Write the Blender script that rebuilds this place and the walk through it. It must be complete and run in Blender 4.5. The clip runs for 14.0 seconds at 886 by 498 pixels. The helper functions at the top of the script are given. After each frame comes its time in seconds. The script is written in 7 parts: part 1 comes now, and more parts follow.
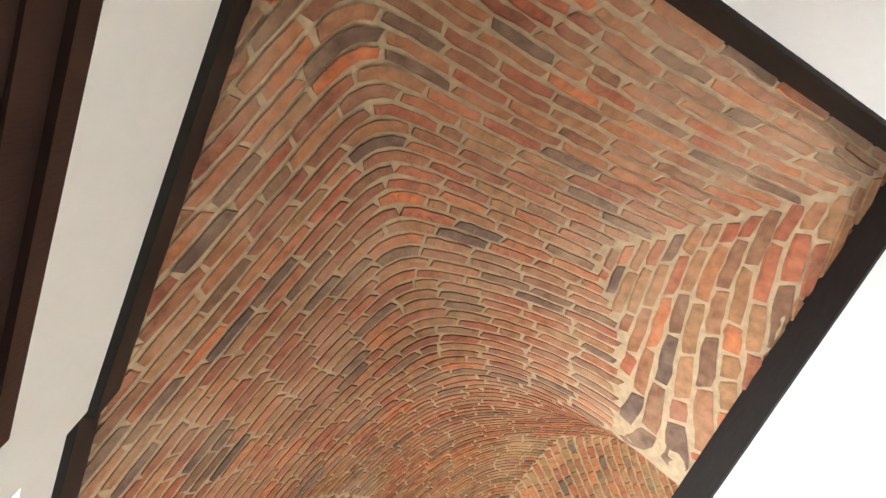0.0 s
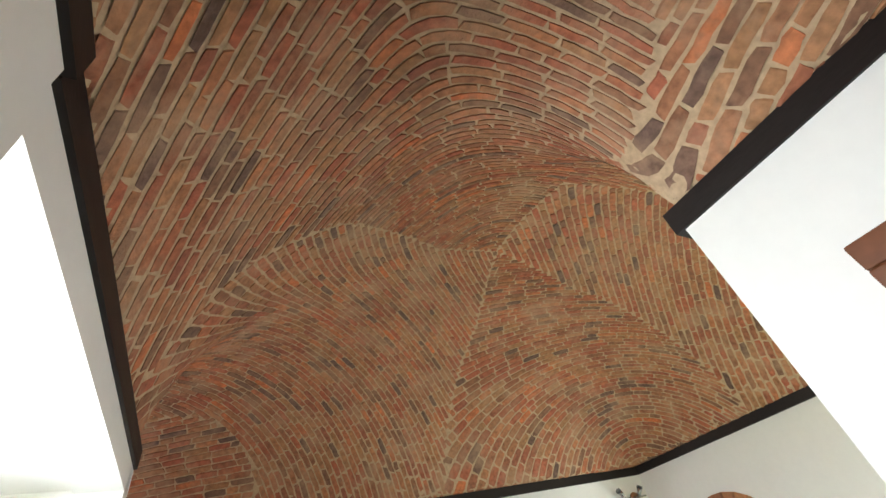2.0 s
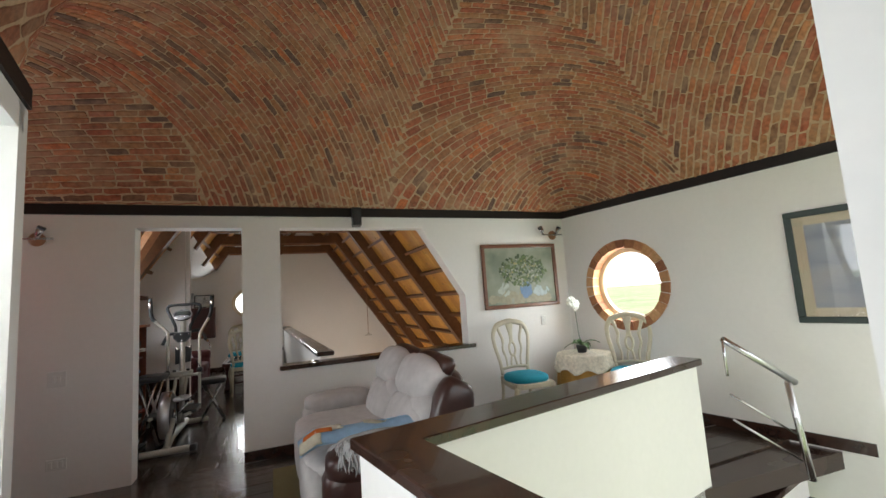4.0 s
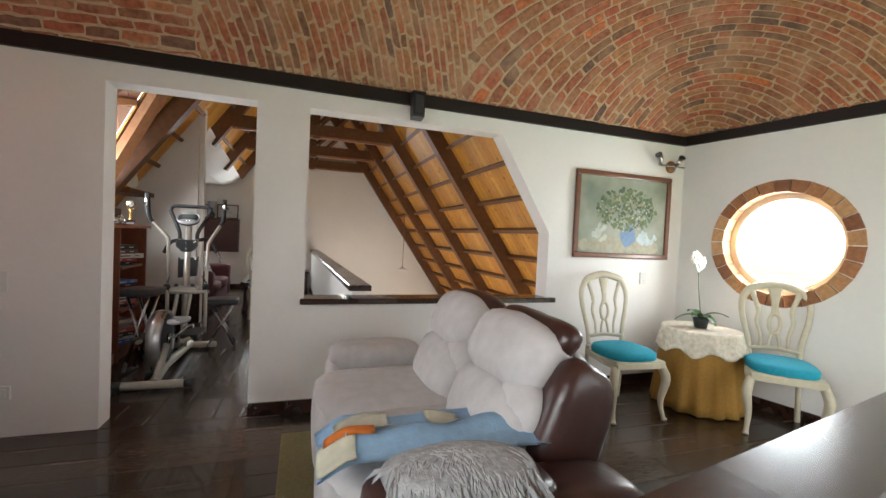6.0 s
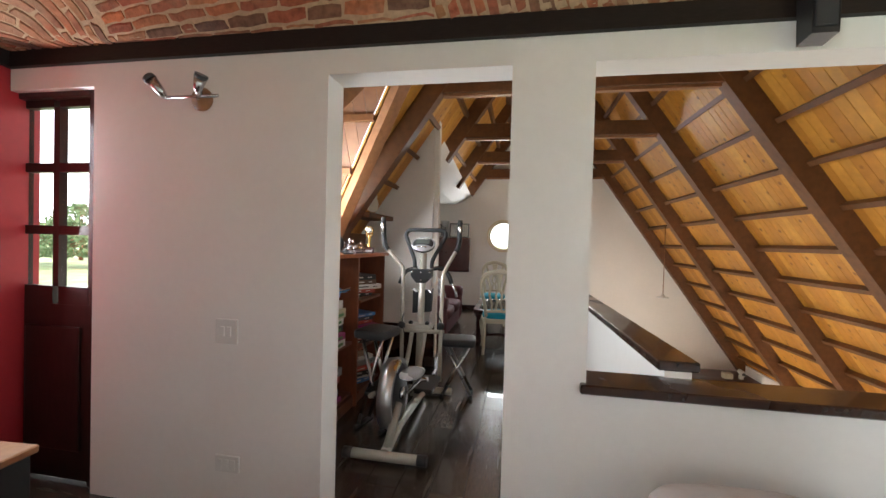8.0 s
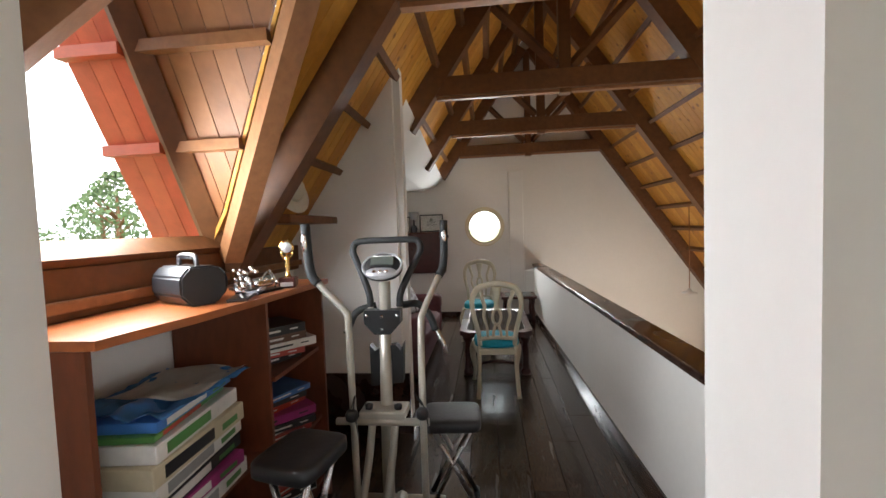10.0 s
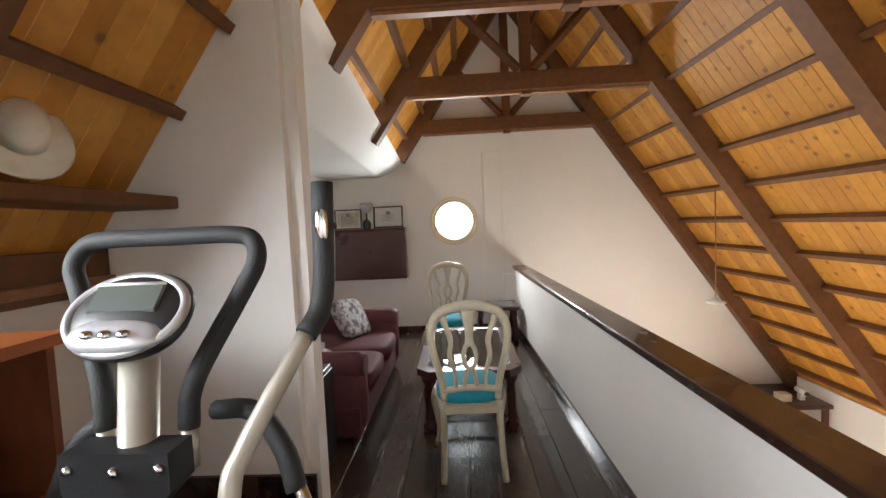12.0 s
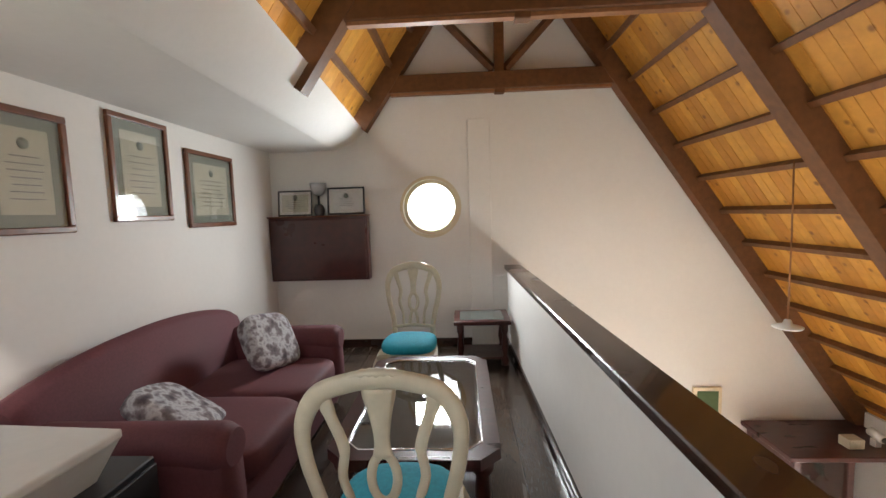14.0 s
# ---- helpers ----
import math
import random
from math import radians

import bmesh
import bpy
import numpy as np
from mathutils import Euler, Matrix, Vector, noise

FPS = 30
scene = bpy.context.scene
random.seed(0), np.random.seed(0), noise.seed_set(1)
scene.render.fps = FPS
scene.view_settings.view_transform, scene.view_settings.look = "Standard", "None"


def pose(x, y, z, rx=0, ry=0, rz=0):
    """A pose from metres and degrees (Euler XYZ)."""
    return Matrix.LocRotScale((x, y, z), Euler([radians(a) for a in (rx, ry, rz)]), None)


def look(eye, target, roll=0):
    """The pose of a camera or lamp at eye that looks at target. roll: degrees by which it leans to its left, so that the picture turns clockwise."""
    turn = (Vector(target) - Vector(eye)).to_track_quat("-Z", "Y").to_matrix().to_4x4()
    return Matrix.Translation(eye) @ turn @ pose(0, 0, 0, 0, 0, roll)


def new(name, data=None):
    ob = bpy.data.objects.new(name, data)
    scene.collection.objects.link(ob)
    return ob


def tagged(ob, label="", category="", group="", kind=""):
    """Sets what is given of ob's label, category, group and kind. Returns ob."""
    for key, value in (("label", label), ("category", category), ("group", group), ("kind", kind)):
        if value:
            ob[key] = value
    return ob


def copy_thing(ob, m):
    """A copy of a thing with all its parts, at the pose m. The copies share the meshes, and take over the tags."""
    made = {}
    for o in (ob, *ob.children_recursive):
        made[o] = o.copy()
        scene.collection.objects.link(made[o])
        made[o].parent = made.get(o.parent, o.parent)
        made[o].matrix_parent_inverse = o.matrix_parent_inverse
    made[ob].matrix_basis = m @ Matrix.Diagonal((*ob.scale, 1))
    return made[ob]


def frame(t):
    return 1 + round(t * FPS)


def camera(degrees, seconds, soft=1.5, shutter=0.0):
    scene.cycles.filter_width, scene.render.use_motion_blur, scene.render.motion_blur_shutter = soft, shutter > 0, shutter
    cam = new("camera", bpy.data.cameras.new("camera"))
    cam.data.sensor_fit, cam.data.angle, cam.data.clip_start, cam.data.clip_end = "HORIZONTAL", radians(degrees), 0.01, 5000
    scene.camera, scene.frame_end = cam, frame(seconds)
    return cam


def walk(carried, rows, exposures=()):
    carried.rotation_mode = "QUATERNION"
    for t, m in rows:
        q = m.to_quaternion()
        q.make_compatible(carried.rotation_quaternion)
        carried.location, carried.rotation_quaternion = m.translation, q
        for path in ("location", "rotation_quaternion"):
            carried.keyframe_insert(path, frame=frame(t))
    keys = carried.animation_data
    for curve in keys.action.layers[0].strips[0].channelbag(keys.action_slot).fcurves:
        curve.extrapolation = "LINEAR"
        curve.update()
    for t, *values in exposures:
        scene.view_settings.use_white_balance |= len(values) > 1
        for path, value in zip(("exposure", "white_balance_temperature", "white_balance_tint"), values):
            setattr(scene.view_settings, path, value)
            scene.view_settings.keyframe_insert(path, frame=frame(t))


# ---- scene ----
cam = camera(93.6, 14.0)
PATH = [
    (0, (0.432, 0.897, 1.513), (0.948, 1.433, 3.369), -33.1),
    (0.5, (0.431, 0.902, 1.518), (0.997, 1.5, 3.341), -33.9),
    (1, (0.448, 0.947, 1.528), (1.021, 1.796, 3.246), -25.4),
    (1.5, (0.454, 1.022, 1.525), (1.026, 2.176, 3.056), -18.3),
    (2, (0.457, 1.096, 1.48), (1.035, 2.504, 2.777), -13.7),
    (2.5, (0.475, 1.147, 1.445), (1.07, 2.747, 2.488), -10.2),
    (3, (0.471, 1.185, 1.418), (1.098, 2.91, 2.214), -7.2),
    (3.5, (0.492, 1.234, 1.382), (1.186, 3.041, 1.886), -5.6),
    (3.7, (0.518, 1.286, 1.379), (1.262, 3.104, 1.756), -5.6),
    (5.8, (0.663, 2.51, 1.285), (1.525, 4.311, 1.177), 2.7),
    (6, (0.62, 2.67, 1.288), (1.263, 4.563, 1.232), 2.6),
    (6.5, (0.548, 3.027, 1.32), (0.766, 5.013, 1.414), -1.3),
    (7, (0.618, 3.318, 1.309), (0.491, 5.314, 1.339), 2.1),
    (7.5, (0.559, 3.598, 1.303), (0.226, 5.57, 1.29), 2.2),
    (7.7, (0.475, 3.732, 1.331), (0.111, 5.698, 1.309), 1.6),
    (10, (0.060, 5.424, 1.54), (-0.154, 7.422, 1.437), -2.1),
    (10.5, (0.03, 5.787, 1.532), (-0.062, 7.78, 1.388), -2.2),
    (11, (-0.032, 6.068, 1.517), (-0.058, 8.059, 1.329), -2.0),
    (11.5, (0.015, 6.412, 1.49), (-0.038, 8.405, 1.33), -2.6),
    (12, (0.1, 6.773, 1.486), (0.013, 8.768, 1.369), -2.6),
    (12.5, (0.183, 7.158, 1.479), (0.046, 9.151, 1.374), -2.0),
    (13, (0.33, 7.483, 1.488), (0.079, 9.464, 1.378), 1.2),
    (13.5, (0.375, 7.759, 1.45), (0.143, 9.74, 1.307), 1.6),
    (14, (0.358, 8.01, 1.462), (0.261, 10.0, 1.29), -1.8),
]
walk(cam, [(t, look(eye, target, roll)) for t, eye, target, roll in PATH],
     [(0.0, 1.85), (1.5, 1.32), (3.0, 0.42), (3.7, 0.32), (5.8, 0.85), (7.5, 1.15), (10.0, 0.92), (12.0, 1.52), (14.0, 1.38)])


# ---- world and light ----
world = bpy.data.worlds.new("world")
scene.world = world
world.use_nodes = True
wn = world.node_tree
sky = wn.nodes.new("ShaderNodeTexSky")
sky.sky_type = 'NISHITA'
sky.sun_disc = False
sky.sun_elevation = radians(50)
sky.sun_rotation = radians(148)
sky.dust_density = 1.0
wn.nodes["Background"].inputs["Strength"].default_value = 0.14
wn.links.new(sky.outputs[0], wn.nodes["Background"].inputs["Color"])
sun = new("sun", bpy.data.lights.new("sun", 'SUN'))
sun.data.energy, sun.data.angle, sun.data.color = 4.0, radians(12), (1.0, 0.95, 0.88)
sun.matrix_world = look((5, -8, 11), (0, 0, 0))


def area_lamp(name, eye, target, w, h, watts, color=(0.87, 0.95, 1.0)):
    """Rectangular area lamp: sky light that enters by one opening, or added fill."""
    ob = new(name, bpy.data.lights.new(name, 'AREA'))
    ob.data.shape, ob.data.size, ob.data.size_y = 'RECTANGLE', w, h
    ob.data.energy, ob.data.color = watts, color
    ob.matrix_world = look(eye, target)
    return ob


area_lamp("light_round_window", (4.42, 4.88, 1.36), (0.0, 4.0, 1.2), 0.75, 0.75, 24)
area_lamp("light_bay_window", (-1.15, 2.3, 1.75), (1.1, 1.3, 2.3), 1.2, 0.9, 50)
area_lamp("light_dormer", (-1.39, 6.75, 1.70), (1.5, 7.2, 0.80), 0.85, 0.32, 19, (0.93, 0.97, 1.0))
area_lamp("light_oculus", (0.02, 12.42, 1.53), (0.05, 8.0, 0.9), 0.45, 0.45, 17, (0.94, 0.98, 1.0))
area_lamp("light_terrace_door", (-2.12, 5.78, 1.55), (-0.7, 3.0, 1.2), 0.35, 0.9, 17)
# added down in the lower room for supposed, unseen windows; its wall has none
area_lamp("light_lower_room", (4.2, 9.0, -2.15), (2.6, 9.0, -2.6), 5.5, 0.6, 88, (1.0, 0.98, 0.94))
# weak fill added on the stairwell side, where no window stands
area_lamp("fill_stairwell", (4.2, 2.2, 1.4), (1.5, 2.4, 1.6), 0.8, 1.2, 6)


# ---- materials ----
def material(name, color, rough=0.6, metal=0.0, grain=0.08, grain_scale=25.0, bump=0.05, bump_scale=60.0,
             stretch=(1, 1, 1), spec=0.5, blotch=0.06, coat=0.0, island=0.0, objrand=0.0):
    m = bpy.data.materials.new(name)
    m.use_nodes = True
    nt = m.node_tree
    b = nt.nodes["Principled BSDF"]
    b.inputs["Roughness"].default_value = rough
    b.inputs["Metallic"].default_value = metal
    b.inputs["Specular IOR Level"].default_value = spec
    b.inputs["Coat Weight"].default_value = coat
    tc = nt.nodes.new("ShaderNodeTexCoord")
    mp = nt.nodes.new("ShaderNodeMapping")
    mp.inputs["Scale"].default_value = stretch
    nt.links.new(tc.outputs["Object"], mp.inputs["Vector"])
    n1 = nt.nodes.new("ShaderNodeTexNoise")
    n1.inputs["Scale"].default_value = grain_scale
    n1.inputs["Detail"].default_value = 6
    n2 = nt.nodes.new("ShaderNodeTexNoise")
    n2.inputs["Scale"].default_value = 2.2
    n2.inputs["Detail"].default_value = 3
    nt.links.new(mp.outputs[0], n1.inputs["Vector"])
    nt.links.new(mp.outputs[0], n2.inputs["Vector"])
    hsv = nt.nodes.new("ShaderNodeHueSaturation")
    hsv.inputs["Color"].default_value = (*color, 1)

    def scaled(sock, amount):
        mr = nt.nodes.new("ShaderNodeMapRange")
        mr.inputs["From Min"].default_value, mr.inputs["From Max"].default_value = 0.25, 0.75
        mr.inputs["To Min"].default_value, mr.inputs["To Max"].default_value = 1 - amount, 1 + amount
        nt.links.new(sock, mr.inputs["Value"])
        return mr.outputs[0]

    def times(a, c):
        mm = nt.nodes.new("ShaderNodeMath")
        mm.operation = 'MULTIPLY'
        nt.links.new(a, mm.inputs[0])
        nt.links.new(c, mm.inputs[1])
        return mm.outputs[0]

    v = times(scaled(n1.outputs["Fac"], grain), scaled(n2.outputs["Fac"], blotch))
    if island:
        g = nt.nodes.new("ShaderNodeNewGeometry")
        mr = nt.nodes.new("ShaderNodeMapRange")
        mr.inputs["To Min"].default_value, mr.inputs["To Max"].default_value = 1 - island, 1 + island
        nt.links.new(g.outputs["Random Per Island"], mr.inputs["Value"])
        v = times(v, mr.outputs[0])
    if objrand:
        g = nt.nodes.new("ShaderNodeObjectInfo")
        mr = nt.nodes.new("ShaderNodeMapRange")
        mr.inputs["To Min"].default_value, mr.inputs["To Max"].default_value = 1 - objrand, 1 + objrand
        nt.links.new(g.outputs["Random"], mr.inputs["Value"])
        v = times(v, mr.outputs[0])
    nt.links.new(v, hsv.inputs["Value"])
    nt.links.new(hsv.outputs[0], b.inputs["Base Color"])
    rr = nt.nodes.new("ShaderNodeMapRange")
    rr.inputs["To Min"].default_value, rr.inputs["To Max"].default_value = max(0.02, rough - 0.1), min(1, rough + 0.1)
    nt.links.new(n2.outputs["Fac"], rr.inputs["Value"])
    nt.links.new(rr.outputs[0], b.inputs["Roughness"])
    if bump:
        n3 = nt.nodes.new("ShaderNodeTexNoise")
        n3.inputs["Scale"].default_value = bump_scale
        n3.inputs["Detail"].default_value = 4
        nt.links.new(mp.outputs[0], n3.inputs["Vector"])
        bp = nt.nodes.new("ShaderNodeBump")
        bp.inputs["Strength"].default_value = min(1.0, bump * 4)
        bp.inputs["Distance"].default_value = 0.004
        nt.links.new(n3.outputs["Fac"], bp.inputs["Height"])
        nt.links.new(bp.outputs[0], b.inputs["Normal"])
    return m


def ramp_material(name, stops, rough, source, scale=1.0, stretch=(1, 1, 1), mottling=0.2, bump=0.3, bump_scale=80.0, coat=0.0):
    """A material whose base colour runs through stops, piece by piece (source: island or object)."""
    m = material(name, (1, 1, 1), rough, grain=mottling, grain_scale=30.0 * scale, bump=bump, bump_scale=bump_scale, stretch=stretch, blotch=0.12, coat=coat)
    nt = m.node_tree
    hsv = [n for n in nt.nodes if n.type == 'HUE_SAT'][0]
    if source == 'island':
        g = nt.nodes.new("ShaderNodeNewGeometry").outputs["Random Per Island"]
    else:
        g = nt.nodes.new("ShaderNodeObjectInfo").outputs["Random"]
    r = nt.nodes.new("ShaderNodeValToRGB")
    r.color_ramp.interpolation = 'LINEAR'
    while len(r.color_ramp.elements) < len(stops):
        r.color_ramp.elements.new(0.5)
    for e, (p, c) in zip(r.color_ramp.elements, stops):
        e.position, e.color = p, (*c, 1)
    nt.links.new(g, r.inputs["Fac"])
    nt.links.new(r.outputs[0], hsv.inputs["Color"])
    return m


BRICK = ramp_material("brick", [(0.0, (0.13, 0.075, 0.058)), (0.05, (0.17, 0.095, 0.065)), (0.14, (0.25, 0.115, 0.06)), (0.32, (0.38, 0.105, 0.055)),
                                (0.5, (0.43, 0.155, 0.072)), (0.65, (0.36, 0.175, 0.08)), (0.8, (0.30, 0.095, 0.055)), (0.92, (0.40, 0.20, 0.095)), (1.0, (0.54, 0.15, 0.055))],
                      0.9, 'island', mottling=0.4, bump=0.35)
MORTAR = material("mortar", (0.50, 0.355, 0.225), 0.95, grain=0.2, grain_scale=40, bump=0.2, bump_scale=90)


def smeared(m, color, scale, lo, hi, most):
    """Smears of another colour lie in patches over the material's own."""
    nt = m.node_tree
    bsdf = nt.nodes["Principled BSDF"]
    own = bsdf.inputs["Base Color"].links[0].from_socket
    tc = nt.nodes.new("ShaderNodeTexCoord")
    n = nt.nodes.new("ShaderNodeTexNoise")
    n.inputs["Scale"].default_value, n.inputs["Detail"].default_value, n.inputs["Roughness"].default_value = scale, 7, 0.65
    nt.links.new(tc.outputs["Object"], n.inputs["Vector"])
    r = nt.nodes.new("ShaderNodeMapRange")
    r.inputs["From Min"].default_value, r.inputs["From Max"].default_value, r.inputs["To Max"].default_value = lo, hi, most
    nt.links.new(n.outputs["Fac"], r.inputs["Value"])
    mx = nt.nodes.new("ShaderNodeMixRGB")
    mx.inputs[2].default_value = (*color, 1)
    nt.links.new(r.outputs[0], mx.inputs[0])
    nt.links.new(own, mx.inputs[1])
    nt.links.new(mx.outputs[0], bsdf.inputs["Base Color"])


def knotted(m, scale, radius, color):
    """Small dark knots, scattered."""
    nt = m.node_tree
    bsdf = nt.nodes["Principled BSDF"]
    own = bsdf.inputs["Base Color"].links[0].from_socket
    tc = nt.nodes.new("ShaderNodeTexCoord")
    v = nt.nodes.new("ShaderNodeTexVoronoi")
    v.inputs["Scale"].default_value = scale
    nt.links.new(tc.outputs["Object"], v.inputs["Vector"])
    r = nt.nodes.new("ShaderNodeMapRange")
    r.inputs["From Min"].default_value, r.inputs["From Max"].default_value = radius, radius * 0.4
    r.inputs["To Max"].default_value = 0.8
    nt.links.new(v.outputs["Distance"], r.inputs["Value"])
    mx = nt.nodes.new("ShaderNodeMixRGB")
    mx.inputs[2].default_value = (*color, 1)
    nt.links.new(r.outputs[0], mx.inputs[0])
    nt.links.new(own, mx.inputs[1])
    nt.links.new(mx.outputs[0], bsdf.inputs["Base Color"])


smeared(BRICK, (0.48, 0.30, 0.19), 3.2, 0.47, 0.72, 0.8)
PLASTER = material("white_plaster", (0.80, 0.78, 0.75), 0.8, grain=0.015, bump=0.03, bump_scale=35, blotch=0.02)
RED = material("red_paint", (0.38, 0.02, 0.026), 0.6, grain=0.05, blotch=0.1, bump=0.03)
BLACKBEAM = material("black_painted_wood", (0.014, 0.010, 0.009), 0.5, spec=0.3, grain=0.3, stretch=(1, 1, 6), bump=0.05)
TIMBER = material("dark_brown_timber", (0.135, 0.053, 0.017), 0.55, grain=0.25, grain_scale=18, bump=0.08, bump_scale=30, blotch=0.2)
LIGHTTIMBER = material("light_brown_timber", (0.27, 0.12, 0.05), 0.5, grain=0.18, bump=0.06, blotch=0.15)
PINE = ramp_material("pine_boards", [(0.0, (0.47, 0.20, 0.025)), (0.5, (0.56, 0.26, 0.035)), (1.0, (0.63, 0.32, 0.055))], 0.5, 'island', scale=0.6, mottling=0.12, bump=0.06, bump_scale=30)
knotted(PINE, 7.5, 0.20, (0.16, 0.055, 0.012))
smeared(PINE, (0.44, 0.17, 0.022), 1.6, 0.5, 0.75, 0.5)
REDPINE = ramp_material("red_stained_boards", [(0.0, (0.56, 0.085, 0.04)), (1.0, (0.66, 0.13, 0.06))], 0.5, 'island', scale=0.6, mottling=0.12, bump=0.06, bump_scale=30)
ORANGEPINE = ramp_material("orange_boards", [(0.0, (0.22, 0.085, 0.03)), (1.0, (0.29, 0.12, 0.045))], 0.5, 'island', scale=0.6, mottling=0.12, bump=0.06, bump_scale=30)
FLOORWOOD = ramp_material("dark_floor_boards", [(0.0, (0.030, 0.018, 0.012)), (0.5, (0.052, 0.034, 0.024)), (1.0, (0.082, 0.056, 0.040))], 0.24, 'object', scale=0.7, stretch=(9, 0.8, 1), mottling=0.45, bump=0.02, bump_scale=60, coat=0.25)
CAPWOOD = material("dark_varnished_wood", (0.035, 0.016, 0.011), 0.25, grain=0.35, grain_scale=14, stretch=(1, 1, 1), bump=0.006, coat=0.3)
CHAIRPAINT = material("antique_cream_paint", (0.58, 0.53, 0.40), 0.45, grain=0.08, blotch=0.15, bump=0.03)
TEAL = material("turquoise_fabric", (0.008, 0.30, 0.42), 0.8, grain=0.15, grain_scale=60, bump=0.1, bump_scale=300)
GREYFABRIC = material("grey_suede", (0.50, 0.475, 0.465), 0.85, grain=0.10, grain_scale=14, bump=0.16, bump_scale=14, blotch=0.05)
BROWNLEATHER = material("dark_brown_leather", (0.045, 0.018, 0.014), 0.33, grain=0.2, bump=0.12, bump_scale=22)
BURGUNDY = material("burgundy_fabric", (0.125, 0.036, 0.045), 0.75, grain=0.12, grain_scale=80, bump=0.06, bump_scale=200, blotch=0.15)
DARKMAHOGANY = material("dark_mahogany", (0.055, 0.012, 0.010), 0.3, grain=0.3, grain_scale=12, stretch=(1, 4, 1), bump=0.02, coat=0.2)
DOORWOOD = material("dark_stained_door", (0.024, 0.009, 0.007), 0.45, grain=0.3, grain_scale=12, stretch=(4, 4, 1), bump=0.03)
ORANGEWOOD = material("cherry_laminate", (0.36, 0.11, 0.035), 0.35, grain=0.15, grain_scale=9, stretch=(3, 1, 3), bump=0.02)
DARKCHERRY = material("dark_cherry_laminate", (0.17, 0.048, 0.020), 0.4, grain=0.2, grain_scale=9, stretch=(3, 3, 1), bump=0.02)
BLACKPLASTIC = material("black_plastic", (0.018, 0.019, 0.021), 0.38, grain=0.1, bump=0.03, bump_scale=150)
BLACKFOAM = material("black_foam_grip", (0.022, 0.024, 0.026), 0.7, grain=0.1, bump=0.08, bump_scale=250)
BLACKVINYL = material("black_vinyl", (0.025, 0.026, 0.029), 0.4, grain=0.1, bump=0.08, bump_scale=40)
GREYMETAL = material("beige_grey_painted_steel", (0.46, 0.44, 0.38), 0.35, metal=0.3, grain=0.05, bump=0.02)
STEEL = material("brushed_steel", (0.55, 0.55, 0.56), 0.28, metal=1.0, grain=0.08, bump=0.02)
CHROME = material("chrome", (0.75, 0.75, 0.77), 0.12, metal=1.0, grain=0.02, bump=0)
DARKMETAL = material("dark_metal", (0.08, 0.08, 0.085), 0.35, metal=0.8, grain=0.1, bump=0.02)
SILVERPLASTIC = material("silver_plastic", (0.5, 0.51, 0.53), 0.3, metal=0.5, grain=0.04, bump=0)
WHITEPLASTIC = material("white_plastic", (0.72, 0.71, 0.68), 0.35, grain=0.03, bump=0)
GOLD = material("gold_plastic", (0.75, 0.48, 0.17), 0.25, metal=0.9, grain=0.05, bump=0.03)
SCREEN = material("lcd_screen", (0.10, 0.115, 0.105), 0.15, grain=0.02, bump=0)
PAPER = material("paper", (0.72, 0.70, 0.64), 0.8, grain=0.05, bump=0.02)
AGEDPAPER = material("aged_certificate_paper", (0.55, 0.52, 0.40), 0.7, grain=0.08, bump=0.02, blotch=0.12)
MATBOARD = material("grey_green_mat", (0.25, 0.27, 0.22), 0.8, grain=0.05, bump=0.02)
FRAMEWOOD = material("reddish_brown_frame", (0.15, 0.05, 0.02), 0.35, grain=0.25, bump=0.03, coat=0.2)
GREENFRAME = material("dark_green_frame", (0.02, 0.035, 0.028), 0.4, grain=0.15, bump=0.02)
WINDOWBRICK = ramp_material("window_trim_brick", [(0.0, (0.24, 0.09, 0.04)), (0.5, (0.42, 0.19, 0.08)), (1.0, (0.55, 0.32, 0.15))], 0.75, 'object', mottling=0.25, bump=0.2)
CREAMFRAME = material("cream_wood", (0.70, 0.60, 0.42), 0.5, grain=0.06, bump=0.03)
MUSTARD = material("mustard_cloth", (0.36, 0.19, 0.035), 0.85, grain=0.12, grain_scale=50, bump=0.08, bump_scale=120)
LACE = material("cream_lace", (0.72, 0.66, 0.54), 0.85, grain=0.25, grain_scale=30, bump=0.15, bump_scale=60, blotch=0.2)
LEAF = material("leaf_green", (0.035, 0.10, 0.02), 0.45, grain=0.2, bump=0.05)
PETAL = material("white_petal", (0.80, 0.80, 0.70), 0.6, grain=0.05, bump=0.02)
RUG = material("olive_rug", (0.15, 0.12, 0.045), 0.95, grain=0.3, grain_scale=120, bump=0.3, bump_scale=250)
GREYFUR = material("grey_plush", (0.34, 0.34, 0.34), 0.95, grain=0.25, grain_scale=40, bump=0.3, bump_scale=60)
BLANKET = material("light_blue_fleece", (0.42, 0.62, 0.80), 0.9, grain=0.1, grain_scale=30, bump=0.1, bump_scale=80)
BLANKETCREAM = material("cream_fleece", (0.80, 0.76, 0.62), 0.9, grain=0.1, bump=0.1)
BLANKETORANGE = material("orange_fleece", (0.80, 0.25, 0.05), 0.9, grain=0.1, bump=0.1)
GRASS = material("grass_field", (0.33, 0.40, 0.20), 0.95, grain=0.3, grain_scale=0.4, bump=0, blotch=0.35, stretch=(0.3, 0.3, 0.3))
FOLIAGE = material("foliage", (0.10, 0.15, 0.07), 0.9, grain=0.4, grain_scale=3, bump=0.1)
ROOFTILE = material("red_roof", (0.42, 0.13, 0.07), 0.7, grain=0.2, bump=0.1)


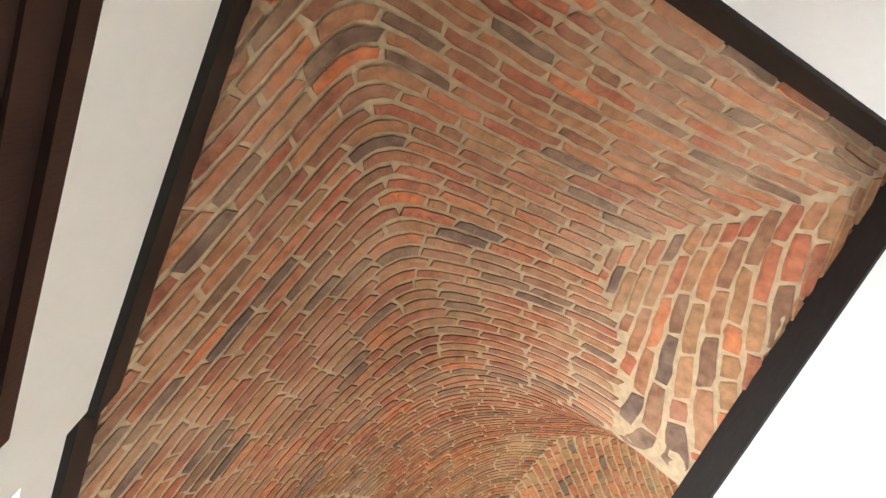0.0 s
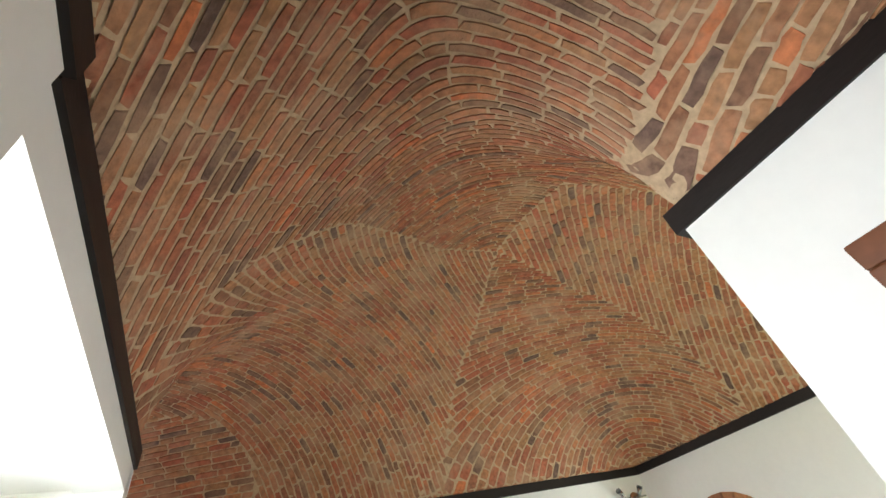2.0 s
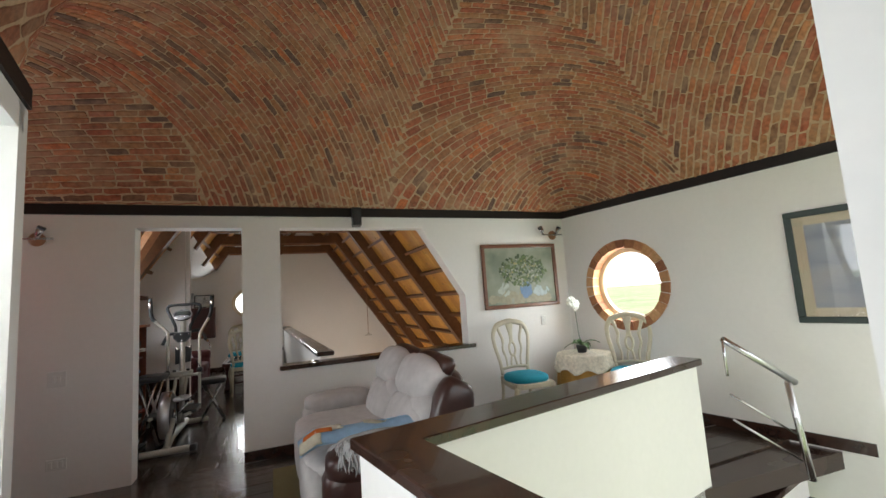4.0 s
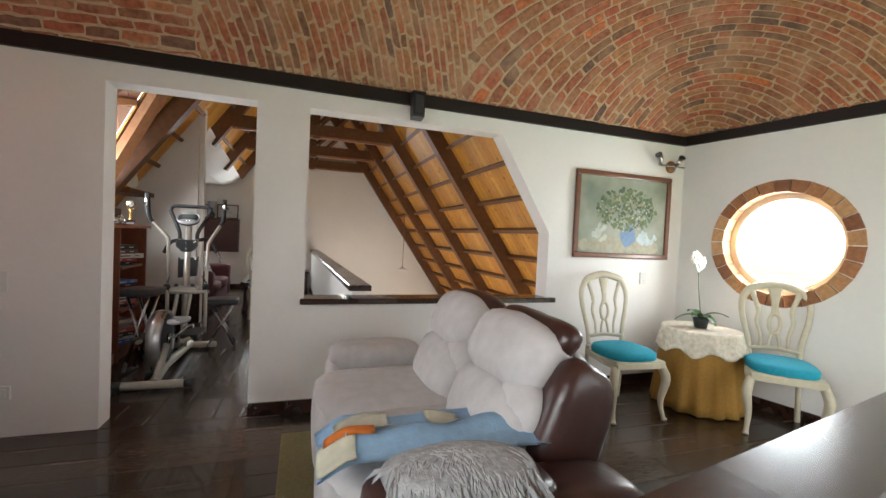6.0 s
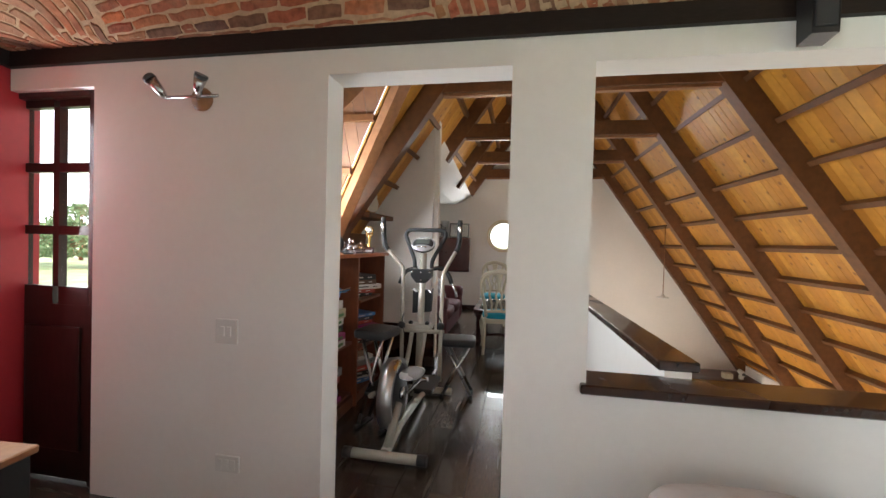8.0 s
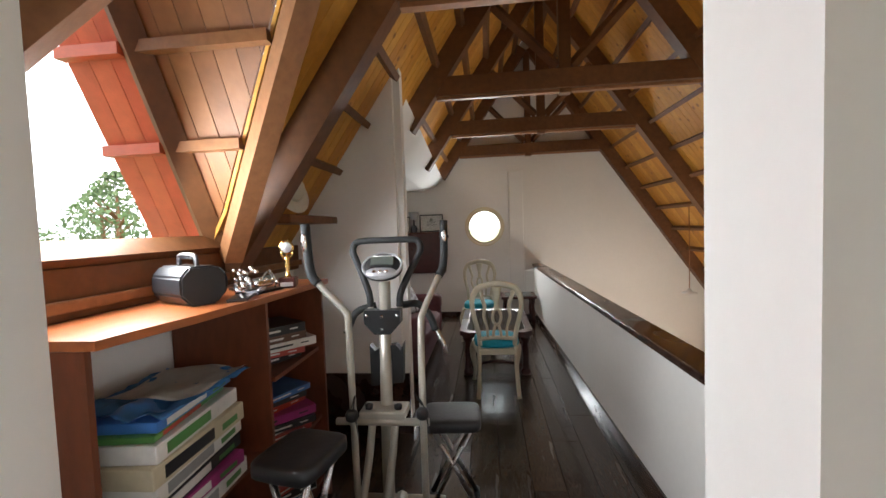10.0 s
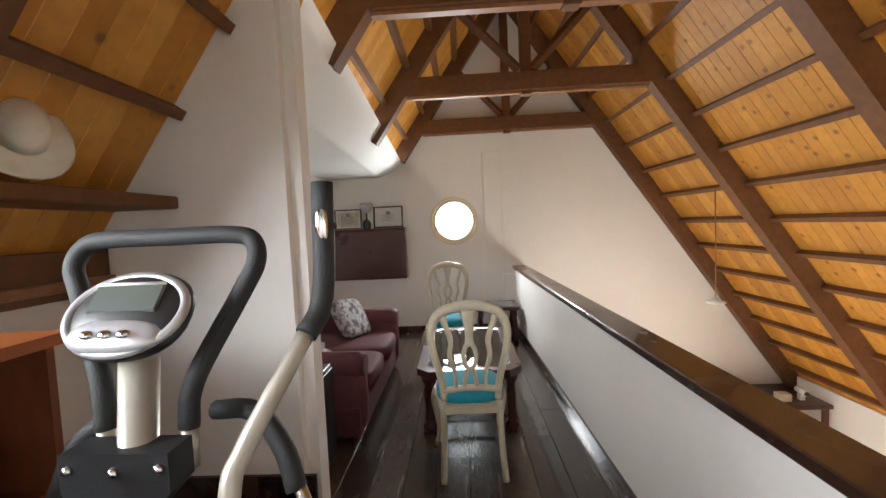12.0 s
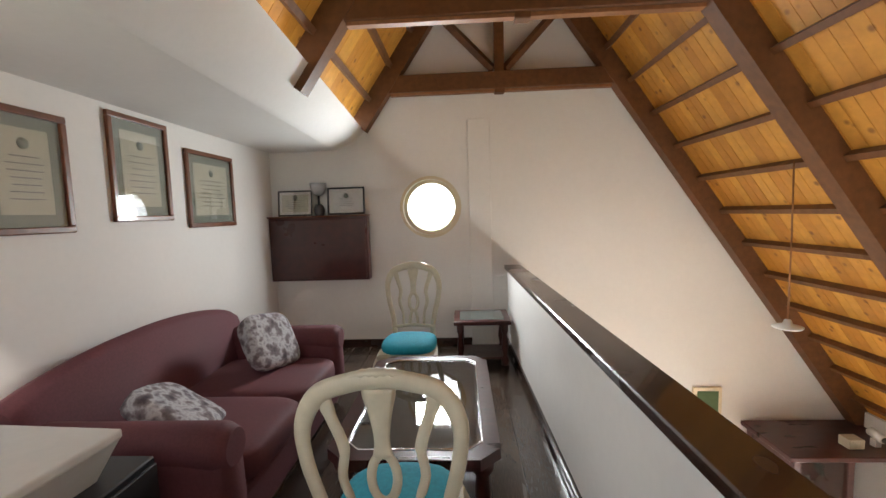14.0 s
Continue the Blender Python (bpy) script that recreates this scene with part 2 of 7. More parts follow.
def glass_material(name, tint=(1, 1, 1), rough=0.0, blend=0.12):
    m = bpy.data.materials.new(name)
    m.use_nodes = True
    nt = m.node_tree
    out = nt.nodes["Material Output"]
    nt.nodes.remove(nt.nodes["Principled BSDF"])
    tr = nt.nodes.new("ShaderNodeBsdfTransparent")
    tr.inputs["Color"].default_value = (*tint, 1)
    gl = nt.nodes.new("ShaderNodeBsdfGlossy")
    gl.inputs["Roughness"].default_value = rough
    mx = nt.nodes.new("ShaderNodeMixShader")
    mx.inputs["Fac"].default_value = blend
    nt.links.new(tr.outputs[0], mx.inputs[1])
    nt.links.new(gl.outputs[0], mx.inputs[2])
    nt.links.new(mx.outputs[0], out.inputs["Surface"])
    return m


GLASS = glass_material("window_glass", blend=0.03)
TABLEGLASS = glass_material("smoked_table_glass", (0.35, 0.36, 0.36), 0.03, 0.28)
PICTUREGLASS = glass_material("picture_glass", (0.95, 0.95, 0.95), 0.03, 0.10)


def pattern_material(name, stops, scale, rough=0.8, detail=3.0, stretch=(1, 1, 1)):
    m = bpy.data.materials.new(name)
    m.use_nodes = True
    nt = m.node_tree
    b = nt.nodes["Principled BSDF"]
    b.inputs["Roughness"].default_value = rough
    tc = nt.nodes.new("ShaderNodeTexCoord")
    mp = nt.nodes.new("ShaderNodeMapping")
    mp.inputs["Scale"].default_value = stretch
    n = nt.nodes.new("ShaderNodeTexNoise")
    n.inputs["Scale"].default_value, n.inputs["Detail"].default_value = scale, detail
    r = nt.nodes.new("ShaderNodeValToRGB")
    while len(r.color_ramp.elements) < len(stops):
        r.color_ramp.elements.new(0.5)
    for e, (p, c) in zip(r.color_ramp.elements, stops):
        e.position, e.color = p, (*c, 1)
    nt.links.new(tc.outputs["Object"], mp.inputs["Vector"])
    nt.links.new(mp.outputs[0], n.inputs["Vector"])
    nt.links.new(n.outputs["Fac"], r.inputs["Fac"])
    nt.links.new(r.outputs[0], b.inputs["Base Color"])
    return m


CUSHION = pattern_material("grey_print_fabric", [(0.3, (0.05, 0.04, 0.05)), (0.45, (0.2, 0.17, 0.18)), (0.55, (0.5, 0.5, 0.52)), (0.7, (0.12, 0.1, 0.12))], 15.0, 0.85, 6.0)
CANVAS = pattern_material("painting_ground", [(0.3, (0.12, 0.15, 0.11)), (0.5, (0.24, 0.26, 0.19)), (0.7, (0.34, 0.34, 0.27))], 3.0, 0.6)


# ---- mesh helpers ----
def box(bm, x0, x1, y0, y1, z0, z1, bevel=0.0, seg=1):
    m = Matrix.LocRotScale(((x0 + x1) / 2, (y0 + y1) / 2, (z0 + z1) / 2), None, (abs(x1 - x0), abs(y1 - y0), abs(z1 - z0)))
    r = bmesh.ops.create_cube(bm, size=1.0, matrix=m)
    if bevel:
        es = list({e for v in r["verts"] for e in v.link_edges})
        bmesh.ops.bevel(bm, geom=es, offset=bevel, segments=seg, affect='EDGES', profile=0.5)
    return bm


def prism(bm, pts, vec):
    """Polygon pts (3D) pushed along vec."""
    a = [bm.verts.new(p) for p in pts]
    b = [bm.verts.new(Vector(p) + Vector(vec)) for p in pts]
    bm.faces.new(a)
    bm.faces.new(list(reversed(b)))
    n = len(pts)
    for i in range(n):
        bm.faces.new((a[i], b[i], b[(i + 1) % n], a[(i + 1) % n]))
    bmesh.ops.recalc_face_normals(bm, faces=bm.faces[:])
    return bm


def smooth_path(pts, n=6):
    """Catmull-Rom through pts."""
    p = [Vector(q) for q in pts]
    p = [p[0] * 2 - p[1]] + p + [p[-1] * 2 - p[-2]]
    out = []
    for i in range(1, len(p) - 2):
        for k in range(n):
            t = k / n
            a, b, c, d = p[i - 1], p[i], p[i + 1], p[i + 2]
            out.append(0.5 * ((2 * b) + (c - a) * t + (2 * a - 5 * b + 4 * c - d) * t * t + (3 * b - a - 3 * c + d) * t ** 3))
    out.append(p[-2])
    return out


def tube(bm, pts, r, seg=10, flat=1.0, closed=False):
    """A round bar along pts; r one radius or one per point; flat squeezes it along its second axis."""
    pts = [Vector(p) for p in pts]
    n = len(pts)
    rs = r if isinstance(r, (list, tuple)) else [r] * n
    rings, side = [], None
    for i, p in enumerate(pts):
        a, b = pts[max(i - 1, 0)], pts[min(i + 1, n - 1)]
        if closed:
            a, b = pts[i - 1], pts[(i + 1) % n]
        t = (b - a).normalized()
        if side is None:
            side = t.orthogonal().normalized() if abs(t.x) > 0.99 else (Vector((1, 0, 0)) - t * t.x).normalized()
        side = (side - t * side.dot(t)).normalized()
        up = t.cross(side)
        rings.append([bm.verts.new(p + rs[i] * (math.cos(k * math.tau / seg) * side + flat * math.sin(k * math.tau / seg) * up)) for k in range(seg)])
    m = n if closed else n - 1
    for i in range(m):
        q, w = rings[i], rings[(i + 1) % n]
        for k in range(seg):
            f = bm.faces.new((q[k], q[(k + 1) % seg], w[(k + 1) % seg], w[k]))
            f.smooth = seg > 5
    if not closed:
        bm.faces.new(list(reversed(rings[0])))
        bm.faces.new(rings[-1])
    return bm


def lathe(bm, profile, c=(0, 0, 0), seg=20, cap=True):
    """Profile of (radius, z) turned about the z axis at c."""
    rings = []
    for r, z in profile:
        rings.append([bm.verts.new((c[0] + r * math.cos(k * math.tau / seg), c[1] + r * math.sin(k * math.tau / seg), c[2] + z)) for k in range(seg)])
    for q, w in zip(rings, rings[1:]):
        for k in range(seg):
            bm.faces.new((q[k], q[(k + 1) % seg], w[(k + 1) % seg], w[k])).smooth = True
    if cap:
        bm.faces.new(list(reversed(rings[0])))
        bm.faces.new(rings[-1])
    return bm


def pad(bm, c, s, m=None, power=3.2, nu=20, nv=12, lump=0.0, seed=0.0):
    """A soft cushion: superellipsoid of full size s at c; m turns it."""
    def f(v, e):
        return math.copysign(abs(v) ** e, v)
    e = 2.0 / power
    grid = []
    for j in range(nv + 1):
        ph = -math.pi / 2 + math.pi * j / nv
        row = []
        for i in range(nu):
            th = math.tau * i / nu
            p = Vector((f(math.cos(ph), e) * f(math.cos(th), e) * s[0] / 2, f(math.cos(ph), e) * f(math.sin(th), e) * s[1] / 2, f(math.sin(ph), e) * s[2] / 2))
            if lump:
                p *= 1 + lump * noise.noise(p * 6 + Vector((seed, seed * 2, 0)))
            if m is not None:
                p = m @ p
            row.append(p + Vector(c))
        grid.append(row)
    vs = [[bm.verts.new(p) for p in row] for row in grid[1:-1]]
    lo, hi = bm.verts.new(grid[0][0]), bm.verts.new(grid[-1][0])
    for a, b in zip(vs, vs[1:]):
        for i in range(nu):
            bm.faces.new((a[i], a[(i + 1) % nu], b[(i + 1) % nu], b[i])).smooth = True
    for i in range(nu):
        bm.faces.new((lo, vs[0][(i + 1) % nu], vs[0][i])).smooth = True
        bm.faces.new((hi, vs[-1][i], vs[-1][(i + 1) % nu])).smooth = True
    return bm


def mesh_of(name, bm, mat):
    me = bpy.data.meshes.new(name)
    bm.normal_update()
    bm.to_mesh(me)
    bm.free()
    me.materials.append(mat)
    return me


def B():
    return bmesh.new()


def part(name, bm, mat, parent=None, label=""):
    ob = new(name, mesh_of(name, bm, mat))
    ob.parent = parent
    if label:
        tagged(ob, label)
    return ob


def thing(name, m, label, category, group=""):
    ob = new(name)
    ob.empty_display_size = 0.1
    ob.matrix_world = m
    return tagged(ob, label, category, group)


def struct(name, bm, mat, label, category):
    return tagged(part(name, bm, mat), label, category, kind="structure")


# the vault room stands at an angle to the partition wall
SK = radians(11.0)
E1 = Vector((math.cos(SK), math.sin(SK), 0))
E2 = Vector((-math.sin(SK), math.cos(SK), 0))
H0 = Vector((0.32, 0.53, 0))


def hall(u, v, z=0.0):
    """World place from metres across (u) and along (v) the hall."""
    return H0 + E1 * u + E2 * v + Vector((0, 0, z))


def skew_box(bm, u0, u1, v0, v1, z0, z1):
    pts = [hall(u0, v0, z0), hall(u1, v0, z0), hall(u1, v1, z0), hall(u0, v1, z0)]
    return prism(bm, pts, (0, 0, z1 - z0))


def seg_box(bm, a, b, w, z0, z1):
    """A straight wall or beam from a to b in plan, w thick to the left of the way."""
    a, b = Vector((*a, 0)), Vector((*b, 0))
    n = Vector((-(b - a).y, (b - a).x, 0)).normalized() * w
    pts = [a, b, b + n, a + n]
    return prism(bm, [(p.x, p.y, z0) for p in pts], (0, 0, z1 - z0))


def wall_with_hole(bm, a, b, thick, z0, z1, hole):
    """A wall from a to b in plan, thick to the left of the way, with one hole: a list of (along, z)."""
    a, b = Vector((*a, 0)), Vector((*b, 0))
    d = (b - a).normalized()
    n = Vector((-d.y, d.x, 0)) * thick
    L = (b - a).length
    outer = [(0, z0), (L, z0), (L, z1), (0, z1)]
    h = list(hole)
    cs = sum(p[0] for p in h) / len(h), sum(p[1] for p in h) / len(h)
    lo = bm.verts
    def at(p, k):
        return lo.new(a + d * p[0] + n * k + Vector((0, 0, p[1])))
    for k in (0, 1):
        o = [at(p, k) for p in outer]
        q = [at(p, k) for p in h]
        es = [bm.edges.new((o[i], o[(i + 1) % 4])) for i in range(4)] + [bm.edges.new((q[i], q[(i + 1) % len(q)])) for i in range(len(q))]
        bmesh.ops.triangle_fill(bm, edges=es, use_beauty=True)
    bmesh.ops.remove_doubles(bm, verts=bm.verts[:], dist=1e-5)
    def strip(pts, flip):
        for i in range(len(pts)):
            p, q = pts[i], pts[(i + 1) % len(pts)]
            f = [at(p, 0), at(q, 0), at(q, 1), at(p, 1)]
            bm.faces.new(f if flip else list(reversed(f)))
    strip(outer, True)
    strip(h, False)
    bmesh.ops.remove_doubles(bm, verts=bm.verts[:], dist=1e-5)
    bmesh.ops.recalc_face_normals(bm, faces=bm.faces[:])
    return bm


# the place behind the walls of the stair side
TVBLACK = material("black_screen", (0.006, 0.007, 0.010), 0.25, grain=0.02, bump=0)


# ---- structure: vault room ----
PY0, PY1 = 5.757, 5.925           # partition, front and back
BEAM0, BEAM1 = 2.265, 2.355      # black perimeter beam
LOW = -2.65                      # floor of the room below
XC, COLLAR, PITCH = 0.77, 2.70, 1.44


def right_wall_x(y):
    return 4.085 + 0.1944 * (PY0 - y)


def red_wall_x(y):
    return -2.40 + 0.1944 * (PY0 - y)


def slope_z(x):
    """Underside of the rafters."""
    return COLLAR + PITCH * (1.13 - abs(x - XC))


# partition with its doorway and its window-like opening
def partition():
    bm = B()
    x0, x1, x2, x3, x4 = -1.85, -0.54, 0.305, 0.646, 4.085
    def blk(a, b, z0, z1):
        box(bm, a, b, PY0, PY1, z0, z1)
    blk(x0, x1, 0, 2.15)
    blk(x2, x3, 0, 2.15)
    blk(x3, x4, LOW, 0.77)
    poly = [(2.62, 0.77), (x4, 0.77), (x4, 2.15), (2.13, 2.15), (2.62, 1.365)]
    prism(bm, [(x, PY0, z) for x, z in poly], (0, PY1 - PY0, 0))
    gable = [(-2.6, 2.15), (4.085, 2.15), (4.085, 2.5), (2.2, 2.5), (XC, 4.5), (-0.7, 2.5), (-2.6, 2.5)]
    prism(bm, [(x, PY0, z) for x, z in gable], (0, PY1 - PY0, 0))
    return bm


struct("wall_north", partition(), PLASTER, "white plastered partition wall with a doorway and an open hatch", "wall")
bm = B()
box(bm, 0.62, 2.70, PY0 - 0.035, PY1 + 0.02, 0.772, 0.812, 0.006)
struct("window_sill", bm, CAPWOOD, "dark varnished wooden sill of the open hatch", "sill")

# right wall with the round window
def ring_pts(cx, cz, r, n=48):
    return [(cx + r * math.cos(k * math.tau / n), cz + r * math.sin(k * math.tau / n)) for k in range(n)]


RW_A, RW_B = (right_wall_x(0.6), 0.6), (right_wall_x(PY1), PY1)
RW_L = math.hypot(RW_B[0] - RW_A[0], RW_B[1] - RW_A[1])
RW_D = (Vector((*RW_B, 0)) - Vector((*RW_A, 0))).normalized()
WIN_Y, WIN_Z, WIN_R, WIN_IN = 4.96, 1.36, 0.50, 0.385
WIN_S = (WIN_Y - 0.6) / RW_D.y


def on_right(s, z, out=0.0):
    n = Vector((RW_D.y, -RW_D.x, 0))
    return Vector((*RW_A, 0)) + RW_D * s + n * out + Vector((0, 0, z))


bm = wall_with_hole(B(), RW_B, RW_A, 0.25, LOW, 2.45, ring_pts(RW_L - WIN_S, WIN_Z, 0.43))
struct("wall_east", bm, PLASTER, "white plastered wall with a round window", "wall")

rw = tagged(new("window_1"), "round window with a ring of orange brick and a cream wooden frame", "window", kind="structure")
NB = 26
for k in range(NB):
    a0, a1 = math.tau * (k + 0.04) / NB, math.tau * (k + 0.96) / NB
    bm = B()
    pts = [(0.415, a0), (WIN_R + 0.01, a0), (WIN_R + 0.01, a1), (0.415, a1)]
    quad = [on_right(WIN_S + r * math.cos(a), WIN_Z + r * math.sin(a), -0.022) for r, a in pts]
    prism(bm, quad, Vector((RW_D.y, -RW_D.x, 0)) * 0.19)
    part("brick", bm, WINDOWBRICK, rw)


def ring(bm, s, z, r0, r1, o0, o1, n=48):
    q = []
    for k in range(n):
        a = math.tau * k / n
        q.append([bm.verts.new(on_right(s + r * math.cos(a), z + r * math.sin(a), o)) for r, o in ((r0, o0), (r1, o0), (r1, o1), (r0, o1))])
    for k in range(n):
        for i in range(4):
            bm.faces.new((q[k][i], q[k][(i + 1) % 4], q[(k + 1) % n][(i + 1) % 4], q[(k + 1) % n][i])).smooth = i in (1, 3)
    return bm


part("window_frame", ring(B(), WIN_S, WIN_Z, 0.365, 0.42, 0.10, 0.16), CREAMFRAME, rw, "cream painted round wooden frame")
bm = B()
bm.faces.new([bm.verts.new(on_right(WIN_S + 0.37 * math.cos(a), WIN_Z + 0.37 * math.sin(a), 0.13)) for a in [math.tau * k / 40 for k in range(40)]])
pane = part("pane", bm, GLASS, rw, "clear glass pane")
pane.visible_shadow = False

# hall: back wall, left wall with a door, bay opening, pier, stub wall
HW = 1.51
UL = -0.05                        # left face of the hall
VB = -0.11                        # its back face
bm = B()
skew_box(bm, -0.3, 1.75, VB - 0.2, VB, LOW, 2.9)
struct("wall_south", bm, PLASTER, "white plastered wall at the end of the hall", "wall")
bm = B()
prism(bm, [hall(-0.26, VB), hall(-0.028, VB), hall(UL - 0.028, 1.03), hall(-0.26, 1.03)], (0, 0, BEAM0))
skew_box(bm, -0.26, UL - 0.05, 1.03, 1.09, 0, BEAM0)
skew_box(bm, -0.28, UL - 0.05, 1.09, 3.1, 2.15, BEAM0)      # lintel over the bay
skew_box(bm, -0.28, UL - 0.05, 3.02, 3.14, 0, BEAM0)        # pier
skew_box(bm, -0.28, UL - 0.05, 1.09, 3.02, 0, 0.05)
struct("wall_west", bm, PLASTER, "white plastered hall wall with a lintel over the bay", "wall")
bm = B()
skew_box(bm, HW, HW + 0.2, VB, 1.03, 0, BEAM0)
struct("wall_stub", bm, PLASTER, "short white wall beside the stairwell", "wall")

# bay with a skylight
bm = B()
skew_box(bm, -1.6, -0.23, 3.14, 3.3, 0, 2.6)
skew_box(bm, -1.6, -0.23, 0.9, 1.06, 0, 2.6)
skew_box(bm, -1.75, -1.6, 0.9, 3.3, 0, 1.15)
struct("wall_bay", bm, PLASTER, "white walls of the small window bay", "wall")
bm = B()
prism(bm, [hall(-0.23, 1.06, 2.2), hall(-0.23, 3.14, 2.2), hall(-0.75, 3.14, 2.2), hall(-0.75, 1.06, 2.2)], (0, 0, 0.1))
struct("ceiling_bay", bm, PLASTER, "white ceiling of the window bay", "ceiling")
sw = tagged(new("window_2"), "sloping roof window with a cream wooden frame", "window", kind="structure")
for v0, v1 in ((1.06, 1.14), (3.06, 3.14)):
    part("window_frame", tube(B(), [hall(-0.75, (v0 + v1) / 2, 2.2), hall(-1.6, (v0 + v1) / 2, 1.15)], 0.05, 6), CREAMFRAME, sw)
for u, z in ((-0.77, 2.17), (-1.58, 1.18)):
    part("window_frame", tube(B(), [hall(u, 1.06, z), hall(u, 3.14, z)], 0.05, 6), CREAMFRAME, sw)
bm = B()
bm.faces.new([bm.verts.new(p) for p in (hall(-0.75, 1.06, 2.2), hall(-0.75, 3.14, 2.2), hall(-1.6, 3.14, 1.15), hall(-1.6, 1.06, 1.15))])
pane = part("pane", bm, GLASS, sw)
pane.visible_shadow = False

# red wall of the television corner
bm = B()
seg_box(bm, (red_wall_x(PY1), PY1), (red_wall_x(3.45), 3.45), -0.2, 0, BEAM0)
struct("wall_red", bm, RED, "red painted wall behind the television", "wall")
bm = B()
seg_box(bm, (red_wall_x(3.5), 3.5), tuple(hall(-1.6, 3.3)[:2]), 0.15, 0, BEAM0)
seg_box(bm, (red_wall_x(3.5) - 0.2, 3.5), tuple(hall(-0.2, 3.14)[:2]), 0.12, BEAM0, 2.6)
struct("wall_corner", bm, PLASTER, "white wall closing the television corner", "wall")

# black perimeter beams
OUT = 0.03


def beam(name, a, b, w=0.16):
    bm = B()
    seg_box(bm, a, b, w, BEAM0, BEAM1)
    tagged(part(name, bm, BLACKBEAM), "black painted timber beam under the brick vault", "beam", kind="structure")


hp = lambda u, v: tuple(hall(u, v)[:2])
beam("beam_north", (4.1, PY0 - OUT), (-2.42, PY0 - OUT), -0.2)
beam("beam_east", (right_wall_x(1.0) - OUT, 1.0), (right_wall_x(PY0) - OUT, PY0), -0.2)
beam("beam_west_1", hp(-0.013, VB), hp(UL - 0.013, 1.045), 0.2)
beam("beam_west_2", hp(UL - 0.035, 1.05), hp(UL - 0.035, 3.12), 0.2)
beam("beam_stub", hp(HW - 0.01, VB), hp(HW - 0.01, 1.06), -0.2)
beam("beam_south", hp(-0.1, VB + 0.01), hp(HW + 0.1, VB + 0.01), -0.2)
beam("beam_red", (red_wall_x(PY0) + OUT, PY0), (red_wall_x(3.5) + OUT, 3.5), -0.2)


# ---- brick vault ----
def vault():
    P = [hp(-0.028, VB), hp(HW, VB), hp(HW, 1.05), hp(HW + 0.2, 1.05), hp(HW + 0.2, 0.3), (right_wall_x(1.25), 1.25), (4.085, PY0), (-2.40, PY0),
         (red_wall_x(3.55), 3.55), hp(UL - 0.05, 3.12), hp(UL - 0.05, 1.06), hp(UL - 0.028, 1.02)]
    P = np.array(P)
    def grid(step):
        gxs, gys = np.arange(-2.7, 5.3, step), np.arange(0.2, 6.1, step)
        return (gxs, gys, *np.meshgrid(gxs, gys))

    def inside(px, py):
        c = np.zeros(np.shape(px), bool)
        n = len(P)
        for i in range(n):
            (xa, ya), (xb, yb) = P[i], P[(i + 1) % n]
            hit = ((ya > py) != (yb > py)) & (px < (xb - xa) * (py - ya) / (yb - ya + 1e-12) + xa)
            c ^= hit
        return c

    def spread(a):
        return a | np.roll(a, 1, 0) | np.roll(a, -1, 0) | np.roll(a, 1, 1) | np.roll(a, -1, 1)

    def relax(F, M, step, times):
        for _ in range(times):
            G = 0.25 * (np.roll(F, 1, 0) + np.roll(F, -1, 0) + np.roll(F, 1, 1) + np.roll(F, -1, 1)) + 0.25 * step * step
            F = np.where(M, G, 0.0)
        return F

    # the height is that of a skin under even load, coarse first and then fine
    xs, ys, X, Y = grid(0.05)
    F = relax(np.zeros(X.shape), spread(inside(X, Y)), 0.05, 2600)
    h = 0.025
    coarse, (xs, ys, X, Y) = F, grid(h)
    i, j = np.minimum((X - xs[0]) / 0.05, coarse.shape[1] - 1.001), np.minimum((Y - ys[0]) / 0.05, coarse.shape[0] - 1.001)
    a, b = i.astype(int), j.astype(int)
    i, j = i - a, j - b
    F = (coarse[b, a] * (1 - i) + coarse[b, a + 1] * i) * (1 - j) + (coarse[b + 1, a] * (1 - i) + coarse[b + 1, a + 1] * i) * j
    M = spread(inside(X, Y))
    F = relax(F, M, h, 500)
    Z = np.power(F / F.max(), 0.70) * 1.42
    S = (np.roll(Z, 1, 0) + np.roll(Z, -1, 0) + np.roll(Z, 1, 1) + np.roll(Z, -1, 1) + 4 * Z) / 8
    # the springing stays down at the beam along the straight walls
    for dist in (PY0 - Y, (right_wall_x(Y) - X) * 0.98, (X - red_wall_x(Y)) * 0.98):
        S = S - 0.12 * np.exp(-np.maximum(dist, 0) / 0.13)
    Z = np.where(M, np.maximum(BEAM1 - 0.14 + S, BEAM1 - 0.004), BEAM1 - 0.004)

    def zf(x, y):
        i = min(max((x - xs[0]) / h, 0), len(xs) - 2.001)
        j = min(max((y - ys[0]) / h, 0), len(ys) - 2.001)
        a, b = int(i), int(j)
        i -= a
        j -= b
        return (Z[b, a] * (1 - i) + Z[b, a + 1] * i) * (1 - j) + (Z[b + 1, a] * (1 - i) + Z[b + 1, a + 1] * i) * j

    # mortar sheet
    D = M.copy()
    for _ in range(6):
        D = spread(D)
    idx = -np.ones(X.shape, int)
    verts, faces = [], []
    for j in range(X.shape[0]):
        for i in range(X.shape[1]):
            if D[j, i]:
                idx[j, i] = len(verts)
                verts.append((X[j, i], Y[j, i], Z[j, i] + 0.003))
    for j in range(X.shape[0] - 1):
        for i in range(X.shape[1] - 1):
            q = [idx[j, i], idx[j + 1, i], idx[j + 1, i + 1], idx[j, i + 1]]
            if min(q) >= 0:
                faces.append(q)
    nm = len(faces)

    # seams between the four shells, which meet at the crown
    C = (1.89, 3.45)
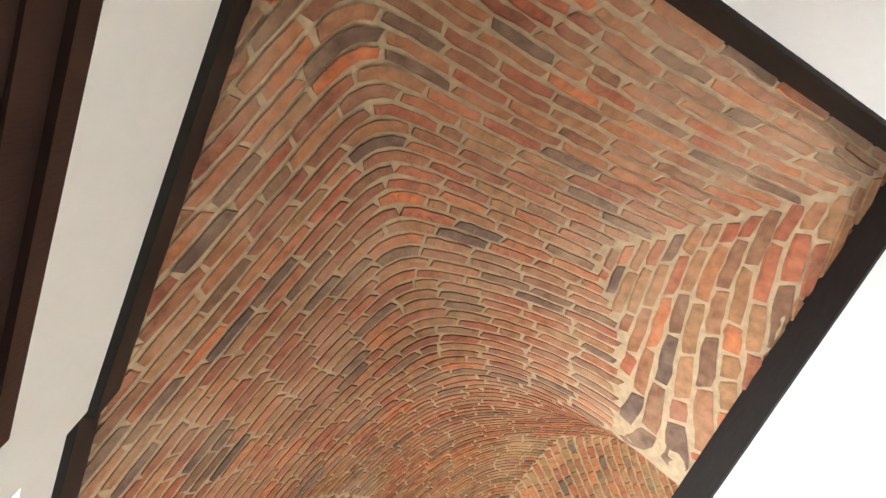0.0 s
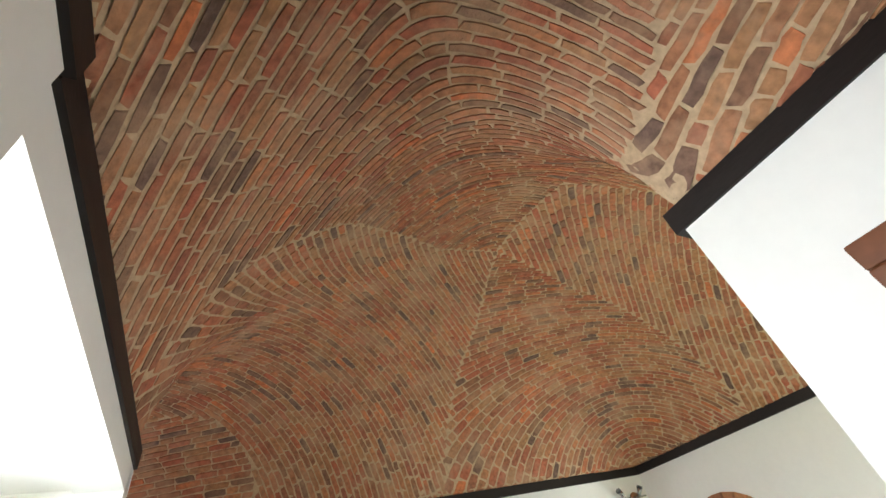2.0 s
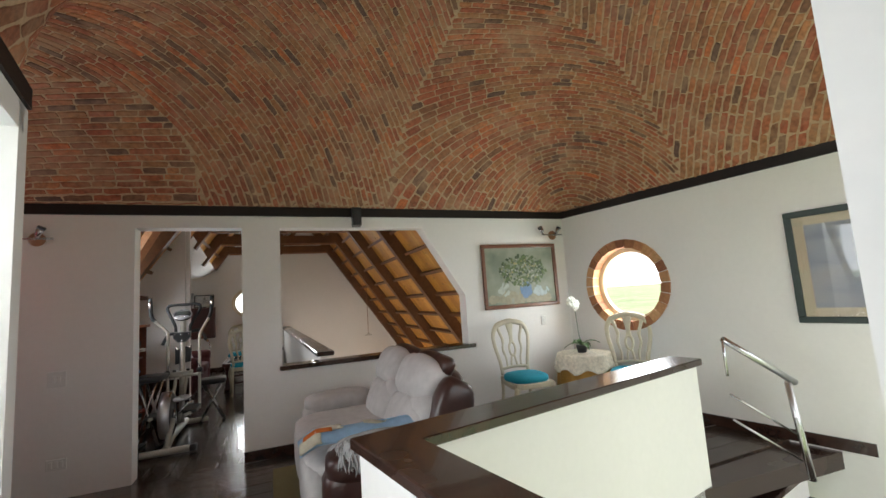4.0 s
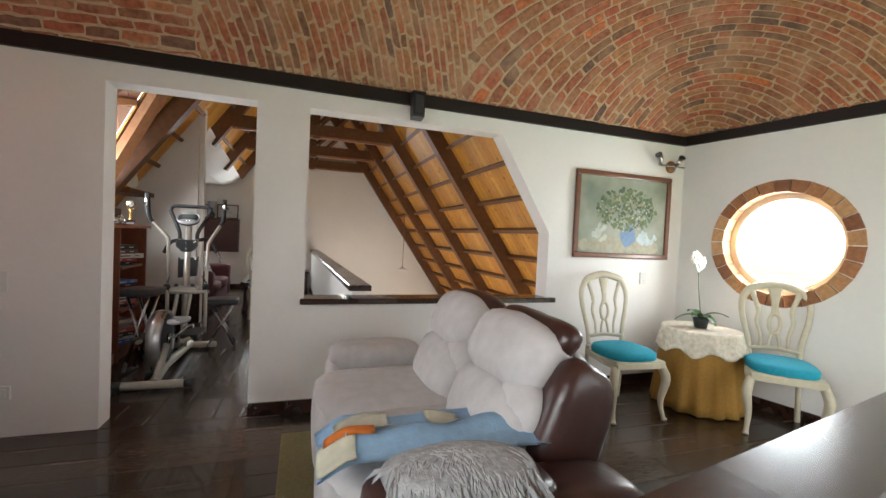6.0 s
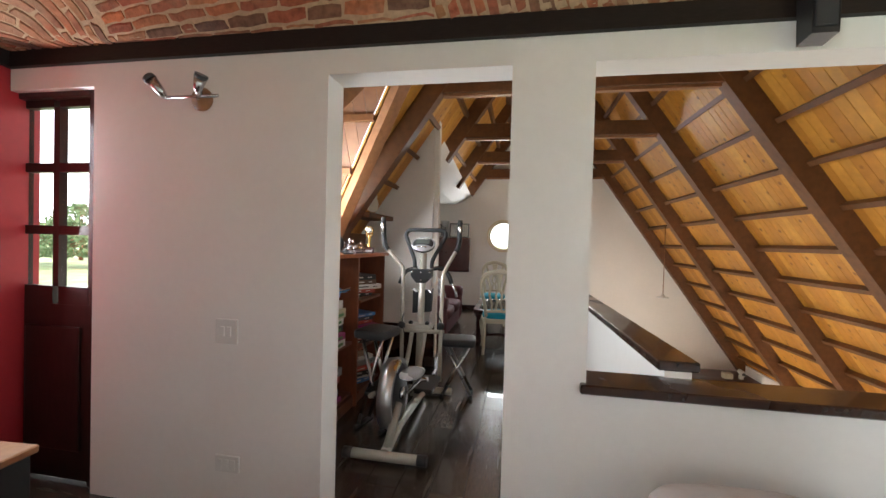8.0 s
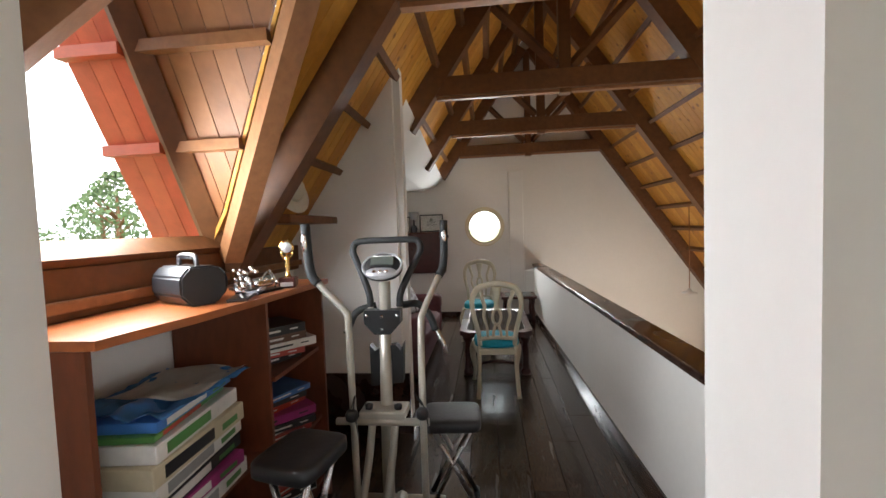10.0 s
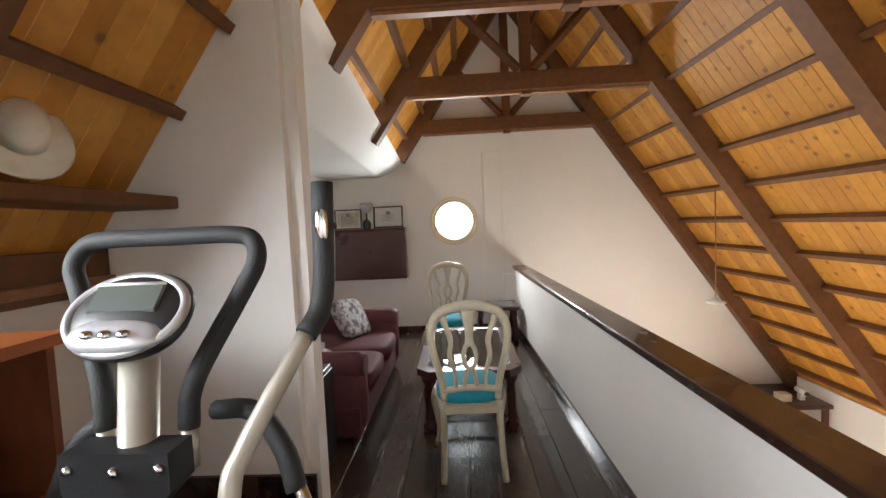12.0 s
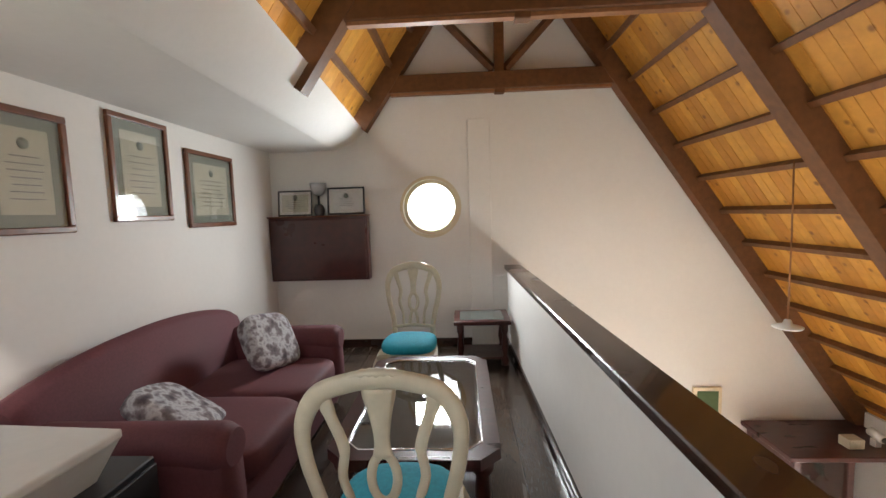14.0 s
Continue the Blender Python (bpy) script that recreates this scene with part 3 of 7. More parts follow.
    WB, NF, ES, SE = [(1.36, 3.39), (0.60, 2.84), (0.07, 2.83), (-0.13, 2.96)], (1.98, 4.45), [(2.74, 3.84), (3.57, 4.03), (5.2, 4.40)], [(1.99, 2.54), (2.96, 2.60), (5.2, 2.75)]
    SHELLS = {"B": [C] + WB + [(-0.8, 3.2), (-3.2, 3.0), (-3.2, 6.3), (1.66, 6.3), NF],
              "A": [C, NF, (1.66, 6.3), (5.2, 6.3)] + ES[::-1],
              "D": [C] + ES + SE[::-1]}
    B0, B2 = (-1.0, PY0), (-2.40, PY0)

    def in_poly(poly, x, y):
        c = False
        for (xa, ya), (xb, yb) in zip(poly, poly[1:] + poly[:1]):
            if (ya > y) != (yb > y) and x < (xb - xa) * (y - ya) / (yb - ya) + xa:
                c = not c
        return c

    def region(x, y):
        u, v = (Vector((x, y, 0)) - H0).dot(E1), (Vector((x, y, 0)) - H0).dot(E2)
        if v < 1.3 and -0.2 < u < HW + 0.02:
            # kite-shaped patch beside the stub wall
            edge = HW - 0.44 * (v - VB) / 0.54 if v < 0.43 else (1.03 + 0.25 * (v - 0.43) / 0.23 if v < 0.66 else 1.28 + 0.19 * (v - 0.66) / 0.36)
            return "Q" if u > edge else "T"
        for k in ("A", "D"):
            if in_poly(SHELLS[k], x, y):
                return k
        if in_poly(SHELLS["B"], x, y):
            if x < -1.72 + 0.25 * (PY0 - y):
                return "B2"
            return "Bin" if math.hypot(x - B0[0], (y - B0[1]) * 1.15) < 0.98 else "B"
        return "T"

    rnd = random.Random(5)
    LEN, PIT = 0.18, 0.051

    def brick(way, W):
        """One brick of plan width W that follows the plan points of its course."""
        d = rnd.uniform(0.0015, 0.0065)
        e = 0.0025
        n = len(way) - 1
        low, top = [], []
        skew = rnd.uniform(-0.006, 0.006)
        for i, (x, y) in enumerate(way):
            (xa, ya), (xb, yb) = way[max(i - 1, 0)], way[min(i + 1, n)]
            t = math.hypot(xb - xa, yb - ya) or 1.0
            tx, ty = (xb - xa) / t, (yb - ya) / t
            inset = e if i == 0 else (-e if i == n else 0.0)
            wob = rnd.uniform(-0.0022, 0.0022)
            round_off = 0.07 * W if i in (0, n) else 0.0
            # the brick's width runs square to its length on the surface, not in plan
            zx, zy = (zf(x + 0.02, y) - zf(x - 0.02, y)) / 0.04, (zf(x, y + 0.02) - zf(x, y - 0.02)) / 0.04
            side = Vector((-zx, -zy, 1)).cross(Vector((tx, ty, zx * tx + zy * ty)))
            reach = max(side.x * -ty + side.y * tx, 0.3 * math.hypot(side.x, side.y))
            wx, wy = side.x / reach, side.y / reach
            for b in (-1, 1):
                sk = skew * b if i in (0, n) else 0.0
                px, py = x + tx * sk + wx * b * (W / 2 - round_off) + wob, y + ty * sk + wy * b * (W / 2 - round_off) - wob
                top.append((px, py, zf(px, py) + 0.012))
                qx, qy = px + tx * inset + ty * b * e, py + ty * inset - tx * b * e
                low.append((qx, qy, zf(qx, qy) - d))
        o, m = len(verts), 2 * (n + 1)
        verts.extend(low + top)
        for i in range(n):
            q = o + 2 * i
            faces.append((q, q + 1, q + 3, q + 2))
            faces.append((q, q + 2, q + 2 + m, q + m))
            faces.append((q + 1, q + 1 + m, q + 3 + m, q + 3))
        faces.append((o, o + m, o + 1 + m, o + 1))
        faces.append((o + 2 * n, o + 2 * n + 1, o + 2 * n + 1 + m, o + 2 * n + m))

    def near_in(x, y):
        i, j = int(round((x - xs[0]) / h)), int(round((y - ys[0]) / h))
        return 0 <= i < len(xs) and 0 <= j < len(ys) and bool(M[j, i])

    def run(curve, want, wid):
        """Lays bricks along one course; curve: a list of plan points, wid: plan width at each."""
        def length():
            return rnd.uniform(0.8, 1.1) * LEN * (0.5 if rnd.random() < 0.12 else 1)

        def lay(k, e):
            pts = curve[k:e + 1]
            t = sum(math.hypot(q[0] - p[0], q[1] - p[1]) for p, q in zip(pts, pts[1:]))
            if t < 0.022:
                return
            # stations along the course, drawn in by half a joint at both ends
            half, out, run_on, goal = min(0.005, t * 0.12), [], 0.0, []
            n = 2 if t < 0.09 else 4
            goal = [half + (t - 2 * half) * i / n for i in range(n + 1)]
            for p, q in zip(pts, pts[1:]):
                g0 = math.hypot(q[0] - p[0], q[1] - p[1])
                while len(out) <= n and goal[len(out)] <= run_on + g0 + 1e-9:
                    f = (goal[len(out)] - run_on) / max(g0, 1e-9)
                    out.append((p[0] + (q[0] - p[0]) * f, p[1] + (q[1] - p[1]) * f))
                run_on += g0
            if len(out) == n + 1:
                brick(out, wid[(k + e) // 2] * rnd.uniform(0.80, 0.88))

        start, acc, want_len = None, 0.0, length() * rnd.uniform(0.3, 1.0)
        for i, (x, y) in enumerate(curve):
            ok = near_in(x, y) and region(x, y) == want
            if start is not None:
                px, py = curve[i - 1]
                if ok:
                    acc += math.sqrt((x - px) ** 2 + (y - py) ** 2 + (zf(x, y) - zf(px, py)) ** 2)
                if not ok or acc >= want_len or i == len(curve) - 1:
                    lay(start, i if ok else i - 1)
                    start, acc, want_len = (i if ok else None), 0.0, length()
            elif ok:
                start, acc = i, 0.0

    def steps(path):
        """Plan distances along a path at which its length over the surface grows by one course."""
        out, acc, s = [0.0], 0.0, 0.0
        (px, py) = path(0)
        pz = zf(px, py)
        while s < 5.2:
            s += 0.004
            x, y = path(s)
            z = zf(x, y)
            acc += math.sqrt((x - px) ** 2 + (y - py) ** 2 + (z - pz) ** 2)
            px, py, pz = x, y, z
            if acc >= PIT:
                out.append(s)
                acc = 0.0
        return out

    def polar(c, want, a0, a1, toward, flat=1.0):
        d = Vector((toward[0] - c[0], toward[1] - c[1])).normalized()
        rs = steps(lambda s: (c[0] + d.x * s, c[1] + d.y * s))
        for r, r2 in zip(rs, rs[1:]):
            m = 0.5 * (r + r2)
            if m < 0.05 or m > 4.2:
                continue
            n = max(6, int(m * abs(a1 - a0) / 0.025))
            cv = [(c[0] + m * math.cos(a0 + (a1 - a0) * k / n), c[1] + m * flat * math.sin(a0 + (a1 - a0) * k / n)) for k in range(n + 1)]
            run(cv, want, [r2 - r] * len(cv))

    polar(B2, "B2", -math.pi * 0.6, 0.02, (-1.2, 4.6))
    ss = steps(lambda s: (-1.0, PY0 - s))
    for a, b in zip(ss, ss[1:]):
        y = PY0 - (a + b) / 2
        cv = [(-2.3 + 0.025 * k, y) for k in range(110)]
        run(cv, "Bin", [b - a] * len(cv))
    # hall: courses follow its three sides and bend round in the corners
    g = 0.03
    gx, gy = np.meshgrid(np.arange(-2.6, 5.0, g), np.arange(0.3, 5.95, g))
    U = (gx - H0.x) * E1.x + (gy - H0.y) * E1.y
    V = (gx - H0.x) * E2.x + (gy - H0.y) * E2.y
    dl = ((U - UL) + 0.36 * (V - VB)) * 1.1
    db = (V - VB) * 1.1 + 0.36 * (np.minimum(U, 1.75) - 0.6) * np.clip((V - 0.5) / 0.7, 0, 1)
    dr = (HW - U) + 0.30 * (V - VB)

    def soft_min(a, b, k):
        return -np.log(np.exp(-k * a) + np.exp(-k * b)) / k

    k = 8.0 + 16.0 * np.clip((1.3 - V) / 0.6, 0, 1)
    soft = soft_min(dl, db, k)
    # east shells run straight, the north-east one fans out a little, the north-west one bends down to the hall
    fd = gx * 0.79 - gy * 0.61
    fa = 3.0 * np.arctan2(gy - 3.2, 5.6 - gx)
    g1 = gx * 0.788 - gy * 0.616
    fb = soft_min(g1, g1 + 0.208 * gx + 0.529 * gy - 1.98, 6.0)

    def contours(Sf, lv):
        """Chains of plan points along which the field has the value lv."""
        ends = {}
        def put(a, b):
            ends.setdefault(a, []).append(b)
            ends.setdefault(b, []).append(a)
        def cut(j0, i0, j1, i1):
            a, b = Sf[j0, i0] - lv, Sf[j1, i1] - lv
            t = a / (a - b)
            return (round(float(gx[j0, i0] + t * (gx[j1, i1] - gx[j0, i0])), 5), round(float(gy[j0, i0] + t * (gy[j1, i1] - gy[j0, i0])), 5))
        up = Sf > lv
        mix = (up[:-1, :-1].astype(int) + up[1:, :-1] + up[:-1, 1:] + up[1:, 1:]) % 4 != 0
        for j, i in zip(*np.where(mix)):
            hits = []
            for a, b in (((j, i), (j, i + 1)), ((j, i + 1), (j + 1, i + 1)), ((j + 1, i + 1), (j + 1, i)), ((j + 1, i), (j, i))):
                if up[a] != up[b]:
                    hits.append(cut(*min(a, b), *max(a, b)))
            if len(hits) == 2 and hits[0] != hits[1]:
                put(*hits)
        seen, out = set(), []
        for start in sorted(ends, key=lambda p: len(ends[p])):
            if start in seen:
                continue
            ch, p = [start], start
            seen.add(start)
            while True:
                nx = [q for q in ends[p] if q not in seen]
                if not nx:
                    break
                p = nx[0]
                seen.add(p)
                ch.append(p)
            if len(ch) > 5:
                out.append(ch)
        return out

    def slope_at(steep, p):
        i = min(max(int(round((p[0] - gx[0, 0]) / g)), 0), gx.shape[1] - 1)
        j = min(max(int(round((p[1] - gy[0, 0]) / g)), 0), gx.shape[0] - 1)
        return float(steep[j, i])

    def at_grid(Sf, x, y):
        i, j = min(max((x - gx[0, 0]) / g, 0), gx.shape[1] - 1.01), min(max((y - gy[0, 0]) / g, 0), gx.shape[0] - 1.01)
        p, q = int(i), int(j)
        i, j = i - p, j - q
        return float((Sf[q, p] * (1 - i) + Sf[q, p + 1] * i) * (1 - j) + (Sf[q + 1, p] * (1 - i) + Sf[q + 1, p + 1] * i) * j)

    def levels(Sf, p, q, more=0, pitch=PIT, grow=0.0):
        """Values of the field one course apart over the surface on the way from p to q, carried on past q."""
        out, acc, last, n = [at_grid(Sf, *p)], 0.0, None, 900
        for m in range(n + 1):
            x, y = p[0] + (q[0] - p[0]) * m / n, p[1] + (q[1] - p[1]) * m / n
            here = Vector((x, y, zf(x, y)))
            if last is not None:
                acc += (here - last).length
            last = here
            if acc >= pitch * (1 + grow * m / n):
                out.append(at_grid(Sf, x, y))
                acc = 0.0
        return out + [out[-1] + (out[-1] - out[-2]) * m for m in range(1, more + 1)]

    hall_levels = levels(soft, hp(0.75, VB), (1.30, 3.30), 50, 0.033, 0.5)
    for want, field, lv in (("T", soft, hall_levels), ("Q", dr, levels(dr, hp(HW, VB), hp(0.7, 0.5), 20, 0.041)),
                            ("A", fa, levels(fa, (4.05, 5.70), C, 4)), ("B", fb, levels(fb, (-1.0, 5.2), C, 8, 0.045)), ("D", fd, levels(fd, C, (4.7, 1.4), 10))):
        gr = np.gradient(field, g)
        steep = np.clip(np.hypot(gr[0], gr[1]), 0.4, 2.2)
        for a, b in zip(lv, lv[1:]):
            for ch in contours(field, (a + b) / 2):
                fine = []
                for p, q in zip(ch, ch[1:]):
                    fine += [p, ((p[0] + q[0]) / 2, (p[1] + q[1]) / 2)]
                run(fine, want, [abs(b - a) / slope_at(steep, p) for p in fine])

    me = bpy.data.meshes.new("ceiling_vault")
    me.from_pydata(verts, [], faces)
    me.materials.append(MORTAR)
    me.materials.append(BRICK)
    me.polygons.foreach_set("material_index", [0] * nm + [1] * (len(faces) - nm))
    me.polygons.foreach_set("use_smooth", [True] * nm + [False] * (len(faces) - nm))
    me.update()
    ob = new("ceiling_vault", me)
    tagged(ob, "shallow brick vault of red and tan bricks in curved courses", "ceiling", kind="structure")


vault()

# unseen slab added over everything, so that no light leaks in above the vault
bm = B()
box(bm, -2.8, 5.4, 0.0, 5.70, 3.78, 3.9)
struct("roof_flat", bm, MORTAR, "unseen slab added above the brick vault to keep light out", "roof")

# half wall round the stairwell
bm = B()
skew_box(bm, 1.05, 1.21, 1.05, 2.33, LOW, 0.775)
skew_box(bm, 1.05, 3.45, 2.33, 2.49, LOW, 0.775)
struct("wall_half", bm, PLASTER, "white half wall around the stairwell", "wall")
bm = B()
pts = [hall(1.02, 1.04, 0.775), hall(1.24, 1.04, 0.775), hall(1.24, 2.30, 0.775), hall(3.48, 2.30, 0.775), hall(3.48, 2.52, 0.775), hall(1.02, 2.52, 0.775)]
prism(bm, pts, (0, 0, 0.045))
bmesh.ops.bevel(bm, geom=bm.edges[:], offset=0.005, segments=1, affect='EDGES')
struct("half_wall_cap", bm, CAPWOOD, "dark varnished wooden cap on the half wall", "trim")

# ---- structure: attic ----
EY = 12.5
def end_wall():
    bm = B()
    prof = [(-3.0, LOW), (4.75, LOW), (4.75, -1.2), (4.45, -0.85), (XC, slope_z(XC) + 0.28), (-0.75, slope_z(-0.75) + 0.28), (-1.95, 2.35), (-3.0, 1.2)]
    hole = ring_pts(0.02, 1.53, 0.30, 40)
    for y in (EY, EY + 0.2):
        o = [bm.verts.new((x, y, z)) for x, z in prof]
        q = [bm.verts.new((x, y, z)) for x, z in hole]
        es = [bm.edges.new((o[i], o[(i + 1) % len(o)])) for i in range(len(o))] + [bm.edges.new((q[i], q[(i + 1) % len(q)])) for i in range(len(q))]
        bmesh.ops.triangle_fill(bm, edges=es, use_beauty=True)
    for loop in (prof, hole):
        for i in range(len(loop)):
            p, q = loop[i], loop[(i + 1) % len(loop)]
            bm.faces.new([bm.verts.new(v) for v in ((p[0], EY, p[1]), (q[0], EY, q[1]), (q[0], EY + 0.2, q[1]), (p[0], EY + 0.2, p[1]))])
    bmesh.ops.remove_doubles(bm, verts=bm.verts[:], dist=1e-5)
    bmesh.ops.recalc_face_normals(bm, faces=bm.faces[:])
    return bm


struct("wall_end", end_wall(), PLASTER, "white gable wall with a small round window", "wall")
oc = tagged(new("window_3"), "small round window in the gable wall with a pale wooden frame", "window", kind="structure")
def yring(bm, cx, cz, r0, r1, y0, y1, n=40):
    q = []
    for k in range(n):
        a = math.tau * k / n
        q.append([bm.verts.new((cx + r * math.cos(a), y, cz + r * math.sin(a))) for r, y in ((r0, y0), (r1, y0), (r1, y1), (r0, y1))])
    for k in range(n):
        for i in range(4):
            bm.faces.new((q[k][i], q[k][(i + 1) % 4], q[(k + 1) % n][(i + 1) % 4], q[(k + 1) % n][i])).smooth = i in (1, 3)
    bmesh.ops.recalc_face_normals(bm, faces=bm.faces[:])
    return bm
part("window_frame", yring(B(), 0.02, 1.53, 0.30, 0.33, EY - 0.015, EY + 0.02), CREAMFRAME, oc, "thin pale wooden ring")
part("window_frame", yring(B(), 0.02, 1.53, 0.262, 0.30, EY + 0.08, EY + 0.12), CREAMFRAME, oc)
bm = B()
bm.faces.new([bm.verts.new((0.02 + 0.27 * math.cos(a), EY + 0.10, 1.53 + 0.27 * math.sin(a))) for a in [math.tau * k / 32 for k in range(32)]])
pane = part("pane", bm, GLASS, oc)
pane.visible_shadow = False

# plastered duct on the gable wall and ledge by the rail
bm = B()
box(bm, 0.43, 0.67, EY - 0.02, EY, 0.0, 2.44, 0.008)
box(bm, 0.67, 0.86, EY - 0.02, EY, 0.0, 0.78, 0.008)
struct("wall_duct", bm, PLASTER, "white plastered pipe casing on the gable wall", "wall")

# pier wall, niche
bm = B()
prof = [(-0.55, 0.0), (-0.55, slope_z(-0.55) + 0.315), (-1.75, slope_z(-1.75) + 0.315), (-1.75, 0.0)]
prism(bm, [(x, 8.45, z) for x, z in prof], (0, 0.2, 0))
bmesh.ops.bevel(bm, geom=[e for e in bm.edges if abs(e.verts[0].co.x + 0.55) < 1e-4 and abs(e.verts[1].co.x + 0.55) < 1e-4 and abs(e.verts[0].co.z - e.verts[1].co.z) > 0.5], offset=0.05, segments=6, affect='EDGES')
struct("wall_pier", bm, PLASTER, "white plastered cross wall under the roof slope", "wall")
bm = B()
box(bm, -1.92, -1.72, 8.45, EY, 0.0, 2.30)
struct("wall_niche", bm, PLASTER, "white wall behind the sofa", "wall")
bm = B()
fas = []
for k in range(13):
    y = 8.65 + (EY - 8.65) * k / 12
    f = 1 - k / 12
    x0, x1 = -0.95 + 0.18 * f, -0.66 + 0.13 * f
    z1 = slope_z(x1) + 0.09
    fas.append([bm.verts.new(p) for p in ((-1.75, y, 2.17), (x0 - 0.04, y, 2.165), (x0, y, 2.18), ((x0 + x1) / 2 + 0.02, y, (2.17 + z1) / 2 - 0.02), (x1, y, z1))])
for p, q in zip(fas, fas[1:]):
    for i in range(4):
        bm.faces.new((p[i], p[i + 1], q[i + 1], q[i])).smooth = i > 0
struct("ceiling_niche", bm, PLASTER, "white sloping soffit over the sofa niche", "ceiling")
bm = B()
box(bm, -1.62, -1.42, PY1, 8.45, 0.0, 1.28)
struct("wall_knee", bm, PLASTER, "low white knee wall under the roof slope", "wall")

# rail wall, a little askew
RX0, RX1 = 1.005, 0.825
bm = B()
prism(bm, [(RX0, PY1, LOW), (RX0 + 0.11, PY1, LOW), (RX1 + 0.11, EY, LOW), (RX1, EY, LOW)], (0, 0, 0.84 - LOW))
struct("wall_rail", bm, PLASTER, "white half wall along the open side of the gallery", "wall")
bm = B()
prism(bm, [(RX0 - 0.03, PY1, 0.84), (RX0 + 0.145, PY1, 0.84), (RX1 + 0.145, EY, 0.84), (RX1 - 0.03, EY, 0.84)], (0, 0, 0.045))
bmesh.ops.bevel(bm, geom=bm.edges[:], offset=0.006, segments=1, affect='EDGES')
struct("rail_cap", bm, CAPWOOD, "dark varnished wooden cap on the gallery half wall", "trim")
# room below
bm = B()
box(bm, 4.45, 4.65, PY1, EY, LOW, -0.72)
struct("wall_lower", bm, PLASTER, "white wall of the room below the gallery", "wall")
bm = B()
box(bm, 0.98, 4.45, PY1, EY, LOW - 0.1, LOW)
struct("floor_lower", bm, material("pale_floor_tile", (0.55, 0.47, 0.38), 0.4, grain=0.06, blotch=0.1), "pale tiled floor of the room below", "floor")

# baseboards
bm = B()
box(bm, 0.305, 4.05, PY0 - 0.015, PY0, 0.0, 0.09)
prism(bm, [(RX0 - 0.015, PY1, 0), (RX0, PY1, 0), (RX1, EY, 0), (RX1 - 0.015, EY, 0)], (0, 0, 0.08))
box(bm, -1.72, 0.43, EY - 0.015, EY, 0.0, 0.09)
box(bm, -1.42, -0.55, 8.432, 8.45, 0.0, 0.46)
box(bm, -0.55, -0.535, 8.45, 8.65, 0.0, 0.10)
struct("baseboard", bm, CAPWOOD, "dark wooden baseboard", "trim")
bm = B()
n = Vector((RW_D.y, -RW_D.x, 0))
prism(bm, [on_right(2.6, 0.0, -0.015), on_right(RW_L - 0.2, 0.0, -0.015), on_right(RW_L - 0.2, 0.0, 0.0), on_right(2.6, 0.0, 0.0)], (0, 0, 0.09))
struct("baseboard_east", bm, CAPWOOD, "dark wooden baseboard", "trim")

# ---- timber roof ----
def rafter(bm, p, q, w, d):
    """Bar from p to q (x, z) in the truss plane, w wide along y, d deep on its upper side."""
    a, b = Vector((p[0], 0, p[1])), Vector((q[0], 0, q[1]))
    t = (b - a).normalized()
    n = Vector((-t.z, 0, t.x))
    if n.z < 0:
        n = -n
    prism(bm, [a + Vector((0, -w / 2, 0)), b + Vector((0, -w / 2, 0)), b + n * d + Vector((0, -w / 2, 0)), a + n * d + Vector((0, -w / 2, 0))], (0, w, 0))
    return bm


def truss(y, left_foot):
    t = thing("roof_truss", pose(0, y, 0), "dark brown timber roof truss with collar beam and king post", "truss", "roof trusses")
    t["kind"] = "structure"
    zr = slope_z(XC)
    part("rafter", rafter(B(), (4.47, slope_z(4.47)), (XC, zr), 0.13, 0.17), TIMBER, t)
    part("rafter", rafter(B(), (left_foot, slope_z(left_foot)), (XC, zr), 0.13, 0.17), TIMBER, t)
    part("collar_beam", box(B(), XC - 1.22, XC + 1.22, -0.055, 0.055, COLLAR, COLLAR + 0.17, 0.006), TIMBER, t)
    part("collar_strip", box(B(), XC - 1.12, XC + 1.12, -0.03, 0.03, COLLAR - 0.025, COLLAR - 0.001), LIGHTTIMBER, t)
    part("king_post", box(B(), XC - 0.05, XC + 0.05, -0.045, 0.045, COLLAR - 0.04, zr - 0.02, 0.006), TIMBER, t)
    for s in (-1, 1):
        part("strut", tube(B(), [(XC + s * 0.06, 0, COLLAR + 0.20), (XC + s * 0.62, 0, COLLAR + 0.78)], 0.045, 4), TIMBER, t)


for y, lf in ((6.03, -1.5), (7.62, -1.5), (9.2, -0.57), (10.785, -0.66), (12.40, -0.62)):
    truss(y, lf)

BOARD = 0.17 / math.cos(math.atan(PITCH))   # vertical distance from rafter underside to boards


def board_z(x):
    return slope_z(x) + BOARD


DY, DZ0, DHW, DSL = 6.75, 1.5, 0.79, 1.96   # dormer: middle, sill, half width, slope
DX = -1.42


def dormer_z(y):
    return DZ0 + (DHW - abs(y - DY)) * DSL


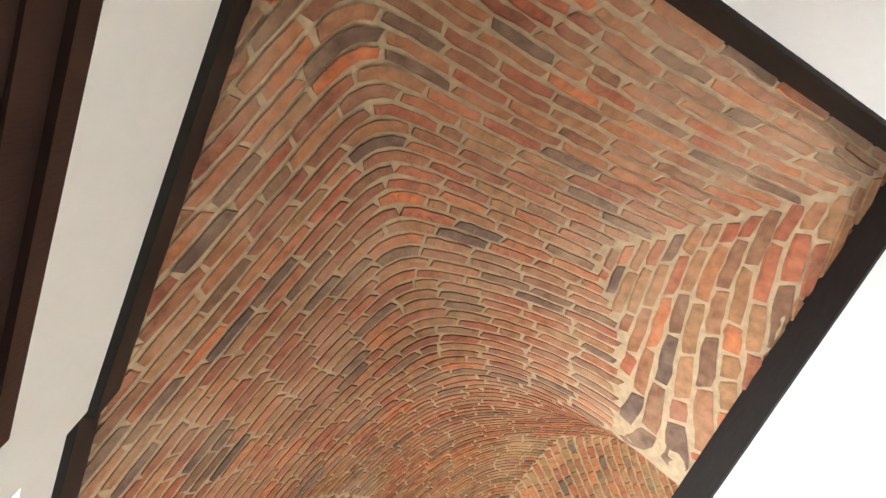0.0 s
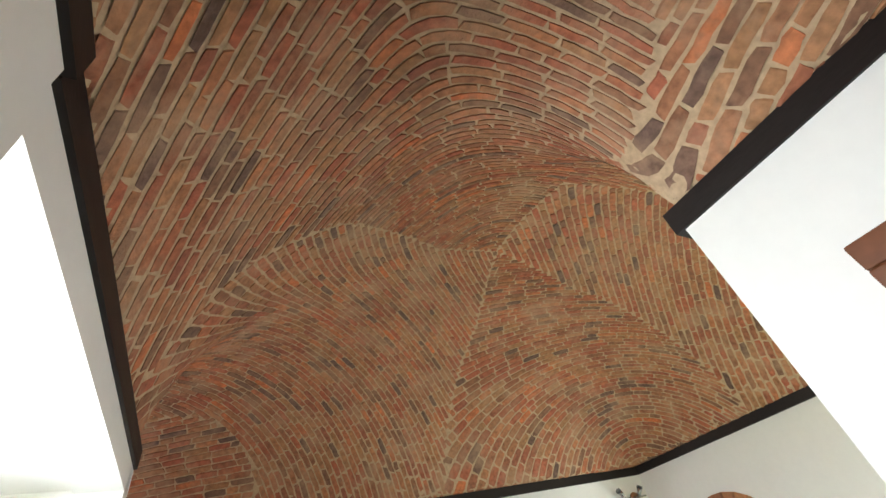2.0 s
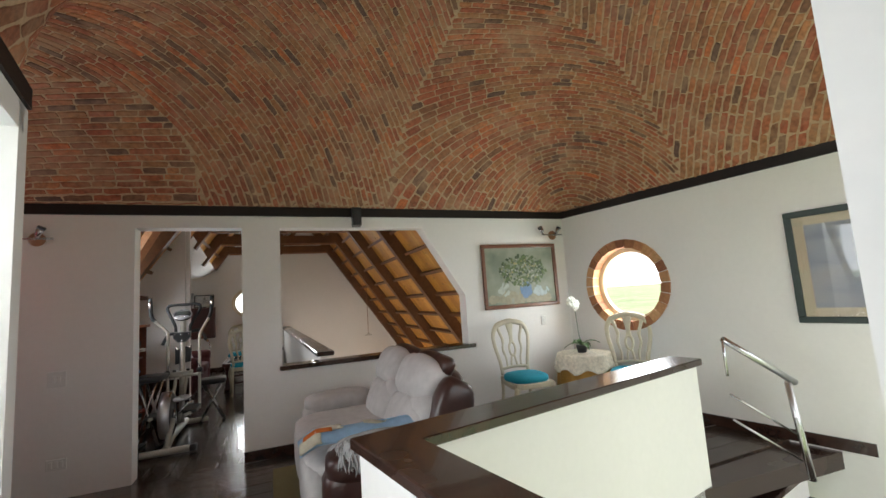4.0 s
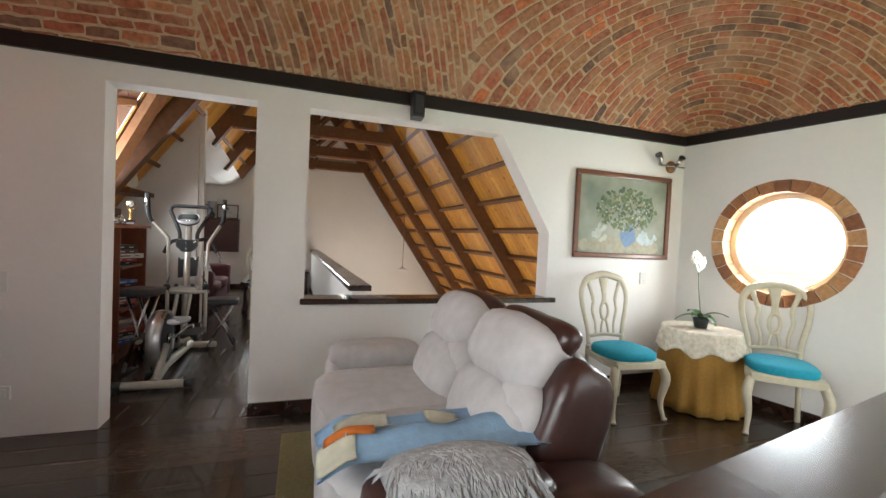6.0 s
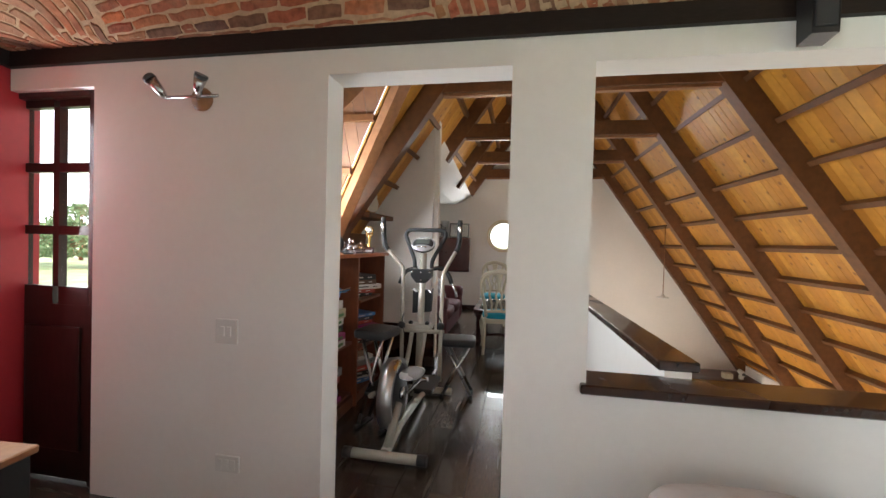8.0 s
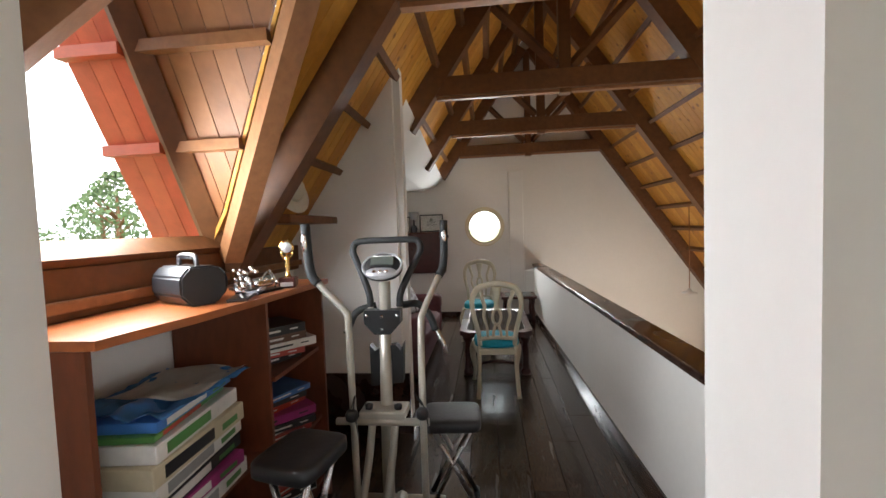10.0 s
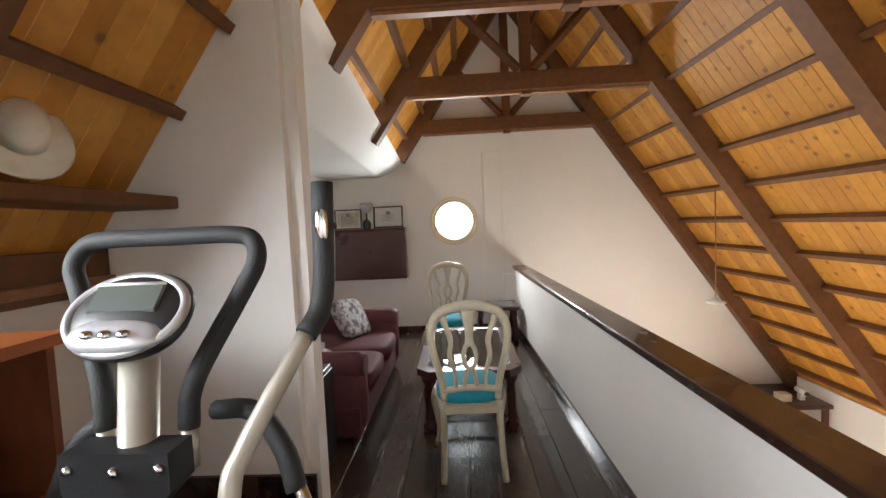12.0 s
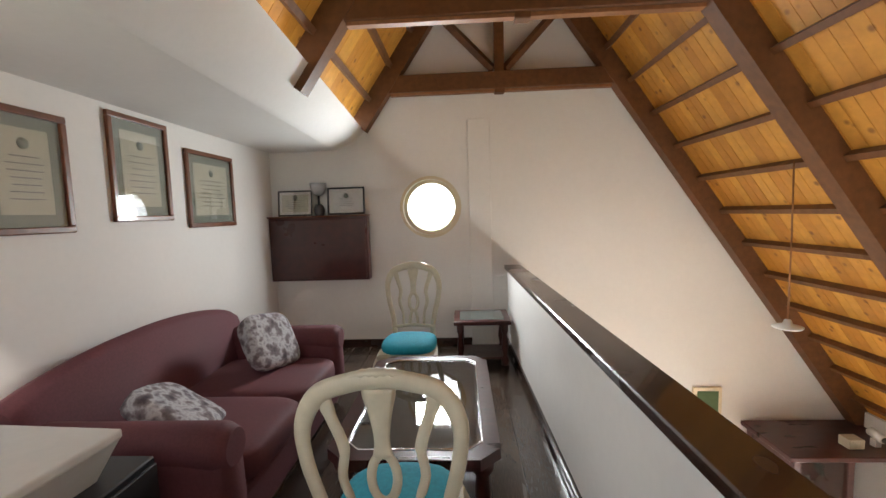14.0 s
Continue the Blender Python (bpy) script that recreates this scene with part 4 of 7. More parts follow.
def boards():
    verts, faces = [], []

    def plank(a, b, c, d, nrm):
        o = len(verts)
        for p in (a, b, c, d):
            verts.append(tuple(p))
        for p in (a, b, c, d):
            verts.append(tuple(Vector(p) + nrm * 0.018))
        faces.extend([(o, o + 1, o + 2, o + 3), (o + 7, o + 6, o + 5, o + 4)])
        for k in range(4):
            faces.append((o + k, o + 4 + k, o + 4 + (k + 1) % 4, o + (k + 1) % 4))

    y, w = PY1 - 0.02, 0.098
    rnd = random.Random(3)
    while y < EY + 0.05:
        y0, y1 = y + 0.002, y + w - 0.002
        dz = rnd.uniform(0, 0.003)
        xr = 4.75
        plank((xr, y0, board_z(xr) + dz), (xr, y1, board_z(xr) + dz), (XC, y1, board_z(XC) + dz), (XC, y0, board_z(XC) + dz), Vector((0.82, 0, 0.57)))
        ym = (y0 + y1) / 2
        if ym > 8.6:
            xa = xb = -0.75
        else:
            # the ends are cut along the dormer's valley
            xa, xb = (max(-1.6, XC - 1.13 - (COLLAR + BOARD - dormer_z(yy) - 0.03) / PITCH) if abs(yy - DY) < DHW else -1.6 for yy in (y0, y1))
        if xa < XC - 0.1:
            plank((xb, y1, board_z(xb) + dz), (xa, y0, board_z(xa) + dz), (XC, y0, board_z(XC) + dz), (XC, y1, board_z(XC) + dz), Vector((-0.82, 0, 0.57)))
        y += w
    me = bpy.data.meshes.new("ceiling_boards")
    me.from_pydata(verts, [], faces)
    me.materials.append(PINE)
    me.update()
    tagged(new("ceiling_boards", me), "yellow pine board ceiling on the roof slopes", "ceiling", kind="structure")


boards()

# battens under the boards, bay by bay
def battens():
    bays = [(6.10, 7.55), (7.69, 9.13), (9.27, 10.71), (10.86, 12.33)]
    pitch_len = math.sqrt(1 + PITCH ** 2)
    for y0, y1 in bays:
        for side in (1, -1):
            s = 0.30 if side > 0 else 0.39
            while True:
                x = XC + side * (s / pitch_len)
                s += 0.40
                if side > 0 and x > 4.45:
                    break
                if side < 0 and (x < -1.5 or (y0 > 8.5 and x < -0.62)):
                    break
                if side < 0 and y0 < 7 and board_z(x) < dormer_z(7.5) + 1.75:
                    continue
                if side < 0 and 7.6 < y0 < 8 and x < -1.17:
                    continue
                n = Vector((side * 0.82, 0, 0.57))
                t = Vector((side * 0.57, 0, -0.82))
                c = Vector((x, 0, board_z(x)))
                q = [c + t * 0.022, c - t * 0.022, c - t * 0.022 - n * 0.06, c + t * 0.022 - n * 0.06]
                yb = y1 if not (side < 0 and 7.6 < y0 < 8 and x < -0.4) else 8.45
                bm = prism(B(), [(p.x, y0 - 0.01, p.z) for p in q], (0, yb - y0 + 0.02, 0))
                tagged(part("batten", bm, TIMBER), "brown timber batten between the rafters", "batten", "roof battens", "structure")


battens()

# A-shaped dormer
def dormer():
    d = tagged(new("window_4"), "triangular dormer window with brown timber frame", "window", kind="structure")
    x = DX
    def bar(p, q, w=0.07, t=0.09, mat=TIMBER, name="window_frame"):
        part(name, tube(B(), [p, q], w / 1.41, 4, t / w), mat, d)
    top = (x, DY, DZ0 + DHW * DSL)
    bar((x, DY + DHW + 0.04, DZ0 - 0.05), (x, top[1], top[2] + 0.03), 0.10)
    bar((x, DY - DHW - 0.04, DZ0 - 0.05), (x, top[1], top[2] + 0.03), 0.10)
    bar((x, DY - DHW, DZ0 - 0.02), (x, DY + DHW, DZ0 - 0.02), 0.10)
    part("sill_panel", box(B(), x - 0.05, x + 0.05, PY1, 8.45, 1.27, DZ0 - 0.05, 0.004), TIMBER, d, "brown timber panel under the window")
    part("sill_strip", box(B(), x + 0.05, x + 0.075, PY1, 8.45, 1.30, 1.34, 0.004), LIGHTTIMBER, d)
    bm = B()
    bm.faces.new([bm.verts.new(p) for p in ((x, DY - DHW, DZ0), (x, DY + DHW, DZ0), top)])
    g = part("pane", bm, GLASS, d)
    g.visible_shadow = False


dormer()


def dormer_roof():
    """Board lining of the dormer's two slopes, inside and as an overhang outside."""
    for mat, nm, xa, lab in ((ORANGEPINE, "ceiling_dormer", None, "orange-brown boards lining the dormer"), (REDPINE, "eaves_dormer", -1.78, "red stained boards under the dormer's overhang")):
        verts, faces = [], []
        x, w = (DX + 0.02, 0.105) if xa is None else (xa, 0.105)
        while x < (-0.15 if xa is None else DX - 0.12):
            for s in (1, -1):
                q = []
                for xx in (x + 0.002, x + w - 0.002):
                    z = max(DZ0 - 0.1, COLLAR + BOARD - (XC - 1.13 - xx) * PITCH) if xa is None else DZ0 - 0.12
                    z = min(z, DZ0 + DHW * DSL)
                    q.append((xx, DY + s * (DHW - (z - DZ0) / DSL), z + 0.05))
                for xx in (x + w - 0.002, x + 0.002):
                    q.append((xx, DY, DZ0 + DHW * DSL + 0.05))
                o = len(verts)
                up = Vector((0, s * 0.02, 0.012))
                verts.extend([tuple(p) for p in q] + [tuple(Vector(p) + up) for p in q])
                faces.extend([(o, o + 1, o + 2, o + 3), (o + 7, o + 6, o + 5, o + 4)] + [(o + i, o + 4 + i, o + 4 + (i + 1) % 4, o + (i + 1) % 4) for i in range(4)])
            x += w
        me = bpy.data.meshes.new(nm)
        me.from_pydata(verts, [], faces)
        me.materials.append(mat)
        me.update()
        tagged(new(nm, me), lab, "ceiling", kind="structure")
    for s in (1, -1):
        lo = (XC - 1.13 - (COLLAR + 0.19 - DZ0) / PITCH, DY + s * DHW, DZ0 - 0.08)
        hi = (XC - 1.13 - (COLLAR + 0.19 - 3.05) / PITCH, DY, 3.0)
        tagged(part("valley_rafter", tube(B(), [lo, hi], 0.068, 4, 0.9), LIGHTTIMBER), "light brown valley rafter of the dormer", "rafter", kind="structure")
        for f in (0.3, 0.55, 0.8):
            yy = DY + s * DHW * (1 - f)
            z = DZ0 + DHW * f * DSL + 0.0
            xin = XC - 1.13 - (COLLAR + BOARD - z) / PITCH
            tagged(part("batten", box(B(), DX, xin, yy - 0.025, yy + 0.025, z - 0.02, z + 0.03), LIGHTTIMBER), "light brown batten across the dormer boards", "batten", "dormer battens", "structure")
            tagged(part("batten", box(B(), DX - 0.36, DX - 0.06, yy - 0.025, yy + 0.025, z - 0.02, z + 0.03), REDPINE), "red stained batten under the overhang", "batten", "dormer battens", "structure")


dormer_roof()

# ---- floors ----
bm = B()
pts = [hall(-1.8, VB - 0.1), hall(1.05, VB - 0.1), hall(1.05, 2.33), hall(3.35, 2.33), (right_wall_x(3.35), 3.35, 0), (4.1, PY1, 0), (-2.8, PY1, 0), (-2.8, 3.0, 0)]
prism(bm, [(p[0], p[1], -0.14) for p in pts], (0, 0, 0.125))
box(bm, -1.75, 0.92, PY1 - 0.3, EY, -0.14, -0.015)
struct("floor", bm, CAPWOOD, "dark wooden plank floor", "floor")

# ---- outside ----
bm = B()
bmesh.ops.create_circle(bm, cap_ends=True, segments=64, radius=2500, matrix=Matrix.Translation((0, 0, -3.2)))
struct("ground", bm, GRASS, "green fields reaching to the horizon", "ground")


def backdrop():
    """Hazy bright distance all round, beyond the fields."""
    m = bpy.data.materials.new("hazy_sky")
    m.use_nodes = True
    nt = m.node_tree
    nt.nodes.remove(nt.nodes["Principled BSDF"])
    e = nt.nodes.new("ShaderNodeEmission")
    e.inputs["Color"].default_value, e.inputs["Strength"].default_value = (0.93, 0.97, 1.0, 1), 2.2
    nt.links.new(e.outputs[0], nt.nodes["Material Output"].inputs["Surface"])
    bm = B()
    n = 48
    lo = [bm.verts.new((900 * math.cos(math.tau * k / n), 900 * math.sin(math.tau * k / n), -3.2)) for k in range(n)]
    hi = [bm.verts.new((900 * math.cos(math.tau * k / n), 900 * math.sin(math.tau * k / n), 700)) for k in range(n)]
    for k in range(n):
        bm.faces.new((lo[k], hi[k], hi[(k + 1) % n], lo[(k + 1) % n]))
    struct("backdrop", bm, m, "bright hazy overcast sky at the horizon", "sky")


backdrop()


def tree(x, y, hgt, spread, seed):
    """A far tree: trunk, limbs and a crown of small clumps."""
    t = thing("tree", pose(x, y, -3.2), "distant green tree at the edge of the fields", "tree", "distant trees")
    rnd = random.Random(seed)
    bm = B()
    tube(bm, [(0, 0, 0), (0.1, 0, hgt * 0.4), (0, 0.1, hgt * 0.8)], [0.035 * hgt, 0.025 * hgt, 0.01 * hgt], 6)
    for k in range(6):
        a = rnd.uniform(0, 6.28)
        z = hgt * rnd.uniform(0.3, 0.6)
        tube(bm, [(0, 0, z), (math.cos(a) * spread * 0.3, math.sin(a) * spread * 0.3, z + hgt * 0.15)], [0.015 * hgt, 0.006 * hgt], 5)
    part("trunk", bm, TIMBER, t)
    bm = B()
    for k in range(1100):
        a, q, f = rnd.uniform(0, 6.28), math.sqrt(rnd.random()), rnd.random()
        r = spread * 0.5 * q * (math.sin(math.pi * (0.12 + 0.88 * f)) + 0.15)
        c = Vector((r * math.cos(a), r * math.sin(a), hgt * (0.25 + 0.75 * f)))
        e = spread * rnd.uniform(0.012, 0.032)
        p = [c + Vector((rnd.uniform(-e, e), rnd.uniform(-e, e), rnd.uniform(-e, e))) * 1.6 for _ in range(4)]
        v = [bm.verts.new(w) for w in p]
        for f3 in ((0, 1, 2), (0, 2, 3), (0, 3, 1), (1, 3, 2)):
            bm.faces.new([v[i] for i in f3])
    part("crown", bm, FOLIAGE, t)


for q in ((62, 14.5, 4.6, 6, 1), (80, 30, 5, 8, 2), (95, 5, 5, 7, 3), (110, 45, 6, 9, 4), (-40, 47, 12, 8, 5), (-46, 51, 11, 7, 6), (-60, 30, 8, 9, 7), (-70, 60, 9, 10, 8), (-55, 46, 6, 9, 9), (-48, 30, 5.5, 8, 10), (-64, 48, 6, 10, 11)):
    tree(*q)


# ---- things: vault room ----
def chair(m, label):
    t = thing("dining_chair", m, label, "chair", "cream dining chairs")
    S = smooth_path
    for s in (-1, 1):
        part("front_leg", tube(B(), S([(s * 0.20, 0.20, 0.40), (s * 0.225, 0.225, 0.30), (s * 0.205, 0.205, 0.14), (s * 0.215, 0.225, 0.03), (s * 0.22, 0.24, 0.0)], 4),
                               [0.030, 0.031, 0.032, 0.033, 0.032, 0.030, 0.027, 0.024, 0.021, 0.018, 0.016, 0.016, 0.016, 0.017, 0.019, 0.022, 0.020], 8), CHAIRPAINT, t)
        part("rear_leg", tube(B(), S([(s * 0.165, -0.20, 0.46), (s * 0.165, -0.205, 0.30), (s * 0.172, -0.225, 0.12), (s * 0.18, -0.25, 0.0)], 4), 0.019, 6), CHAIRPAINT, t)
    bm = B()
    prism(bm, [(-0.18, -0.215, 0.385), (0.18, -0.215, 0.385), (0.225, 0.10, 0.385), (0.215, 0.235, 0.385), (-0.215, 0.235, 0.385), (-0.225, 0.10, 0.385)], (0, 0, 0.055))
    bmesh.ops.bevel(bm, geom=bm.edges[:], offset=0.01, segments=2, affect='EDGES')
    part("seat_frame", bm, CHAIRPAINT, t)
    bm = B()
    pad(bm, (0, 0.02, 0.465), (0.42, 0.43, 0.11), power=3.0)
    part("seat", bm, TEAL, t, "turquoise upholstered seat")
    arch = S([(-0.155, -0.20, 0.47), (-0.168, -0.215, 0.60), (-0.208, -0.24, 0.78), (-0.212, -0.255, 0.90), (-0.165, -0.265, 0.99), (-0.08, -0.272, 1.025), (0, -0.275, 1.035),
              (0.08, -0.272, 1.025), (0.165, -0.265, 0.99), (0.212, -0.255, 0.90), (0.208, -0.24, 0.78), (0.168, -0.215, 0.60), (0.155, -0.20, 0.47)], 5)
    part("backrest_frame", tube(B(), arch, [0.021 + 0.008 * min(1, max(0, (p.z - 0.85) / 0.15)) for p in arch], 8, 0.62), CHAIRPAINT, t)
    part("back_rail", tube(B(), S([(-0.165, -0.208, 0.53), (0, -0.215, 0.545), (0.165, -0.208, 0.53)], 4), 0.02, 8, 0.6), CHAIRPAINT, t)
    for s in (-1, 1):
        part("slat", tube(B(), S([(s * 0.085, -0.212, 0.54), (s * 0.088, -0.225, 0.64), (s * 0.115, -0.236, 0.74), (s * 0.105, -0.245, 0.83), (s * 0.135, -0.258, 0.93), (s * 0.15, -0.262, 0.985)], 4),
                          [0.011] * 6 + [0.014] * 6 + [0.017] * 5 + [0.02] * 4, 8, 0.5), CHAIRPAINT, t)
        part("slat", tube(B(), S([(s * 0.036, -0.213, 0.54), (s * 0.030, -0.22, 0.60), (s * 0.016, -0.227, 0.66)], 4), 0.012, 8, 0.6), CHAIRPAINT, t)
    hole = [(0.036 * math.cos(a), -0.234 - 0.1 * 0.075 * math.sin(a), 0.735 + 0.072 * math.sin(a)) for a in [math.tau * k / 24 for k in range(24)]]
    part("splat_ring", tube(B(), hole, 0.0135, 8, 0.6, closed=True), CHAIRPAINT, t)
    part("splat", tube(B(), S([(0, -0.242, 0.80), (0, -0.25, 0.87), (0, -0.262, 0.95), (0, -0.27, 1.01)], 4), [0.030, 0.026, 0.023, 0.022, 0.023, 0.025, 0.028, 0.032, 0.036, 0.04, 0.044, 0.046, 0.046], 8, 0.28), CHAIRPAINT, t)
    part("carved_crest", tube(B(), S([(-0.10, -0.272, 1.035), (-0.04, -0.28, 1.052), (0, -0.282, 1.055), (0.04, -0.28, 1.052), (0.10, -0.272, 1.035)], 4), [0.008, 0.011, 0.013, 0.011, 0.014, 0.011, 0.014, 0.012, 0.015, 0.012, 0.014, 0.011, 0.014, 0.011, 0.012, 0.009, 0.008], 6), CHAIRPAINT, t)
    return t


c1 = chair(pose(3.02, 5.28, 0, 0, 0, 176), "cream painted dining chair with turquoise seat against the wall")
chair(pose(3.95, 4.72, 0, 0, 0, 134), "cream painted dining chair with turquoise seat below the round window")
chair(pose(0.115, 9.33, 0, 0, 0, 2), "cream painted dining chair with turquoise seat at the low table")
chair(pose(-0.075, 11.17, 0, 0, 0, 178), "cream painted dining chair with turquoise seat by the gable wall")


def loveseat():
    t = thing("recliner_loveseat", pose(1.25, 4.65, 0), "grey suede and brown leather recliner loveseat", "sofa")
    y0, y1 = -0.98, 0.86
    part("base", box(B(), -0.40, 0.50, y0 + 0.06, y1 - 0.04, 0.05, 0.33, 0.04, 3), BROWNLEATHER, t, "dark brown leather base")
    for k, (a, b) in enumerate(((-0.66, -0.02), (-0.02, 0.62))):
        part("seat_cushion", pad(B(), (-0.12, (a + b) / 2, 0.37), (0.84, b - a + 0.02, 0.22), power=4.2, lump=0.03, seed=k), GREYFABRIC, t)
        part("foot_panel", pad(B(), (-0.47, (a + b) / 2, 0.26), (0.16, b - a - 0.01, 0.36), power=3.6, lump=0.03, seed=k + 3), GREYFABRIC, t)
        tilt = pose(0, 0, 0, 0, 24, 0)
        part("back_cushion", pad(B(), (0.20, (a + b) / 2, 0.53), (0.30, b - a - 0.01, 0.36), tilt, power=3.0, lump=0.05, seed=k + 5), GREYFABRIC, t)
        part("head_cushion", pad(B(), (0.31, (a + b) / 2 + 0.04, 0.785), (0.31, b - a - 0.01, 0.34), tilt, power=2.7, lump=0.06, seed=k + 9), GREYFABRIC, t)
        part("shoulder_cushion", pad(B(), (0.25, (a + b) / 2 - 0.16, 0.61), (0.26, 0.34, 0.26), tilt, power=2.5, lump=0.05, seed=k + 12), GREYFABRIC, t)
        part("leather_crest", pad(B(), (0.405, (a + b) / 2 + 0.05, 0.885), (0.15, b - a - 0.02, 0.17), tilt, power=2.8, lump=0.14, seed=k + 40), BROWNLEATHER, t, "creased brown leather top edge")
    tilt = pose(0, 0, 0, 0, 20, 0)
    part("backrest_shell", pad(B(), (0.38, 0.02, 0.52), (0.22, 1.26, 0.72), tilt, power=4.5, lump=0.03), BROWNLEATHER, t, "dark brown leather back")
    for k, s in enumerate((y0 + 0.14, y1 - 0.12)):
        part("armrest", pad(B(), (0.02, s, 0.28), (0.98, 0.27, 0.50), power=5, lump=0.02, seed=k), BROWNLEATHER if k == 0 else GREYFABRIC, t)
        part("armrest_pad", pad(B(), (-0.15, s, 0.505), (0.60, 0.29, 0.17), power=3.4, lump=0.05, seed=k + 20), GREYFABRIC if k else BROWNLEATHER, t)
    part("side_wing", pad(B(), (0.33, -0.64, 0.50), (0.30, 0.20, 0.68), tilt, power=3.2, lump=0.08, seed=31), BROWNLEATHER, t, "creased brown leather side of the back")
    part("cup_handle", box(B(), -0.12, 0.02, y0 - 0.012, y0 + 0.01, 0.33, 0.41, 0.01, 2), BLACKPLASTIC, t, "black recliner release handle")


loveseat()


def draped(bm, x0, x1, y0, y1, zfun, nx=26, ny=14, thick=0.03):
    g = []
    for j in range(ny + 1):
        row = []
        for i in range(nx + 1):
            x, y = x0 + (x1 - x0) * i / nx, y0 + (y1 - y0) * j / ny
            row.append(bm.verts.new((x + 0.015 * noise.noise(Vector((x * 6, y * 6, 1))), y + 0.015 * noise.noise(Vector((x * 6, y * 6, 7))), zfun(x, y))))
        g.append(row)
    for a, b in zip(g, g[1:]):
        for i in range(nx):
            bm.faces.new((a[i], a[i + 1], b[i + 1], b[i])).smooth = True
    ex = bmesh.ops.solidify(bm, geom=bm.faces[:], thickness=-thick)
    return bm


bl = thing("fleece_blanket", pose(1.11, 4.06, 0.0), "light blue fleece blanket with cream and orange print", "blanket")
bz = lambda x, y: 0.575 + 0.035 * noise.noise(Vector((x * 5, y * 9, 2))) + 0.05 * max(0, 1 - abs(y) / 0.12) - 0.5 * max(0, -0.33 - x)
part("cloth", draped(B(), -0.42, 0.42, -0.14, 0.22, bz), BLANKET, bl)
part("print_patch", draped(B(), -0.36, -0.16, 0.02, 0.18, lambda x, y: bz(x, y) + 0.012, 8, 6, 0.004), BLANKETCREAM, bl, "cream printed patch")
part("print_patch", draped(B(), -0.42, -0.30, -0.13, -0.02, lambda x, y: bz(x, y) + 0.012, 8, 6, 0.004), BLANKETCREAM, bl, "cream printed patch")
part("print_patch", draped(B(), -0.40, -0.24, -0.03, 0.03, lambda x, y: bz(x, y) + 0.014, 8, 4, 0.004), BLANKETORANGE, bl, "orange printed stripe")
part("print_patch", draped(B(), -0.02, 0.12, 0.06, 0.17, lambda x, y: bz(x, y) + 0.012, 8, 6, 0.004), BLANKETCREAM, bl, "cream printed patch")
fur = thing("plush_throw", pose(1.10, 3.82, 0.0), "shaggy grey plush throw over the leather armrest", "throw")
bm = B()
pad(bm, (0, 0, 0.575), (0.46, 0.28, 0.12), power=2.6, nu=40, nv=18, lump=0.12, seed=4)
part("backing", bm, GREYFUR, fur)
rnd = random.Random(9)
bm = B()
for k in range(900):
    x, a = rnd.uniform(-0.22, 0.22), rnd.uniform(-0.35, math.pi * 0.95)
    r = math.sqrt(max(0.05, 1 - (x / 0.25) ** 2))
    c = Vector((x, -0.135 * r * math.cos(a), 0.575 + 0.055 * r * math.sin(a)))
    d = Vector((rnd.uniform(-0.5, 0.5), -0.8 * math.cos(a) - 0.45, math.sin(a) * 0.35 - 0.35)).normalized()
    L = rnd.uniform(0.04, 0.075) * (1.6 if a < 0.4 else 1)
    tube(bm, [c, c + d * L * 0.5, c + d * L + Vector((0, 0, -0.02))], [0.010, 0.008, 0.0015], 4)
tagged(part("shaggy_pile", bm, GREYFUR, fur), kind="stuff")


